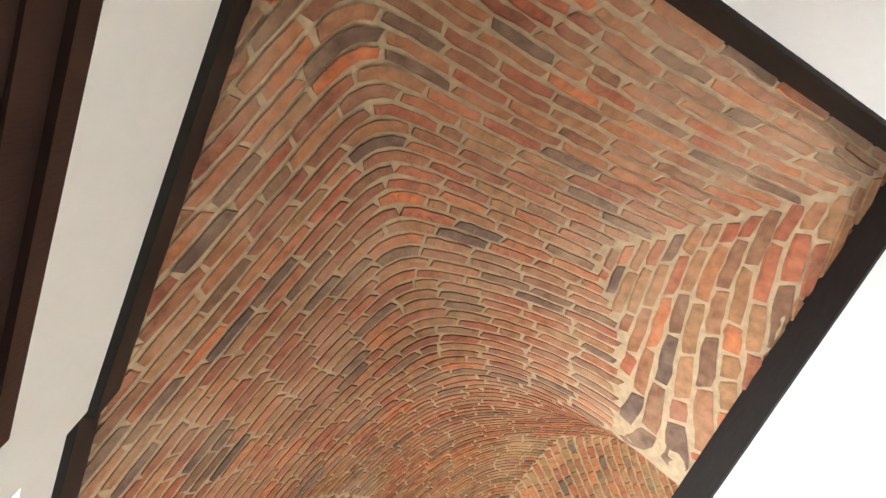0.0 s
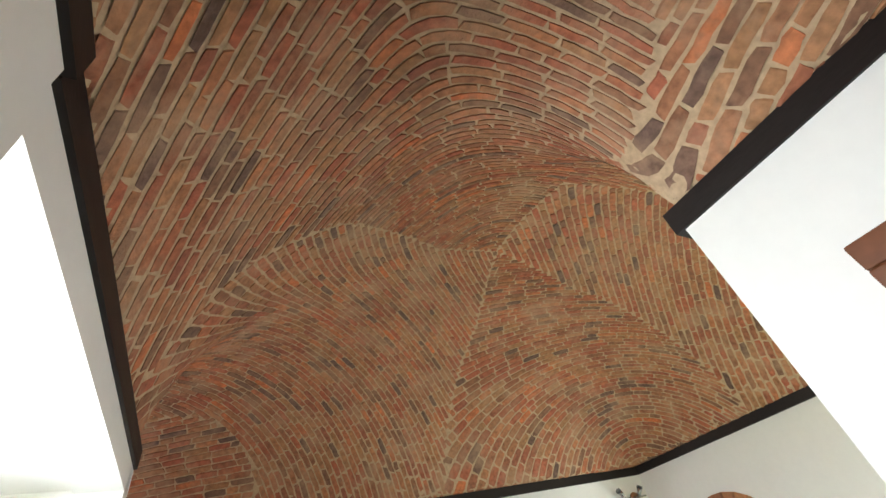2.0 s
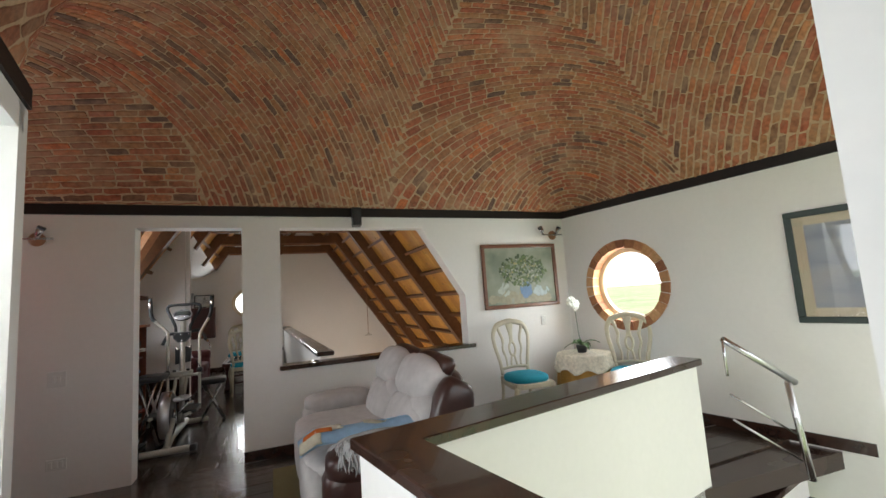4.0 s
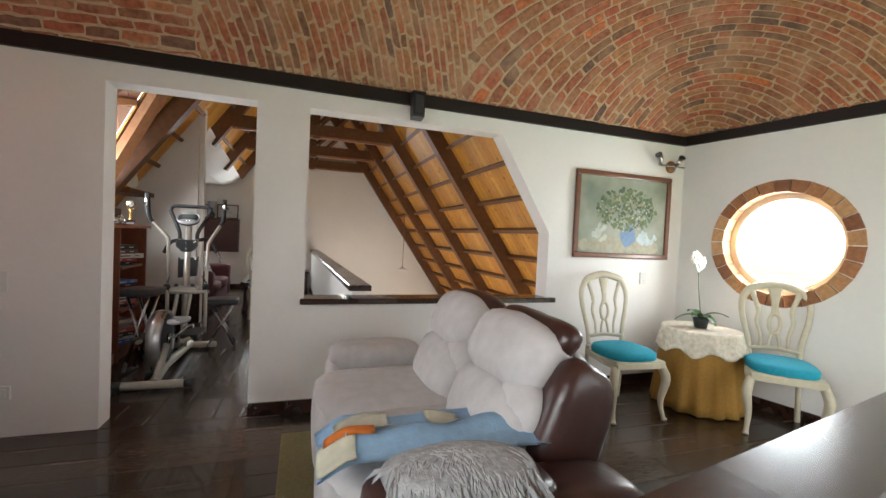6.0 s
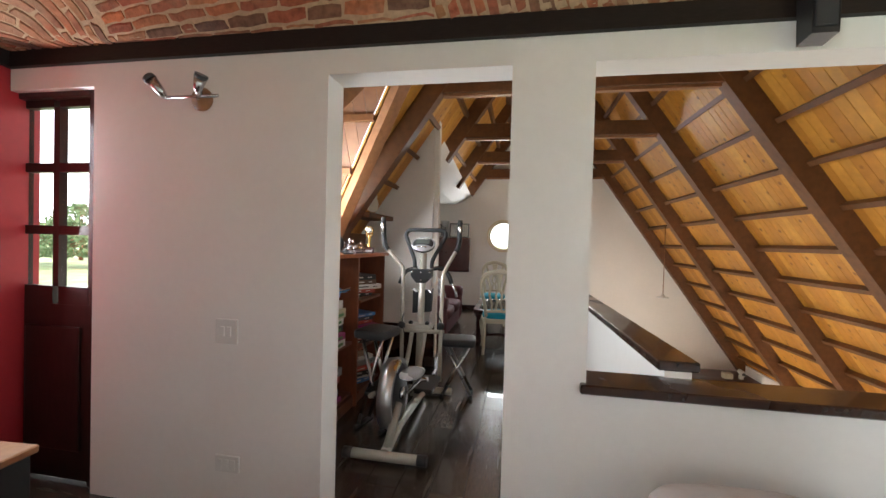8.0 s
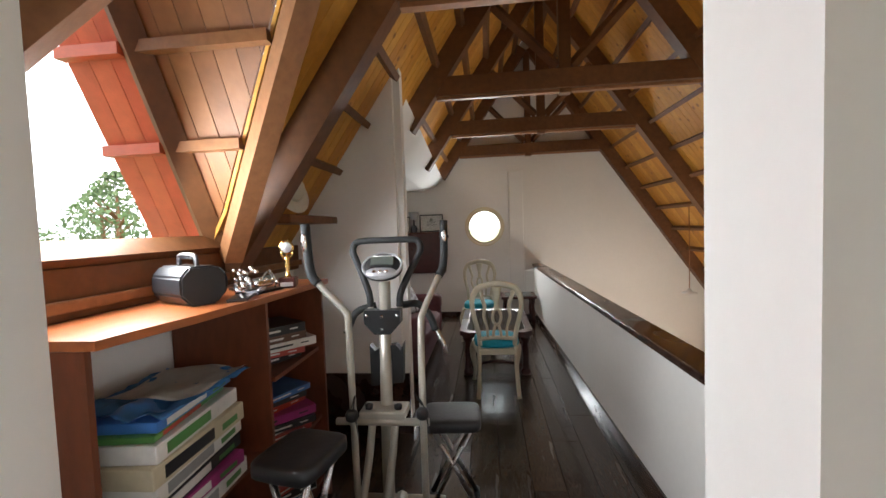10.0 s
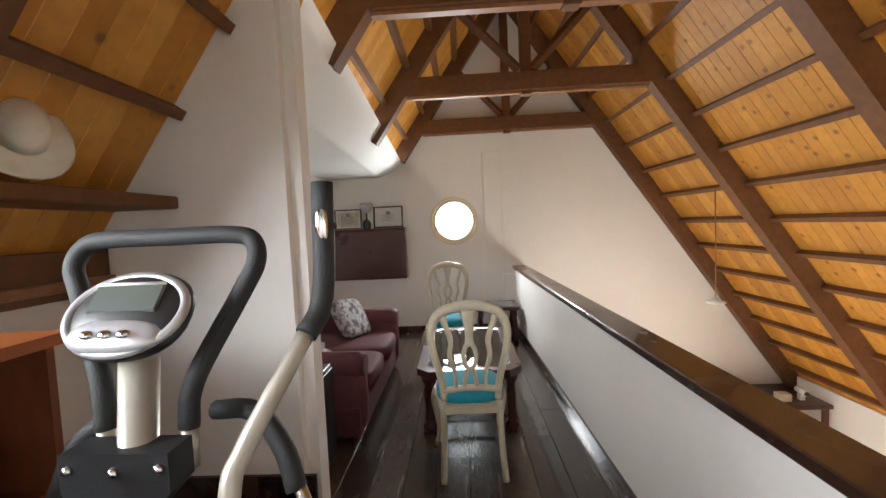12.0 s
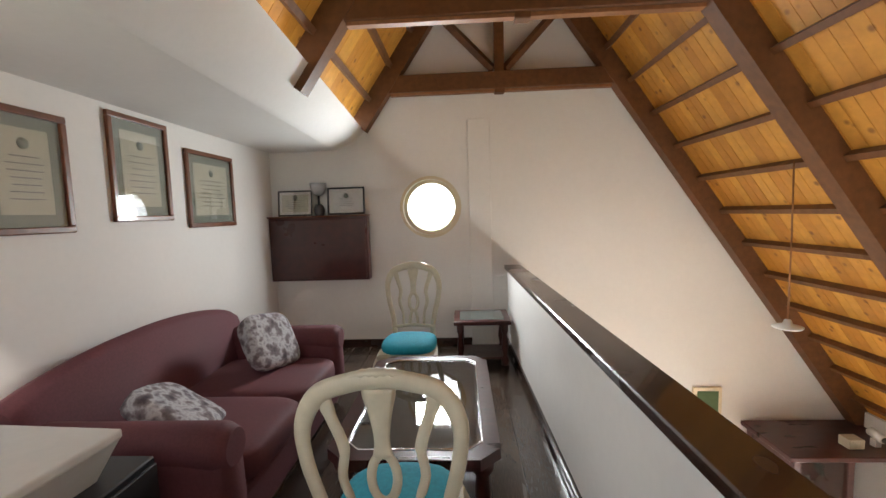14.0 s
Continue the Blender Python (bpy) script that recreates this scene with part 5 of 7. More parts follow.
def painting():
    t = thing("painting", pose(3.385, PY0 - 0.004, 1.555, 0, 0, 0), "flower still life painting in a brown wooden frame", "painting")
    w, h, f = 0.53, 0.385, 0.045
    bm = B()
    box(bm, -w, w, -0.03, 0.0, h - f, h, 0.008, 2)
    box(bm, -w, w, -0.03, 0.0, -h, -h + f, 0.008, 2)
    box(bm, -w, -w + f, -0.029, 0.0, -h + f, h - f, 0.008, 2)
    box(bm, w - f, w, -0.029, 0.0, -h + f, h - f, 0.008, 2)
    part("frame", bm, FRAMEWOOD, t)
    part("canvas", box(B(), -w + f, w - f, -0.012, -0.002, -h + f, h - f), CANVAS, t, "grey-green painted canvas")
    rnd = random.Random(2)
    def blob(name, cx, cz, sx, sz, n, cols, y, r0, r1, lab):
        for ci, (cn, col) in enumerate(cols):
            bm = B()
            for k in range(n):
                a, q = rnd.uniform(0, math.tau), math.sqrt(rnd.random())
                x, z = cx + sx * q * math.cos(a), cz + sz * q * math.sin(a)
                if abs(x) > w - f - 0.03 or abs(z) > h - f - 0.03:
                    continue
                r = rnd.uniform(r0, r1)
                e = rnd.uniform(0.5, 1)
                th = rnd.uniform(0, 3)
                yy = y - 0.0004 * k / n - 0.0006 * ci
                bm.faces.new([bm.verts.new((x + r * (math.cos(p) * math.cos(th) - e * math.sin(p) * math.sin(th)), yy, z + r * (math.cos(p) * math.sin(th) + e * math.sin(p) * math.cos(th)))) for p in [math.tau * j / 7 for j in range(7)]])
            tagged(part(name, bm, material(cn, col, 0.6, grain=0.2, bump=0.1), t), lab, kind="stuff")
    blob("table_paint", 0.0, -0.27, 0.42, 0.05, 60, (("paint_cream", (0.32, 0.29, 0.20)),), -0.0125, 0.03, 0.06, "cream painted table")
    blob("vase_paint", 0.06, -0.17, 0.07, 0.09, 40, (("paint_blue", (0.12, 0.2, 0.33)),), -0.0140, 0.02, 0.04, "blue painted vase")
    blob("jar_paint", -0.25, -0.16, 0.07, 0.07, 25, (("paint_pale", (0.42, 0.44, 0.38)),), -0.0140, 0.015, 0.03, "pale painted jar")
    blob("bowl_paint", 0.27, -0.2, 0.12, 0.05, 25, (("paint_pale_blue", (0.4, 0.46, 0.46)),), -0.0140, 0.015, 0.035, "pale painted bowl")
    blob("leaves_paint", 0.03, 0.06, 0.34, 0.19, 170, (("paint_dark_green", (0.035, 0.06, 0.02)), ("paint_green", (0.09, 0.13, 0.04))), -0.0155, 0.008, 0.024, "painted green leaves")
    blob("flowers_paint", 0.03, 0.04, 0.32, 0.18, 40, (("paint_yellow", (0.34, 0.29, 0.12)), ("paint_white", (0.42, 0.41, 0.34))), -0.0172, 0.006, 0.014, "painted pale flowers")


painting()


def sconce(m):
    t = thing("wall_sconce", m, "twin-arm wall spotlight with brushed metal heads and wooden rose", "lamp", "wall spotlights")
    part("rose", lathe(B(), [(0.0, 0.0), (0.055, 0.0), (0.058, 0.012), (0.045, 0.03), (0.0, 0.036)], seg=24), LIGHTTIMBER, t, "round amber wooden rose")
    part("arm", tube(B(), [(-0.17, 0.0, 0.05), (0.12, 0.0, 0.05)], 0.008, 8), STEEL, t)
    part("stem", tube(B(), [(0, 0, 0.03), (0, 0, 0.055)], 0.012, 8), STEEL, t)
    for x, d in ((-0.17, -0.05), (0.02, 0.03)):
        part("lamp_head", tube(B(), [(x, 0.0, 0.05), (x + d * 0.3, 0.035, 0.07), (x + d, 0.075, 0.08)], [0.014, 0.022, 0.028], 12), STEEL, t)
        part("lamp_rim", tube(B(), [(x + d, 0.075, 0.08), (x + d * 1.3, 0.09, 0.083)], [0.030, 0.030], 12), DARKMETAL, t)
    return t


s1 = sconce(Matrix.Translation((-1.20, PY0, 2.055)) @ Matrix.Rotation(radians(90), 4, 'X'))
copy_thing(s1, Matrix.Translation((3.91, PY0, 2.05)) @ Matrix.Rotation(radians(90), 4, 'X'))


def plate(name, m, label, w, h, holes):
    t = thing(name, m, label, "switch" if "switch" in name else "socket")
    part("plate", box(B(), -w / 2, w / 2, -0.010, 0, -h / 2, h / 2, 0.003, 2), WHITEPLASTIC, t)
    for k in range(holes):
        x = (k - (holes - 1) / 2) * 0.035
        part("rocker", box(B(), x - 0.012, x + 0.012, -0.015, -0.009, -0.025, 0.025, 0.003), WHITEPLASTIC, t)


plate("light_switch", pose(-1.045, PY0, 0.92), "white plastic light switch on the partition", 0.12, 0.12, 2)
plate("wall_socket", pose(-1.03, PY0, 0.265), "white plastic wall socket low on the partition", 0.13, 0.08, 3)
plate("wall_socket", pose(3.66, PY0, 0.99), "small white socket plate beside the painting", 0.07, 0.11, 1)

spk = thing("wall_speaker", pose(1.395, PY0 - 0.035, 2.17), "small black loudspeaker hung on the ceiling beam", "speaker")
part("cabinet", prism(B(), [(-0.043, 0, -0.02), (0.043, 0, -0.02), (0.048, 0, 0.165), (-0.048, 0, 0.165)], (0, -0.085, 0.01)), BLACKPLASTIC, spk)
part("grille", box(B(), -0.038, 0.038, -0.092, -0.084, 0.01, 0.15, 0.008, 2), BLACKFOAM, spk)
part("bracket", box(B(), -0.02, 0.02, -0.03, 0.035, 0.10, 0.16), BLACKPLASTIC, spk)

# terrace door
def terrace_door():
    t = tagged(new("door_1"), "dark mahogany door with six glass panes and a solid lower panel", "door", kind="structure")
    y = 5.86
    bm = B()
    box(bm, -2.56, -2.50, y - 0.06, y + 0.06, 0, 2.20, 0.004)
    box(bm, -1.93, -1.84, y - 0.06, y + 0.06, 0, 2.20, 0.004)
    box(bm, -2.50, -1.93, y - 0.06, y + 0.06, 2.12, 2.20, 0.004)
    part("door_frame", bm, DOORWOOD, t)
    leaf = B()
    xs = [(-2.50, -2.42), (-2.22, -2.18), (-1.98, -1.93)]
    for a, b in xs:
        box(leaf, a, b, y - 0.02, y + 0.025, 1.08, 2.08)
    for a, b in ((2.08, 2.12), (1.72, 1.77), (1.37, 1.42), (0.98, 1.08)):
        for p, q in ((-2.42, -2.22), (-2.18, -1.98)):
            box(leaf, p, q, y - 0.019, y + 0.024, a, b)
    box(leaf, -2.50, -1.93, y - 0.02, y + 0.025, 0.0, 0.98)
    part("door_leaf", leaf, DOORWOOD, t)
    part("panel", box(B(), -2.40, -2.02, y - 0.032, y - 0.02, 0.16, 0.86, 0.01, 2), DOORWOOD, t)
    for p, q in ((-2.42, -2.22), (-2.18, -1.98)):
        for a, b in ((1.77, 2.08), (1.42, 1.72), (1.08, 1.37)):
            g = part("pane", box(B(), p, q, y, y + 0.005, a, b), GLASS, t)
            g.visible_shadow = False
    part("door_handle", lathe(B(), [(0.0, 0), (0.018, 0.0), (0.012, 0.02), (0.024, 0.04), (0.02, 0.055), (0, 0.06)], (0, 0, 0), 14), GOLD, t, "round brass knob").matrix_world = Matrix.Translation((-2.455, y - 0.02, 1.03)) @ Matrix.Rotation(radians(90), 4, 'X')


terrace_door()


def television():
    t = thing("television", pose(-1.88, 4.62, 0.0, 0, 0, 4), "large black flat television on the low stand", "television")
    part("panel", box(B(), -0.03, 0.03, -0.78, 0.78, 0.50, 1.37, 0.008, 2), BLACKPLASTIC, t)
    part("screen", box(B(), 0.028, 0.034, -0.765, 0.765, 0.52, 1.355), TVBLACK, t)
    part("foot", box(B(), -0.10, 0.14, -0.5, -0.44, 0.446, 0.50, 0.006), DARKMETAL, t)
    part("foot", box(B(), -0.10, 0.14, 0.44, 0.5, 0.446, 0.50, 0.006), DARKMETAL, t)
    s = thing("tv_stand", pose(-1.93, 4.62, 0.0, 0, 0, 4), "low wooden television stand with a pale top", "tv stand")
    part("top", box(B(), -0.26, 0.28, -0.95, 0.78, 0.41, 0.445, 0.006), LIGHTTIMBER, s, "pale wooden top")
    part("body", box(B(), -0.25, 0.26, -0.93, 0.76, 0.20, 0.41, 0.004), BLACKPLASTIC, s, "dark recessed shelf")
    part("drawer", box(B(), -0.25, 0.30, -0.94, 0.77, 0.0, 0.20, 0.006), LIGHTTIMBER, s)
    r = thing("remote_control", pose(-1.72, 5.12, 0.447, 0, 0, 20), "black remote control lying on the stand", "remote")
    part("body", box(B(), -0.02, 0.02, -0.08, 0.08, 0, 0.018, 0.005, 2), BLACKPLASTIC, r)


television()

# round table with cloths and an orchid
def skirted_table():
    c = (3.77, 5.22)
    t = thing("round_table", pose(c[0], c[1], 0), "small round table under a mustard cloth and lace cover", "table")
    part("tabletop", lathe(B(), [(0.0, 0.60), (0.27, 0.60), (0.275, 0.61), (0.27, 0.62), (0, 0.62)], seg=32), LIGHTTIMBER, t)
    part("pedestal", lathe(B(), [(0.16, 0.0), (0.14, 0.03), (0.04, 0.06), (0.035, 0.6)], seg=16), LIGHTTIMBER, t)

    def skirt(r0, r1, z1, z0, folds, amp, wav=0.0, seed=0):
        bm = B()
        n, rows = 96, 10
        g = []
        for j in range(rows + 1):
            f = j / rows
            row = []
            for k in range(n):
                a = math.tau * k / n
                r = r0 + (r1 - r0) * f + amp * f * math.sin(folds * a + seed) + 0.4 * amp * f * math.sin(2.3 * folds * a)
                z = z1 + (z0 - z1) * f + (wav * math.sin(8 * a) * f)
                row.append(bm.verts.new((r * math.cos(a), r * math.sin(a), z)))
            g.append(row)
        for p, q in zip(g, g[1:]):
            for k in range(n):
                bm.faces.new((p[k], p[(k + 1) % n], q[(k + 1) % n], q[k])).smooth = True
        top = bm.verts.new((0, 0, z1 + 0.003))
        for k in range(n):
            bm.faces.new((top, g[0][k], g[0][(k + 1) % n]))
        bmesh.ops.recalc_face_normals(bm, faces=bm.faces[:])
        bmesh.ops.solidify(bm, geom=bm.faces[:], thickness=0.004)
        return bm

    a = thing("tablecloth", pose(c[0], c[1], 0), "mustard cloth hanging to the floor over the round table", "tablecloth")
    part("cloth", skirt(0.28, 0.33, 0.628, 0.01, 15, 0.018), MUSTARD, a)
    b = thing("lace_cover", pose(c[0], c[1], 0), "cream lace cover with floral edge over the mustard cloth", "tablecloth")
    part("cloth", skirt(0.287, 0.325, 0.638, 0.47, 12, 0.012, 0.025, 1), LACE, b)


skirted_table()


def orchid():
    t = thing("orchid", pose(3.74, 5.20, 0.645), "white orchid in a small dark pot on the table", "plant")
    part("pot", lathe(B(), [(0.045, 0), (0.055, 0.05), (0.062, 0.08), (0.055, 0.08), (0.05, 0.07)], seg=18), BLACKPLASTIC, t)
    S = smooth_path
    stem = S([(0, 0, 0.07), (-0.01, 0.02, 0.25), (0.0, 0.05, 0.45), (-0.03, 0.06, 0.56), (-0.09, 0.03, 0.58)], 5)
    part("stem", tube(B(), stem, 0.004, 6), LEAF, t)
    rnd = random.Random(4)
    for k in range(6):
        a = k * 1.05 + 0.3
        L = rnd.uniform(0.16, 0.24)
        bm = B()
        rows = []
        for i in range(7):
            f = i / 6
            p = Vector((math.cos(a) * L * f, math.sin(a) * L * f, 0.08 + 0.10 * f - 0.14 * f * f + (0.06 if k % 2 else 0) * f))
            w = 0.032 * math.sin(math.pi * min(1, 0.12 + f * 0.88)) + 0.002
            sd = Vector((-math.sin(a), math.cos(a), 0)) * w
            rows.append([bm.verts.new(p - sd + Vector((0, 0, 0.008))), bm.verts.new(p), bm.verts.new(p + sd + Vector((0, 0, 0.008)))])
        for p, q in zip(rows, rows[1:]):
            for i in range(2):
                bm.faces.new((p[i], p[i + 1], q[i + 1], q[i])).smooth = True
        part("leaf", bm, LEAF, t)
    for k in range(9):
        c = stem[-1 - k] + Vector((rnd.uniform(-0.03, 0.03), rnd.uniform(-0.04, 0.02), rnd.uniform(-0.04, 0.02)))
        bm = B()
        for j in range(5):
            a = j * math.tau / 5 + k
            q = c + Vector((0.026 * math.cos(a), -0.008, 0.026 * math.sin(a)))
            pad(bm, q, (0.04, 0.012, 0.04), power=2.0, nu=8, nv=5)
        part("flower", bm, PETAL, t)


orchid()


def framed(name, m, w, h, f, matw, mat_frame, mat_mat, mat_art, label, lines=0, glass=True, text=DARKMETAL):
    """A flat framed picture whose face looks along its local -y."""
    t = thing(name, m, label, "picture frame")
    bm = B()
    box(bm, -w / 2, w / 2, -0.025, 0, h / 2 - f, h / 2, 0.006, 2)
    box(bm, -w / 2, w / 2, -0.025, 0, -h / 2, -h / 2 + f, 0.006, 2)
    box(bm, -w / 2, -w / 2 + f, -0.0245, 0, -h / 2 + f, h / 2 - f, 0.006, 2)
    box(bm, w / 2 - f, w / 2, -0.0245, 0, -h / 2 + f, h / 2 - f, 0.006, 2)
    part("frame", bm, mat_frame, t)
    part("mat", box(B(), -w / 2 + f, w / 2 - f, -0.008, -0.001, -h / 2 + f, h / 2 - f), mat_mat, t)
    a, b = w / 2 - f - matw, h / 2 - f - matw
    part("sheet", box(B(), -a, a, -0.010, -0.007, -b, b), mat_art, t)
    rnd = random.Random(len(name) + int(w * 1000))
    if lines:
        bm = B()
        for k in range(lines):
            z = b * 0.35 - k * b * 1.15 / lines
            l = a * rnd.uniform(0.45, 0.8)
            box(bm, -l, l, -0.0115, -0.0099, z - 0.0022, z + 0.0022)
        part("writing", bm, text, t, "faint rows of unreadable writing")
        part("crest", lathe(B(), [(0, 0), (0.028, 0), (0.028, 0.002), (0, 0.002)], seg=16), MATBOARD, t).matrix_local = Matrix.Translation((0, -0.0099, b * 0.65)) @ Matrix.Rotation(radians(90), 4, 'X')
    if glass:
        g = part("glass", box(B(), -w / 2 + f, w / 2 - f, -0.016, -0.0145, -h / 2 + f, h / 2 - f), PICTUREGLASS, t)
        g.visible_shadow = False
    return t


# picture on the stairwell wall, and the frame on the stub wall
ART = pattern_material("hazy_blue_landscape", [(0.3, (0.22, 0.26, 0.33)), (0.5, (0.36, 0.38, 0.44)), (0.7, (0.45, 0.44, 0.45))], 2.0, 0.6, stretch=(1, 1, 3))
s_pic = (3.17 - 0.6) / RW_D.y
framed("framed_print", Matrix.Translation(on_right(s_pic, 1.407)) @ Matrix.Rotation(math.atan2(-RW_D.y, -RW_D.x), 4, 'Z'), 0.62, 0.90, 0.05, 0.07, GREENFRAME, CREAMFRAME, ART, "hazy blue print with cream mat in a dark green frame")
framed("framed_print", Matrix.Translation(hall(HW, 0.46, 1.635)) @ Matrix.Rotation(SK - radians(90), 4, 'Z'), 0.62, 0.62, 0.07, 0.05, FRAMEWOOD, DARKMETAL, FRAMEWOOD, "dark print in a wide brown moulded frame")

# wooden door in the hall
hd = tagged(new("door_2"), "dark brown panelled wooden door with moulded casing", "door", kind="structure")
bm = B()
skew_box(bm, UL - 0.06, UL + 0.029, VB, 0.75, 1.85, 1.912)
skew_box(bm, UL - 0.06, UL + 0.029, 0.67, 0.75, 0.0, 1.85)
part("casing", bm, DOORWOOD, hd)
bm = B()
skew_box(bm, UL - 0.06, UL + 0.036, VB, 0.755, 1.888, 1.914)
part("casing_moulding", bm, DOORWOOD, hd)
bm = B()
skew_box(bm, UL - 0.06, UL + 0.026, VB, 0.67, 0.0, 1.85)
part("leaf", bm, DOORWOOD, hd)

# stairs and handrail
st = thing("stair_flight", pose(0, 0, 0), "dark wooden stair flight going down beside the half wall", "stairs")
st["kind"] = "structure"
for k in range(9):
    bm = B()
    skew_box(bm, 3.46, 4.55, 2.42 - 0.26 * (k + 1), 2.42 - 0.26 * k + 0.02, -0.18 * (k + 1) - 0.04, -0.18 * (k + 1))
    part("tread", bm, CAPWOOD, st)
    bm = B()
    skew_box(bm, 3.46, 4.55, 2.42 - 0.26 * k, 2.42 - 0.26 * k + 0.015, -0.18 * (k + 1), -0.18 * k - 0.04)
    part("riser", bm, PLASTER, st)
hr = thing("handrail", pose(0, 0, 0), "brushed steel handrail with thin lower bars at the stairs", "handrail")
p0, p1 = Vector((3.345, 3.32, 0.955)), Vector((3.77, 3.16, 0.64))
d = (p1 - p0)
part("rail", tube(B(), [p0, p1], 0.021, 12), STEEL, hr)
part("post", tube(B(), [p0 + Vector((0, 0, -0.24)), p0], 0.010, 10), STEEL, hr)
part("post", tube(B(), [p1 - d * 0.12 + Vector((0, 0, -0.03)), p1 - d * 0.02 + Vector((0.0, -0.02, -0.62))], 0.021, 12), STEEL, hr)
for z in (0.36, 0.52):
    part("bar", tube(B(), [p0 + Vector((0, 0, -z)), p1 - d * 0.08 + Vector((0, 0, -z))], 0.007, 8), STEEL, hr)

# olive rug in front of the loveseat
rg = thing("rug", pose(-0.15, 4.5, 0.0), "olive green woven rug under the loveseat", "rug")
part("pile", box(B(), 0.69, 1.50, -0.62, 0.92, 0.0, 0.012, 0.004), RUG, rg)

# plant by the bay
pl = thing("potted_plant", Matrix.Translation(hall(-0.55, 1.75, 0.0)), "green leafy plant in a pot in the bay", "plant")
part("pot", lathe(B(), [(0.12, 0.0), (0.15, 0.25), (0.17, 0.32), (0.15, 0.32), (0.14, 0.28)], seg=20), ROOFTILE, pl)
rnd = random.Random(8)
for k in range(12):
    a, L = rnd.uniform(0, math.tau), rnd.uniform(0.18, 0.34)
    b0 = Vector((0, 0, 0.3))
    tip = Vector((math.cos(a) * L * 0.7, math.sin(a) * L * 0.7, 0.62 + rnd.uniform(0.0, 0.35)))
    part("stem", tube(B(), [b0, (b0 + tip) / 2 + Vector((0, 0, 0.08)), tip], 0.006, 5), LEAF, pl)
    bm = B()
    rows = []
    for i in range(7):
        f = i / 6
        p = tip + Vector((math.cos(a) * 0.22 * f, math.sin(a) * 0.22 * f, 0.05 * f - 0.12 * f * f))
        w = 0.055 * math.sin(math.pi * min(1, 0.1 + f * 0.9)) + 0.002
        sd = Vector((-math.sin(a), math.cos(a), 0)) * w
        rows.append([bm.verts.new(p - sd), bm.verts.new(p - Vector((0, 0, 0.012))), bm.verts.new(p + sd)])
    for p, q in zip(rows, rows[1:]):
        for i in range(2):
            bm.faces.new((p[i], p[i + 1], q[i + 1], q[i])).smooth = True
    part("leaf", bm, LEAF, pl)


# ---- things: attic gallery ----
S = smooth_path


def elliptical():
    t = thing("elliptical_trainer", pose(0.028, 0, 0) @ Matrix.Diagonal((1, 1, 0.986, 1)), "grey steel elliptical trainer with black grips and console", "exercise machine")
    def p(name, bm, mat, label=""):
        return part(name, bm, mat, t, label)
    # frame on the floor
    p("rear_foot", tube(B(), [(-0.69, 6.40, 0.045), (-0.23, 6.40, 0.045)], 0.032, 12), GREYMETAL)
    for x in (-0.70, -0.22):
        p("foot_cap", tube(B(), [(x - 0.03, 6.40, 0.045), (x + 0.03, 6.40, 0.045)], 0.036, 12), BLACKPLASTIC, "black rubber end cap")
    p("front_foot", tube(B(), [(-0.72, 7.62, 0.04), (-0.24, 7.62, 0.04)], 0.03, 12), GREYMETAL)
    p("spine", tube(B(), [(-0.46, 6.40, 0.06), (-0.47, 6.75, 0.10), (-0.48, 7.62, 0.06)], 0.035, 8), GREYMETAL)
    p("wheel_stay", tube(B(), [(-0.46, 6.44, 0.06), (-0.44, 6.62, 0.30)], 0.028, 8, 1.6), GREYMETAL)
    # flywheel
    wm = Matrix.Translation((-0.50, 6.70, 0.34)) @ Matrix.Rotation(radians(90), 4, 'Y')
    w = p("flywheel", lathe(B(), [(0.0, -0.045), (0.12, -0.05), (0.19, -0.045), (0.215, -0.035), (0.22, 0.0), (0.215, 0.035), (0.19, 0.045), (0.12, 0.05), (0.0, 0.045)], seg=36), BLACKPLASTIC, "black flywheel housing")
    w.matrix_local = wm
    r = part("rim", lathe(B(), [(0.200, -0.05), (0.235, -0.045), (0.242, 0.0), (0.235, 0.045), (0.200, 0.05), (0.205, 0.0), (0.200, -0.05)], seg=40, cap=False), STEEL, w, "brushed silver rim")
    h = part("hub", lathe(B(), [(0.0, 0.05), (0.04, 0.052), (0.045, 0.07), (0.0, 0.075)], seg=16), CHROME, w)
    p("guard", pad(B(), (-0.36, 6.66, 0.50), (0.16, 0.26, 0.05), power=2.6), SILVERPLASTIC, "silver wheel guard")
    p("crank", tube(B(), [(-0.40, 6.70, 0.34), (-0.33, 6.78, 0.42), (-0.28, 6.80, 0.42)], 0.016, 8), STEEL)
    for s, y in ((-1, 6.85), (1, 6.98)):
        x = -0.48 + s * 0.16
        p("pedal_bar", tube(B(), [(x, 6.62, 0.33), (x, 7.30, 0.24)], 0.018, 8), GREYMETAL)
        p("pedal", box(B(), x - 0.07, x + 0.07, y - 0.17, y + 0.17, 0.30, 0.335, 0.012, 2), BLACKPLASTIC, "black ribbed pedal")
    # mast
    p("mast", tube(B(), [(-0.48, 7.33, 0.07), (-0.48, 7.36, 0.62), (-0.485, 7.45, 1.30)], 0.030, 12), GREYMETAL)
    p("mast_block", box(B(), -0.59, -0.37, 7.27, 7.40, 0.665, 0.705, 0.008, 2), GREYMETAL)
    for x in (-0.55, -0.41):
        p("knob", lathe(B(), [(0.0, 0.0), (0.018, 0.0), (0.02, 0.02), (0.0, 0.028)], (x, 7.31, 0.705), 12), BLACKPLASTIC)
    p("cross_bar", tube(B(), [(-0.70, 7.28, 0.655), (-0.26, 7.28, 0.655)], 0.018, 10), GREYMETAL)
    for x in (-0.42, -0.53):
        p("brace", tube(B(), S([(x, 7.29, 0.655), (x - 0.02, 7.25, 0.45), (x - 0.06, 7.15, 0.15)], 4), 0.018, 8), GREYMETAL)
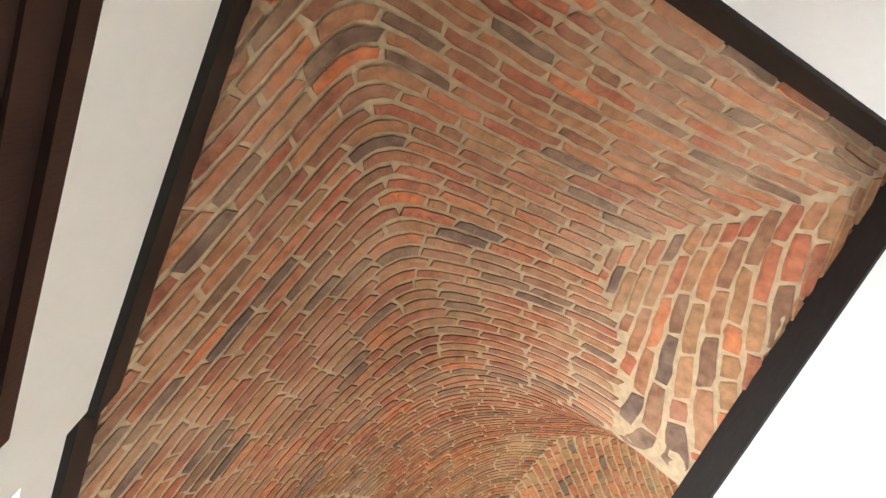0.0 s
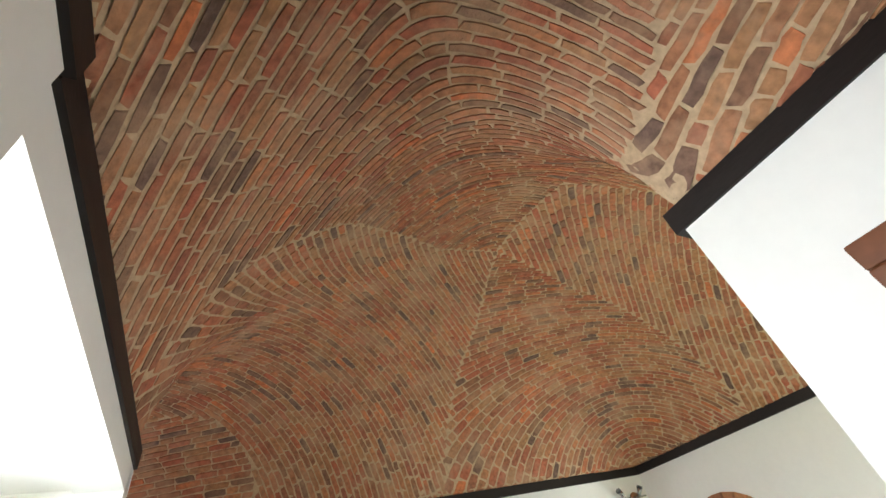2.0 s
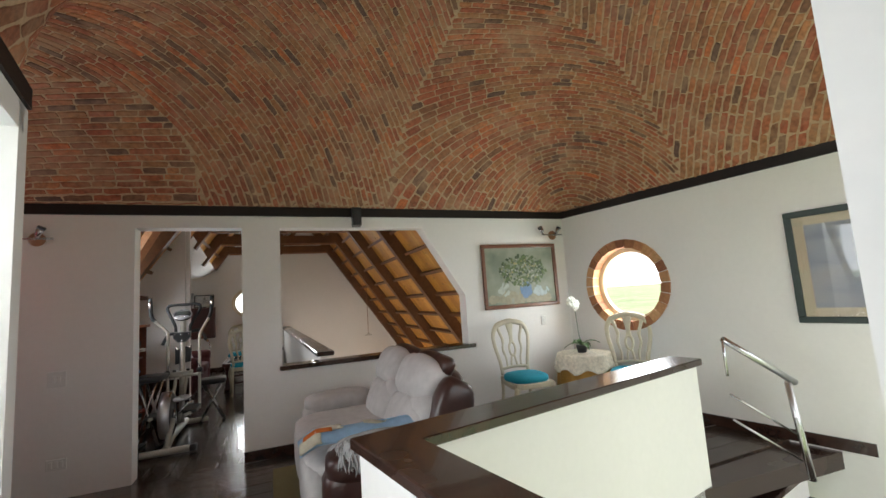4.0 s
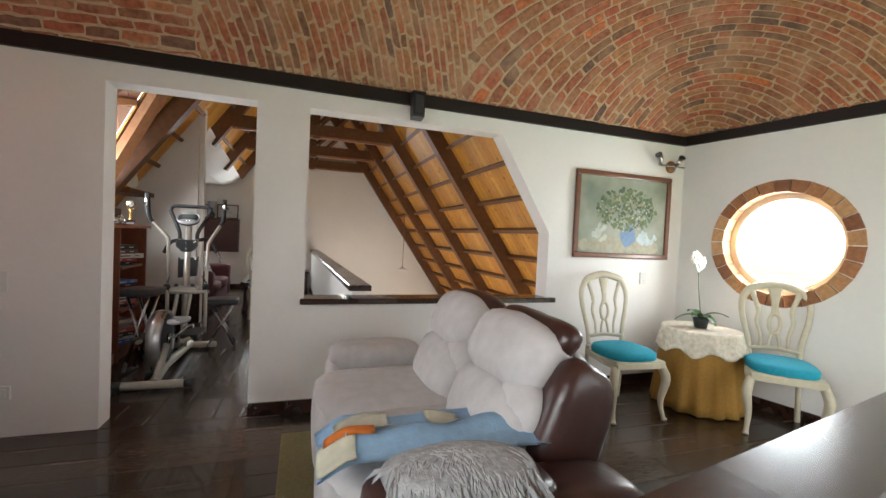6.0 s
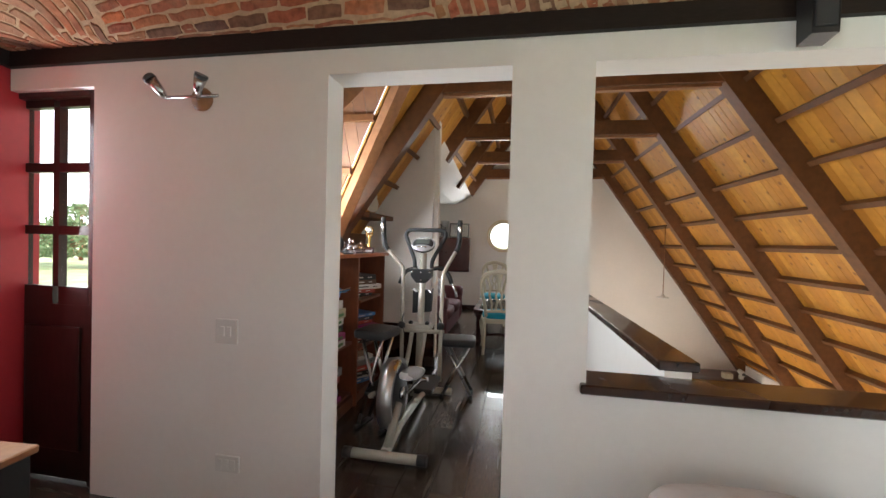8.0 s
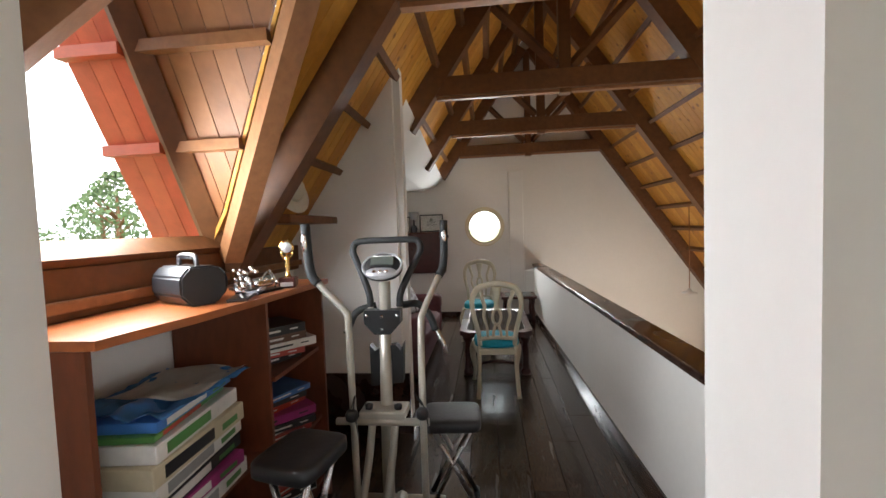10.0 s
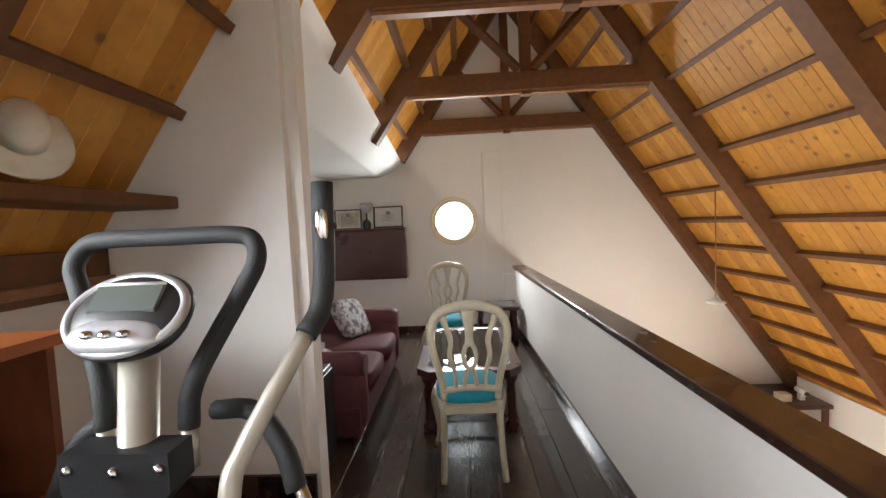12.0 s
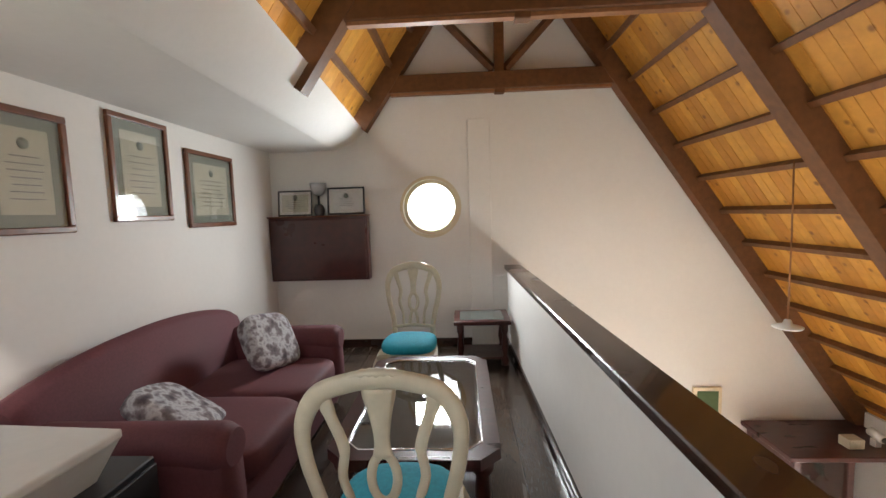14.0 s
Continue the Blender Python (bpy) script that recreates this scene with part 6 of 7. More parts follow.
    # moving arms
    for s, pts, gi in ((-1, [(-0.60, 7.24, 0.25), (-0.605, 7.24, 0.72), (-0.60, 7.22, 1.13), (-0.615, 7.22, 1.20), (-0.72, 7.22, 1.315), (-0.765, 7.22, 1.385), (-0.78, 7.22, 1.60)], 3),
                       (1, [(-0.285, 7.26, 0.25), (-0.285, 7.27, 0.72), (-0.295, 7.36, 1.08), (-0.285, 7.40, 1.16), (-0.225, 7.50, 1.30), (-0.197, 7.555, 1.38), (-0.19, 7.57, 1.60)], 3)):
        path = S(pts, 6)
        cut = int(len(path) * 0.70)
        p("arm", tube(B(), path[:cut + 1], 0.0165, 10), GREYMETAL)
        a = p("grip", tube(B(), path[cut:], 0.021, 12), BLACKFOAM, "black foam grip")
        top = Vector(pts[-1]) - Vector((0, 0, 0.085))
        part("pulse_sensor", pad(B(), top + Vector((0, -0.016, 0)), (0.026, 0.02, 0.085), power=2.3), CHROME, a, "chrome pulse sensor plate")
        part("sensor_band", tube(B(), [top + Vector((0, 0, -0.006)), top + Vector((0, 0, 0.006))], 0.0235, 12), BLACKPLASTIC, a)
        p("joint", pad(B(), Vector(pts[1]) + Vector((0, -0.02, -0.01)), (0.06, 0.05, 0.06), power=2.4), BLACKPLASTIC, "black pivot cap")
        p("cable", tube(B(), S([Vector(pts[1]) + Vector((0.0, -0.02, 0.03)), Vector(pts[1]) + Vector((-0.03 * s, -0.05, 0.1)), Vector(pts[1]) + Vector((0.01, -0.02, 0.02)), Vector(pts[1]) + Vector((0.03, -0.03, -0.1))], 5), 0.003, 5), BLACKPLASTIC)
    # lower moving levers, behind
    p("lever", tube(B(), S([(-0.42, 7.55, 1.16), (-0.33, 7.52, 1.17), (-0.27, 7.50, 1.11), (-0.24, 7.48, 1.04)], 5), 0.019, 10), BLACKFOAM)
    p("lever", tube(B(), S([(-0.56, 7.55, 1.16), (-0.66, 7.52, 1.13), (-0.71, 7.50, 1.02)], 5), 0.019, 10), BLACKFOAM)
    p("lever_arm", tube(B(), [(-0.27, 7.50, 1.11), (-0.20, 7.46, 0.98), (-0.19, 7.45, 0.93)], 0.012, 8), STEEL)
    # loop handle
    c = Vector((-0.49, 7.50, 0))
    loop = [(-0.075, -0.04, 1.17), (-0.085, -0.03, 1.25), (-0.155, 0.02, 1.40), (-0.178, 0.035, 1.455), (-0.165, 0.05, 1.495), (-0.12, 0.05, 1.507), (0.0, 0.05, 1.507),
            (0.12, 0.05, 1.507), (0.165, 0.05, 1.495), (0.178, 0.035, 1.455), (0.155, 0.02, 1.40), (0.085, -0.03, 1.25), (0.075, -0.04, 1.17)]
    p("loop_handle", tube(B(), S([c + Vector(q) for q in loop], 5), 0.0175, 12), BLACKFOAM, "black foam loop handlebar")
    for s in (-1, 1):
        p("handle_stub", tube(B(), [c + Vector((s * 0.075, -0.04, 1.10)), c + Vector((s * 0.075, -0.04, 1.18))], 0.0145, 10), GREYMETAL)
    br = p("bracket", prism(B(), [(-0.58, 7.384, 1.165), (-0.40, 7.384, 1.165), (-0.40, 7.384, 1.10), (-0.45, 7.384, 1.045), (-0.53, 7.384, 1.045), (-0.58, 7.384, 1.10)], (0, 0.06, 0)), BLACKPLASTIC, "black plastic mast bracket")
    for x, z in ((-0.565, 1.14), (-0.49, 1.135), (-0.415, 1.14), (-0.49, 1.07)):
        part("bolt", lathe(B(), [(0, 0), (0.009, 0), (0.007, 0.006), (0, 0.007)], seg=10), CHROME, br).matrix_local = Matrix.Translation((x, 7.384, z)) @ Matrix.Rotation(radians(90), 4, 'X')
    # console
    cm = Matrix.Translation((-0.49, 7.45, 1.375)) @ Matrix.Rotation(radians(-38), 4, 'X') @ Matrix.Rotation(radians(90), 4, 'X')
    co = p("console", pad(B(), (0, 0, 0), (0.205, 0.165, 0.06), power=2.3, nu=28), BLACKPLASTIC, "black and silver console")
    co.matrix_local = cm
    bez = B()
    ring_path = [(0.098 * math.cos(a), 0.076 * math.sin(a) * (1.0 if math.sin(a) < 0 else 0.92), 0.014) for a in [math.tau * k / 36 for k in range(36)]]
    tube(bez, ring_path, 0.008, 8, 1.0, closed=True)
    part("bezel", bez, SILVERPLASTIC, co, "silver bezel")
    part("fascia", pad(B(), (0, -0.046, 0.016), (0.155, 0.062, 0.036), power=2.4, nu=24), SILVERPLASTIC, co, "silver lower fascia")
    part("display", box(B(), -0.060, 0.060, -0.008, 0.044, 0.022, 0.030, 0.003), SCREEN, co, "grey-green display")
    part("display_frame", tube(B(), [(-0.060, 0.045, 0.030), (0.060, 0.045, 0.030)], 0.003, 6), WHITEPLASTIC, co)
    for k in range(3):
        part("button", pad(B(), (-0.03 + 0.03 * k, -0.05, 0.035), (0.024, 0.016, 0.012), power=2.2, nu=12, nv=6), CHROME, co)
    # bottle holder
    p("bottle_holder", prism(B(), [(-0.56, 7.395, 0.99), (-0.535, 7.395, 0.96), (-0.50, 7.395, 0.98), (-0.43, 7.395, 0.99), (-0.405, 7.395, 0.96), (-0.39, 7.395, 1.0), (-0.40, 7.395, 0.80), (-0.56, 7.395, 0.78)], (0, 0.05, 0)), BLACKPLASTIC)


elliptical()


def bench(m, label, w, l, h):
    t = thing("weight_bench", m, label, "bench", "exercise benches")
    part("pad", pad(B(), (0, 0, h - 0.035), (w, l, 0.07), power=6), BLACKVINYL, t, "black padded vinyl seat")
    for s in (-1, 1):
        part("leg", tube(B(), [(s * w * 0.32, -l * 0.25, h - 0.07), (-s * w * 0.4, -l * 0.25, 0.02)], 0.014, 8), STEEL, t)
        part("leg", tube(B(), [(s * w * 0.32, l * 0.25, h - 0.07), (-s * w * 0.4, l * 0.25, 0.02)], 0.014, 8), STEEL, t)
        part("foot", tube(B(), [(s * w * 0.4, -l * 0.4, 0.017), (s * w * 0.4, l * 0.4, 0.017)], 0.016, 8), BLACKPLASTIC, t)


bench(pose(-0.165, 7.66, 0, 0, 0, 4), "small black padded bench with crossed steel legs", 0.32, 0.28, 0.53)
bench(pose(-0.66, 6.88, 0, 0, 0, -12), "black padded exercise seat beside the bookcase", 0.26, 0.30, 0.74)


def bookcase():
    t = thing("bookcase", pose(0, 0, 0), "cherry laminate bookcase with curved top, full of books", "bookcase")
    xb, y0, y1, zt = -1.41, 6.42, 7.74, 1.27
    front = [(-0.995, y0), (-0.98, 6.52), (-0.94, 6.75), (-0.905, 7.05), (-0.88, 7.35), (-0.865, 7.60), (-0.865, y1)]
    bm = B()
    prism(bm, [(xb, y0, zt - 0.028), *[(x, y, zt - 0.028) for x, y in front], (xb, y1, zt - 0.028)], (0, 0, 0.028))
    part("top", bm, ORANGEWOOD, t, "orange cherry laminate top with curved front")
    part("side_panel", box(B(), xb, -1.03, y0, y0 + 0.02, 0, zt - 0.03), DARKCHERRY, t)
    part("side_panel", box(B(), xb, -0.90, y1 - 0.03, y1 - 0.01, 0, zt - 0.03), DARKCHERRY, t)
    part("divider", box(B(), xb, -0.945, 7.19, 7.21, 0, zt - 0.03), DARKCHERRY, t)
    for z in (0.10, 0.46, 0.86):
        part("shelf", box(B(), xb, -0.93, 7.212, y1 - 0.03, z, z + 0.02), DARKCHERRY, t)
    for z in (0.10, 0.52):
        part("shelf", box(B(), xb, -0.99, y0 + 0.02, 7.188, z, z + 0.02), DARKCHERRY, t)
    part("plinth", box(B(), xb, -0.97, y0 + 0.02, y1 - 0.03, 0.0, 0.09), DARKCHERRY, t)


bookcase()
BOOKC = [("blue", (0.05, 0.17, 0.45)), ("white", (0.68, 0.66, 0.62)), ("black", (0.02, 0.02, 0.022)), ("red", (0.42, 0.06, 0.04)), ("cream", (0.55, 0.48, 0.33)), ("brown", (0.12, 0.06, 0.035)),
         ("green", (0.09, 0.25, 0.07)), ("magenta", (0.35, 0.03, 0.18)), ("grey", (0.28, 0.28, 0.27))]
COVERS = {n: material(n + "_cover", c, 0.45, grain=0.12, grain_scale=15, bump=0.02, blotch=0.1) for n, c in BOOKC}


def book(x, y, z, w, l, h, rz, col, kind="book", stripe=None):
    """Lies flat: w along x, l along y, h thick; pages show on the room side."""
    t = thing(kind, pose(x, y, z, 0, 0, rz), "%s %s lying on the bookcase shelf" % (col, "game box" if kind == "game_box" else "paperback book" if kind == "book" else kind.replace("_", " ")), kind.replace("_", " "), kind + "s on the shelves")
    if kind == "book":
        part("back_cover", box(B(), -w / 2, w / 2, -l / 2, l / 2, 0, 0.003), COVERS[col], t)
        part("front_cover", box(B(), -w / 2, w / 2, -l / 2, l / 2, h - 0.003, h), COVERS[col], t)
        part("spine", box(B(), w / 2 - 0.003, w / 2, -l / 2, l / 2, 0.003, h - 0.003), COVERS[col], t)
        part("page_block", box(B(), -w / 2 + 0.004, w / 2 - 0.004, -l / 2 + 0.004, l / 2 - 0.004, 0.0035, h - 0.0035), PAPER, t)
        if stripe:
            part("title_bar", box(B(), w / 2, w / 2 + 0.001, -l * 0.36, -l * 0.02 + l * 0.1 * math.sin(l * 90), h * 0.38, h * 0.62), COVERS[stripe], t, "plain bar of unreadable spine lettering")
            part("author_bar", box(B(), w / 2, w / 2 + 0.001, l * 0.22, l * 0.36, h * 0.42, h * 0.58), COVERS[stripe], t, "plain bar of unreadable spine lettering")
    else:
        part("box", box(B(), -w / 2, w / 2, -l / 2, l / 2, 0, h, 0.003), COVERS[col], t)
        if stripe:
            part("label", box(B(), w / 2, w / 2 + 0.001, -l * 0.4, l * 0.1, h * 0.2, h * 0.8), COVERS[stripe], t)
            part("label", box(B(), w / 2, w / 2 + 0.001, l * 0.2, l * 0.4, h * 0.25, h * 0.6), COVERS["green" if stripe != "green" else "white"], t)
    return t


rnd = random.Random(12)
z = 0.542
for w, l, h, rz, col, kind, st in ((0.36, 0.50, 0.065, 2, "white", "game_box", "grey"), (0.35, 0.50, 0.05, -2, "magenta", "game_box", "white"), (0.36, 0.52, 0.05, 3, "black", "game_box", "white"), (0.34, 0.5, 0.06, 4, "white", "game_box", "grey"), (0.35, 0.5, 0.07, 2, "cream", "game_box", "black"),
                                   (0.33, 0.48, 0.06, 5, "white", "game_box", "green"), (0.30, 0.44, 0.022, 8, "green", "game_box", "red"), (0.31, 0.45, 0.035, 6, "blue", "game_box", "white")):
    book(-1.16 + rnd.uniform(-0.01, 0.02), 6.78 + rnd.uniform(-0.03, 0.03), z, w, l, h, rz, col, kind, st)
    z += h + 0.001
BAGBLUE = material("blue_plastic_film", (0.12, 0.36, 0.72), 0.25, grain=0.2, grain_scale=18, bump=0.05)
bag = thing("plastic_bag", pose(-1.15, 6.80, z), "crumpled blue and white plastic bag on the boxes", "bag")
part("film", draped(B(), -0.17, 0.20, -0.22, 0.24, lambda x, y: 0.020 + 0.022 * noise.noise(Vector((x * 14, y * 11, 3))) + 0.014 * noise.noise(Vector((x * 30, y * 30, 1))), 22, 22, 0.003), BAGBLUE, bag)
part("sheet", draped(B(), -0.12, 0.19, -0.10, 0.25, lambda x, y: 0.032 + 0.02 * noise.noise(Vector((x * 12, y * 9, 5))), 16, 16, 0.003), PAPER, bag, "crumpled white sheet")
z = 0.122
for k in range(6):
    h = rnd.uniform(0.035, 0.06)
    book(-1.17 + rnd.uniform(-0.01, 0.03), 6.78, z, 0.30, 0.42, h, rnd.uniform(-4, 4), ("magenta", "blue", "white", "red", "grey", "black")[k], "book", "white")
    z += h + 0.001
for z0, n, cols in ((0.88, 5, ("black", "red", "white", "brown", "black")), (0.482, 8, ("black", "red", "white", "black", "magenta", "red", "black", "blue")), (0.122, 6, ("blue", "white", "black", "red", "grey", "white"))):
    z = z0
    for k in range(n):
        h = rnd.uniform(0.022, 0.048)
        if z + h > z0 + 0.31:
            break
        book(-1.10 + rnd.uniform(-0.03, 0.05), 7.46 + rnd.uniform(-0.03, 0.03), z, 0.24 + rnd.uniform(-0.03, 0.03), 0.32 + rnd.uniform(-0.05, 0.03), h, rnd.uniform(-48, -24), cols[k], "book", "white" if cols[k] in ("black", "red", "blue", "brown") else "black")
        z += h + 0.001

# what stands on the bookcase
bb = thing("boombox", pose(-1.16, 7.00, 1.27, 0, 0, 62), "black portable stereo with grey carrying handle", "stereo")
octa = [(-0.05, 0.0), (0.05, 0.0), (0.088, 0.045), (0.088, 0.115), (0.052, 0.155), (-0.052, 0.155), (-0.088, 0.115), (-0.088, 0.045)]
bm = prism(B(), [(x, -0.125, z) for x, z in octa], (0, 0.25, 0))
bmesh.ops.bevel(bm, geom=bm.edges[:], offset=0.008, segments=2, affect='EDGES')
part("body", bm, BLACKPLASTIC, bb)
for s in (-1, 1):
    part("speaker", lathe(B(), [(0.0, 0.004), (0.045, 0.002), (0.056, 0.006), (0.062, 0.0)], seg=20), BLACKFOAM, bb).matrix_local = Matrix.Translation((0.089, s * 0.066, 0.08)) @ Matrix.Rotation(radians(90), 4, 'Y')
part("cassette_door", box(B(), 0.086, 0.092, -0.03, 0.03, 0.05, 0.11, 0.003), BLACKVINYL, bb)
part("carrying_handle", tube(B(), S([(0, -0.075, 0.15), (0, -0.07, 0.18), (0, -0.05, 0.192), (0, 0.05, 0.192), (0, 0.07, 0.18), (0, 0.075, 0.15)], 4), 0.009, 8, 1.6), DARKMETAL, bb)


def trophy(m):
    t = thing("trophy", m, "gold figure trophy with a round emblem on a dark base", "trophy")
    part("base", box(B(), -0.04, 0.04, -0.04, 0.04, 0, 0.05, 0.004), DARKMAHOGANY, t)
    part("name_plate", box(B(), -0.03, 0.03, -0.0415, -0.04, 0.008, 0.028), SILVERPLASTIC, t)
    part("figure", lathe(B(), [(0.02, 0.05), (0.012, 0.06), (0.009, 0.085), (0.014, 0.11), (0.010, 0.13), (0.016, 0.145), (0.007, 0.155), (0.0, 0.165)], seg=14), GOLD, t)
    for s in (-1, 1):
        part("arm", tube(B(), [(s * 0.012, 0, 0.14), (s * 0.028, 0, 0.165), (s * 0.022, 0, 0.185)], 0.005, 6), GOLD, t)
    e = part("emblem", lathe(B(), [(0, -0.006), (0.034, -0.006), (0.037, 0.0), (0.034, 0.006), (0, 0.006)], seg=24), GOLD, t)
    e.matrix_local = Matrix.Translation((0, 0, 0.20)) @ Matrix.Rotation(radians(90), 4, 'X')
    part("emblem_face", lathe(B(), [(0, 0.006), (0.027, 0.006), (0.026, 0.008), (0, 0.008)], seg=24), SILVERPLASTIC, e)


trophy(pose(-0.945, 7.42, 1.27, 0, 0, 15))


def scrap_model(m, seed, label):
    t = thing("metal_ornament", m, label, "ornament", "metal ornaments")
    rnd = random.Random(seed)
    part("base", box(B(), -0.04, 0.04, -0.09, 0.09, 0, 0.012, 0.003), DARKMETAL, t)
    part("body", pad(B(), (0, 0, 0.04), (0.04, 0.12, 0.035), power=3), CHROME, t)
    for k in range(5):
        part("rod", tube(B(), S([(rnd.uniform(-0.03, 0.03), rnd.uniform(-0.08, 0.08), 0.012), (rnd.uniform(-0.03, 0.03), rnd.uniform(-0.08, 0.08), 0.05), (rnd.uniform(-0.03, 0.03), rnd.uniform(-0.08, 0.08), rnd.uniform(0.06, 0.12))], 4), 0.005, 6), STEEL, t)
    for k in range(4):
        part("wheel", pad(B(), (rnd.uniform(-0.03, 0.03), rnd.uniform(-0.08, 0.08), rnd.uniform(0.03, 0.11)), (0.022, 0.022, 0.022), power=2, nu=10, nv=6), CHROME, t)


scrap_model(pose(-0.985, 7.08, 1.27, 0, 0, 20), 1, "small welded chrome figure ornament on a dark base")
scrap_model(pose(-1.12, 7.33, 1.27, 0, 0, 60), 2, "small dark metal model vehicle ornament")
scrap_model(pose(-0.99, 7.27, 1.27, 0, 0, -10), 3, "small chrome model vehicle on a wooden plinth")


# clutter on the batten by the cross wall
gl = thing("sun_hat", pose(-1.16, 7.93, 1.651) @ Matrix.Diagonal((0.74, 0.74, 0.9, 1)), "pale cream brimmed hat leaning on the roof ledge", "hat")
hm = pose(0.02, 0, 0.17, 0, 62, -24)
hb = part("brim", lathe(B(), [(0.085, 0.0), (0.12, 0.004), (0.165, -0.006), (0.172, -0.010), (0.165, -0.012), (0.12, -0.003), (0.08, -0.006)], seg=36, cap=False), PETAL, gl)
hb.matrix_local = hm
hk = part("crown", lathe(B(), [(0.087, 0.0), (0.082, 0.05), (0.07, 0.085), (0.04, 0.098), (0.0, 0.10)], seg=30), PETAL, gl)
hk.matrix_local = hm
hl = tagged(part("roof_ledge", box(B(), -1.58, -1.05, 7.70, 8.448, 1.600, 1.650, 0.006), TIMBER), "brown timber ledge between rafter and cross wall", "ledge", kind="structure")


def sofa():
    t = thing("sofa", pose(-1.15, 10.36, 0), "burgundy fabric sofa with rolled arms against the niche wall", "sofa")
    L0, L1 = -0.86, 0.86
    part("base", box(B(), -0.50, 0.52, L0, L1, 0.05, 0.27, 0.03, 2), BURGUNDY, t)
    for a, b in ((-0.66, 0.0), (0.0, 0.66)):
        part("seat_cushion", pad(B(), (0.13, (a + b) / 2, 0.345), (0.86, b - a, 0.17), power=5.5, lump=0.015, seed=a), BURGUNDY, t)
    bm = B()
    # back with an arched crest
    n = 22
    rows = []
    for k in range(n + 1):
        y = -0.84 + 1.68 * k / n
        top = 0.70 + 0.16 * math.cos(y / 0.84 * math.pi / 2 * 0.95) ** 0.6
        rows.append([bm.verts.new(p) for p in ((-0.20, y, 0.30), (-0.24, y, 0.5), (-0.31, y, top - 0.04), (-0.37, y, top), (-0.45, y, top - 0.03), (-0.50, y, top - 0.12), (-0.52, y, 0.1))])
    for p, q in zip(rows, rows[1:]):
        for i in range(6):
            bm.faces.new((p[i], q[i], q[i + 1], p[i + 1])).smooth = True
    bm.faces.new(rows[0])
    bm.faces.new(list(reversed(rows[-1])))
    bmesh.ops.recalc_face_normals(bm, faces=bm.faces[:])
    part("backrest", bm, BURGUNDY, t)
    for s in (L0 + 0.11, L1 - 0.11):
        part("armrest", pad(B(), (0.02, s, 0.30), (1.06, 0.20, 0.52), power=6), BURGUNDY, t)
        part("arm_roll", tube(B(), [(-0.46, s, 0.53), (0.50, s, 0.53), (0.55, s, 0.53)], [0.10, 0.10, 0.075], 18), BURGUNDY, t)
    for x in (-0.42, 0.46):
        for y in (L0 + 0.08, L1 - 0.08):
            part("foot", lathe(B(), [(0.025, 0), (0.035, 0.05)], (x, y, 0), 10), DARKMAHOGANY, t)


sofa()
for k, (p, m) in enumerate((((-1.02, 10.82, 0.60), pose(0, 0, 0, 58, 8, 68)), ((-1.08, 9.93, 0.52), pose(0, 0, 0, 32, 14, 100)))):
    t = thing("throw_pillow", pose(*p), "grey and white floral print throw pillow on the sofa", "pillow", "throw pillows")
    part("cover", pad(B(), (0, 0, 0), (0.42, 0.40, 0.13), m.to_3x3(), power=4.2, nu=28, lump=0.06, seed=k), CUSHION, t)
    bm = B()
    ring_path = [m.to_3x3() @ Vector((0.205 * math.copysign(abs(math.cos(a)) ** 0.6, math.cos(a)), 0.195 * math.copysign(abs(math.sin(a)) ** 0.6, math.sin(a)), 0)) for a in [math.tau * j / 32 for j in range(32)]]
    tube(bm, ring_path, 0.006, 6, closed=True)
    part("piping", bm, CUSHION, t)


def coffee_table():
    t = thing("coffee_table", pose(0.12, 10.24, 0), "dark mahogany low table with inset glass and cut corners", "table")
    w, l, z, c = 0.375, 0.62, 0.46, 0.09
    def octo(a, b, cc, zz):
        return [(-a + cc, -b, zz), (a - cc, -b, zz), (a, -b + cc, zz), (a, b - cc, zz), (a - cc, b, zz), (-a + cc, b, zz), (-a, b - cc, zz), (-a, -b + cc, zz)]
    bm = B()
    o, i = octo(w, l, c, 0), octo(w - 0.075, l - 0.075, 0.06, 0)
    for k in range(8):
        q = [o[k], o[(k + 1) % 8], i[(k + 1) % 8], i[k]]
        prism(bm, [(p[0], p[1], z - 0.05) for p in q], (0, 0, 0.05))
    part("top_frame", bm, DARKMAHOGANY, t)
    part("glass", prism(B(), octo(w - 0.074, l - 0.074, 0.06, z - 0.014), (0, 0, 0.010)), TABLEGLASS, t, "smoked bevelled glass inset")
    bm = B()
    e = octo(w - 0.078, l - 0.078, 0.06, z - 0.001)
    tube(bm, e, 0.006, 6, closed=True)
    part("glass_bevel", bm, CHROME, t, "bright bevelled glass edge")
    for x in (-w + 0.08, w - 0.08):
        for y in (-l + 0.09, l - 0.09):
            part("leg", lathe(B(), [(0.05, 0.0), (0.055, 0.04), (0.03, 0.07), (0.04, 0.10), (0.028, 0.13), (0.034, 0.25), (0.028, 0.34), (0.05, 0.37), (0.055, 0.41)], (x, y, 0), 12), DARKMAHOGANY, t)
    part("stretcher", tube(B(), S([(-w + 0.08, -l + 0.09, 0.09), (0, -l + 0.16, 0.11), (w - 0.08, -l + 0.09, 0.09)], 5), 0.016, 8), DARKMAHOGANY, t)
    part("stretcher", tube(B(), S([(-w + 0.08, l - 0.09, 0.09), (0, l - 0.16, 0.11), (w - 0.08, l - 0.09, 0.09)], 5), 0.016, 8), DARKMAHOGANY, t)


coffee_table()


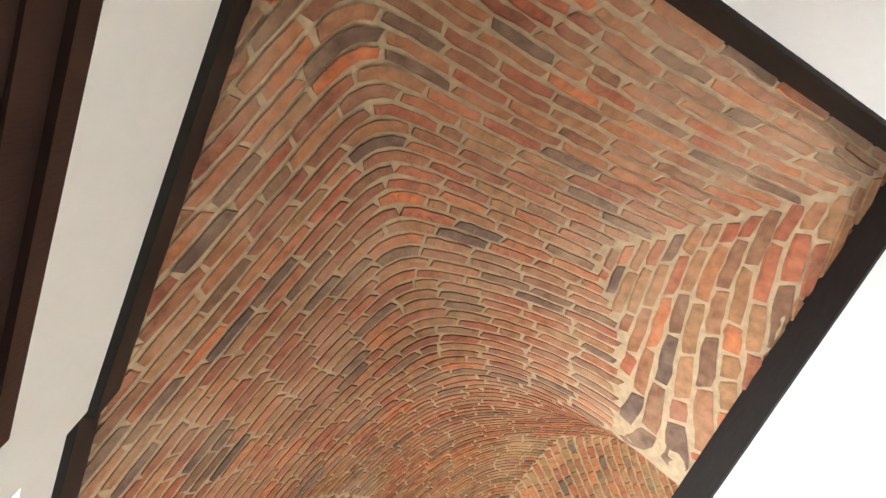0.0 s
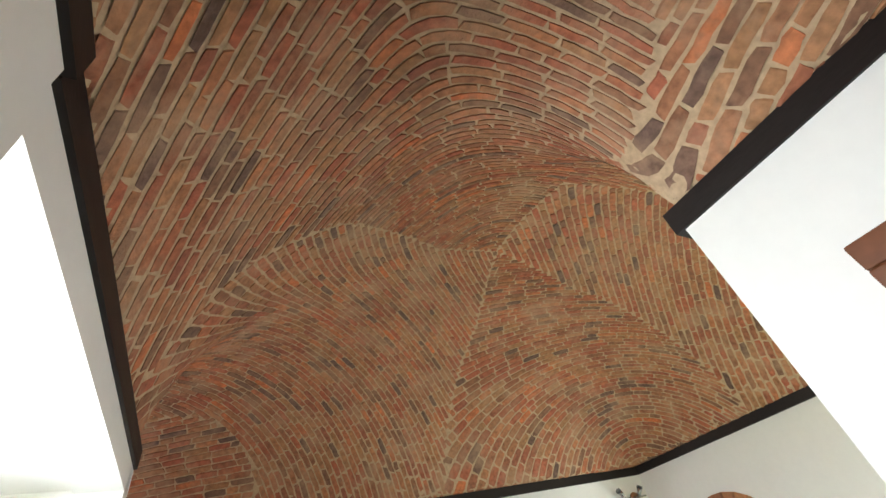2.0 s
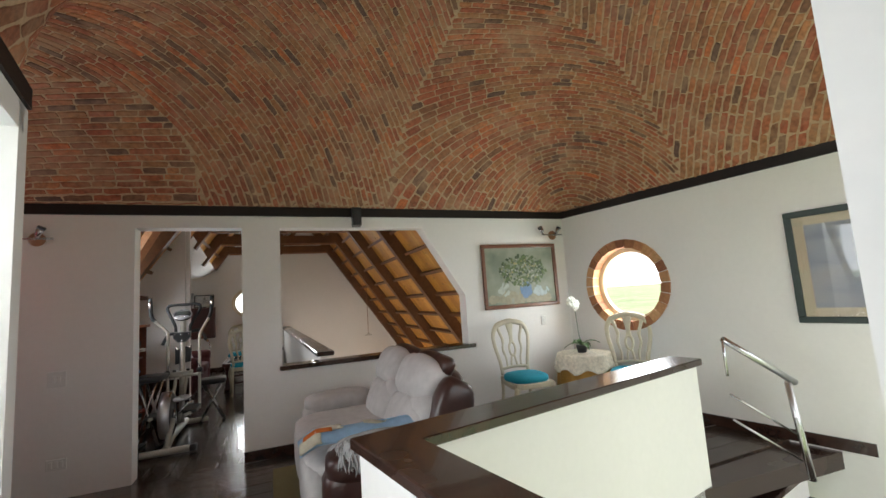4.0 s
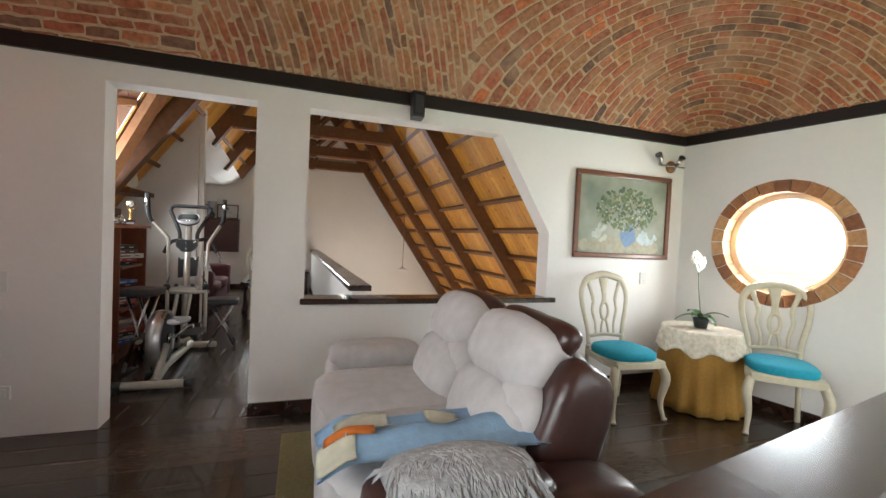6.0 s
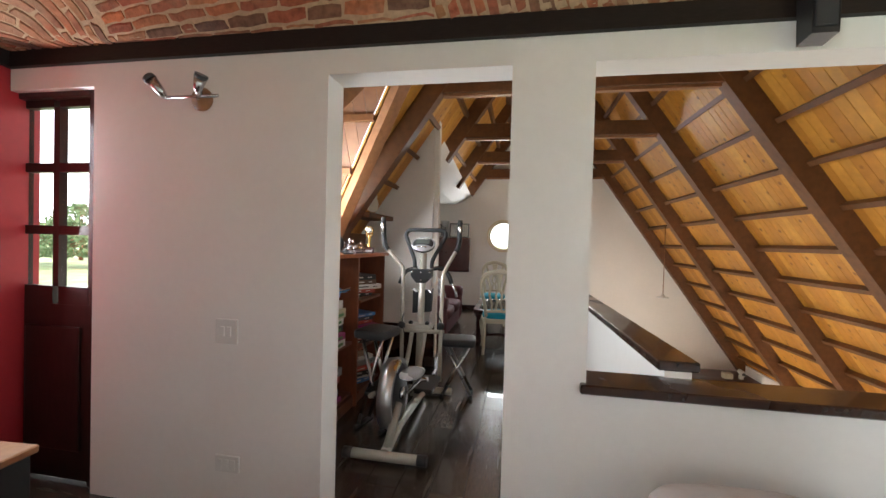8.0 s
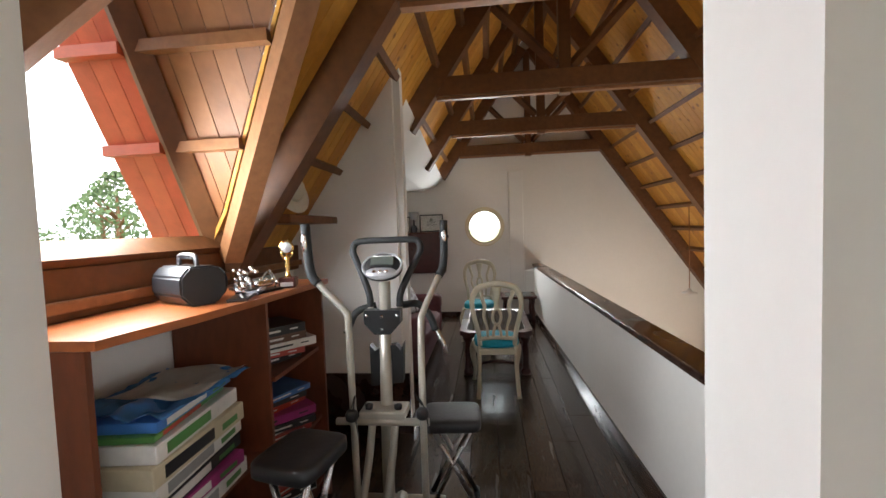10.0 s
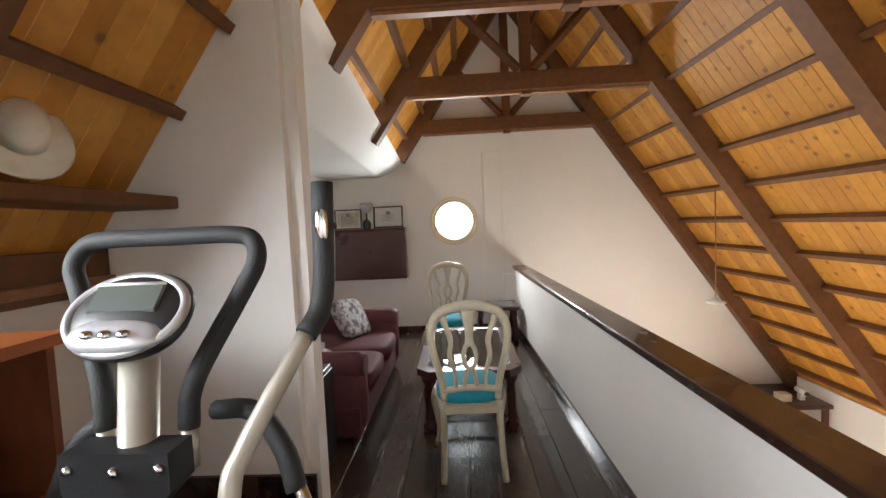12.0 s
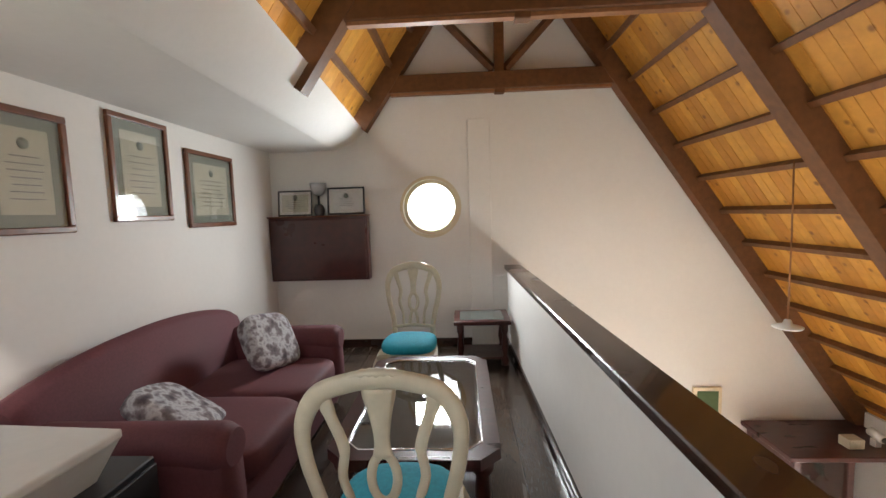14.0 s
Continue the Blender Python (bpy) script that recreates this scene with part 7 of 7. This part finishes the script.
def side_table():
    t = thing("side_table", pose(0.53, 12.08, 0), "small dark wooden side table with turned legs", "table")
    part("top", box(B(), -0.28, 0.26, -0.24, 0.24, 0.40, 0.44, 0.008, 2), DARKMAHOGANY, t)
    part("inlay", box(B(), -0.22, 0.20, -0.18, 0.18, 0.4405, 0.444), SCREEN, t, "dark glossy inlaid panel")
    for x in (-0.22, 0.20):
        for y in (-0.18, 0.18):
            part("leg", lathe(B(), [(0.035, 0.0), (0.04, 0.06), (0.02, 0.10), (0.034, 0.18), (0.02, 0.30), (0.034, 0.33), (0.035, 0.40)], (x, y, 0), 12), DARKMAHOGANY, t)
    part("shelf", box(B(), -0.24, 0.22, -0.20, 0.20, 0.06, 0.08, 0.004), DARKMAHOGANY, t)


side_table()


def wall_desk():
    t = thing("wall_cabinet", pose(-1.19, EY, 0), "dark mahogany drop-front cabinet hung on the gable wall", "cabinet")
    part("body", box(B(), -0.52, 0.54, -0.13, 0.0, 0.78, 1.46, 0.006), DARKMAHOGANY, t)
    part("front", box(B(), -0.50, 0.52, -0.145, -0.13, 0.80, 1.44, 0.006), DARKMAHOGANY, t, "plain mahogany drop front")
    part("top_edge", box(B(), -0.53, 0.55, -0.15, 0.0, 1.46, 1.475, 0.004), FRAMEWOOD, t)


wall_desk()
framed("framed_certificate", pose(-1.42, EY - 0.09, 1.612, -6), 0.37, 0.27, 0.014, 0.03, BLACKPLASTIC, PAPER, AGEDPAPER, "landscape certificate in a thin black frame on the cabinet", 5)
framed("framed_certificate", pose(-0.87, EY - 0.09, 1.622, -6), 0.40, 0.29, 0.018, 0.045, BLACKPLASTIC, PAPER, WHITEPLASTIC, "landscape diploma with pale mat in a black frame", 5)
la = thing("desk_lamp", pose(-1.17, EY - 0.08, 1.475), "small dark metal lamp with a bowl shade on the cabinet", "lamp")
part("foot", lathe(B(), [(0.045, 0), (0.05, 0.02), (0.06, 0.06), (0.045, 0.10), (0.03, 0.12)], seg=18), DARKMETAL, la)
part("stem", tube(B(), [(0, 0, 0.11), (0.0, 0, 0.22)], 0.012, 8), DARKMETAL, la)
part("shade", lathe(B(), [(0.02, 0.21), (0.06, 0.235), (0.082, 0.30), (0.088, 0.345), (0.08, 0.345), (0.05, 0.25), (0.0, 0.235)], seg=20), SILVERPLASTIC, la)

for k, (y, zc, w, h) in enumerate(((9.92, 1.72, 0.44, 0.60), (10.65, 1.80, 0.50, 0.66), (11.40, 1.71, 0.64, 0.60))):
    framed("framed_diploma", pose(-1.72, y, zc, 0, 0, 90), w, h, 0.035, 0.06, FRAMEWOOD, MATBOARD, AGEDPAPER, "aged diploma with grey-green mat in a brown frame", 7)

# printer on its black cabinet
pc = thing("low_cabinet", pose(-1.20, 9.04, 0), "low black cabinet beside the sofa", "cabinet")
part("body", box(B(), -0.50, 0.42, -0.36, 0.36, 0.0, 0.62, 0.006), BLACKPLASTIC, pc)
part("door", box(B(), 0.42, 0.435, -0.35, -0.005, 0.03, 0.60, 0.004), BLACKPLASTIC, pc)
part("door", box(B(), 0.42, 0.435, 0.005, 0.35, 0.03, 0.60, 0.004), BLACKPLASTIC, pc)
pr = thing("printer", pose(-1.03, 9.02, 0.62, 0, 0, -4), "white flatbed printer on the black cabinet", "printer")
part("body", prism(B(), [(-0.25, -0.22, 0.0), (0.15, -0.22, 0.0), (0.25, -0.22, 0.15), (-0.25, -0.22, 0.15)], (0, 0.46, 0)), WHITEPLASTIC, pr)
part("lid", box(B(), -0.255, 0.26, -0.225, 0.245, 0.153, 0.185, 0.008, 2), WHITEPLASTIC, pr)
part("paper_support", box(B(), -0.30, -0.27, -0.15, 0.15, 0.10, 0.36, 0.005), BLACKPLASTIC, pr)

# hanging lamp over the void, security camera, chest below
pd = thing("pendant_lamp", pose(2.57, 10.92, 0.60), "small white disc pendant lamp on a thin cord", "lamp")
zc = slope_z(2.57) - 0.60
part("cord", tube(B(), [(0, 0, 0.05), (0.004, 0, zc * 0.5), (0, 0, zc)], 0.006, 6), LIGHTTIMBER, pd)
part("shade", lathe(B(), [(0.0, 0.0), (0.085, 0.0), (0.09, 0.012), (0.03, 0.03), (0.018, 0.06), (0.0, 0.065)], seg=24), WHITEPLASTIC, pd)
hc = thing("glazed_cabinet", pose(3.95, 12.10, LOW), "dark mahogany glazed cabinet in the room below", "cabinet")
H = -0.86 - LOW
part("top", box(B(), -0.66, 0.48, -0.34, 0.36, H - 0.05, H, 0.008), DARKMAHOGANY, hc)
part("back", box(B(), -0.60, 0.44, 0.30, 0.34, 0.0, H - 0.05), DARKMAHOGANY, hc)
for x in (-0.60, -0.12, 0.40):
    part("stile", box(B(), x, x + 0.06, -0.30, -0.25, 0.9, H - 0.05, 0.005), DARKMAHOGANY, hc)
part("base", box(B(), -0.60, 0.46, -0.30, 0.30, 0.0, 0.9, 0.008), DARKMAHOGANY, hc)
for x in (-0.54, -0.06):
    part("pane", box(B(), x, x + 0.46, -0.275, -0.27, 0.9, H - 0.08), GLASS, hc)
part("side", box(B(), -0.60, -0.58, -0.25, 0.30, 0.9, H - 0.05), DARKMAHOGANY, hc)
sc = thing("security_camera", pose(4.20, 11.95, -0.86), "small white security camera on the cabinet", "camera")
part("body", tube(B(), [(0.0, 0.06, 0.12), (0.0, -0.08, 0.10)], 0.04, 14), WHITEPLASTIC, sc)
part("lens", tube(B(), [(0.0, -0.08, 0.10), (0.0, -0.09, 0.099)], 0.028, 14), BLACKPLASTIC, sc)
part("foot", box(B(), -0.03, 0.03, -0.03, 0.03, 0.0, 0.07, 0.005), WHITEPLASTIC, sc)
bx = thing("small_box", pose(3.98, 11.95, -0.86), "small pale cardboard box on the cabinet", "box")
part("carton", box(B(), -0.07, 0.07, -0.06, 0.06, 0.0, 0.09, 0.004), AGEDPAPER, bx)
lw = tagged(new("window_5"), "small low window in the gable wall of the room below", "window", kind="structure")
part("window_frame", box(B(), 2.80, 3.10, EY - 0.03, EY + 0.02, -0.95, -0.50, 0.004), CREAMFRAME, lw)
part("pane", box(B(), 2.84, 3.06, EY - 0.036, EY - 0.031, -0.91, -0.54), FOLIAGE, lw, "green garden seen in the small pane")


# ---- floor planks ----
def planks():
    fl = bpy.data.objects["floor"]
    W, L = 0.19, 1.22
    cut = {}
    for length in (0.41, 0.82, L):
        bm = B()
        box(bm, -W / 2 + 0.001, W / 2 - 0.001, -length / 2 + 0.001, length / 2 - 0.001, -0.014, 0.0)
        bmesh.ops.bevel(bm, geom=[e for e in bm.edges if e.verts[0].co.z > -0.001 and e.verts[1].co.z > -0.001], offset=0.0025, segments=1, affect='EDGES')
        cut[length] = mesh_of("plank", bm, FLOORWOOD)
    rnd = random.Random(6)

    def lay(x, y, rz, length=L):
        ob = new("plank", cut[length])
        ob.parent = fl
        ob.matrix_basis = pose(x, y, rnd.uniform(-0.0006, 0.0), 0, 0, rz)

    # gallery: along the walk
    x = -1.33
    while x < 0.95:
        y = PY0 + 0.002 if -0.6 < x < 0.4 else PY1
        first = rnd.choice((0.41, 0.82, L))
        lay(x, y + first / 2, 0, first)
        y += first + L / 2
        while y - L / 2 < EY:
            if not (x > 0.80 and y > 9.5):
                lay(x, y, 0)
            y += L
        x += W
    # vault room: across the walk
    row = 0
    y = PY0 - 0.095
    while y > 2.6:
        x = -2.3 + rnd.uniform(0, 1.0)
        while x - L / 2 < right_wall_x(y) - 0.1:
            if not (y < 3.75 and x > 0.5 + 0.0) or y > 3.4 + 0.19 * (x - 1):
                if not (y < 3.75 and x < -0.7):
                    lay(x, y, 90)
            x += L
        y -= W
    v = VB + 0.1
    while v < 1.6:
        for u in (0.05, 0.24, 0.43, 0.62, 0.81, 1.0):
            p = hall(u, v + rnd.uniform(0, 0.3))
            lay(p.x, p.y, 11)
        v += L


planks()
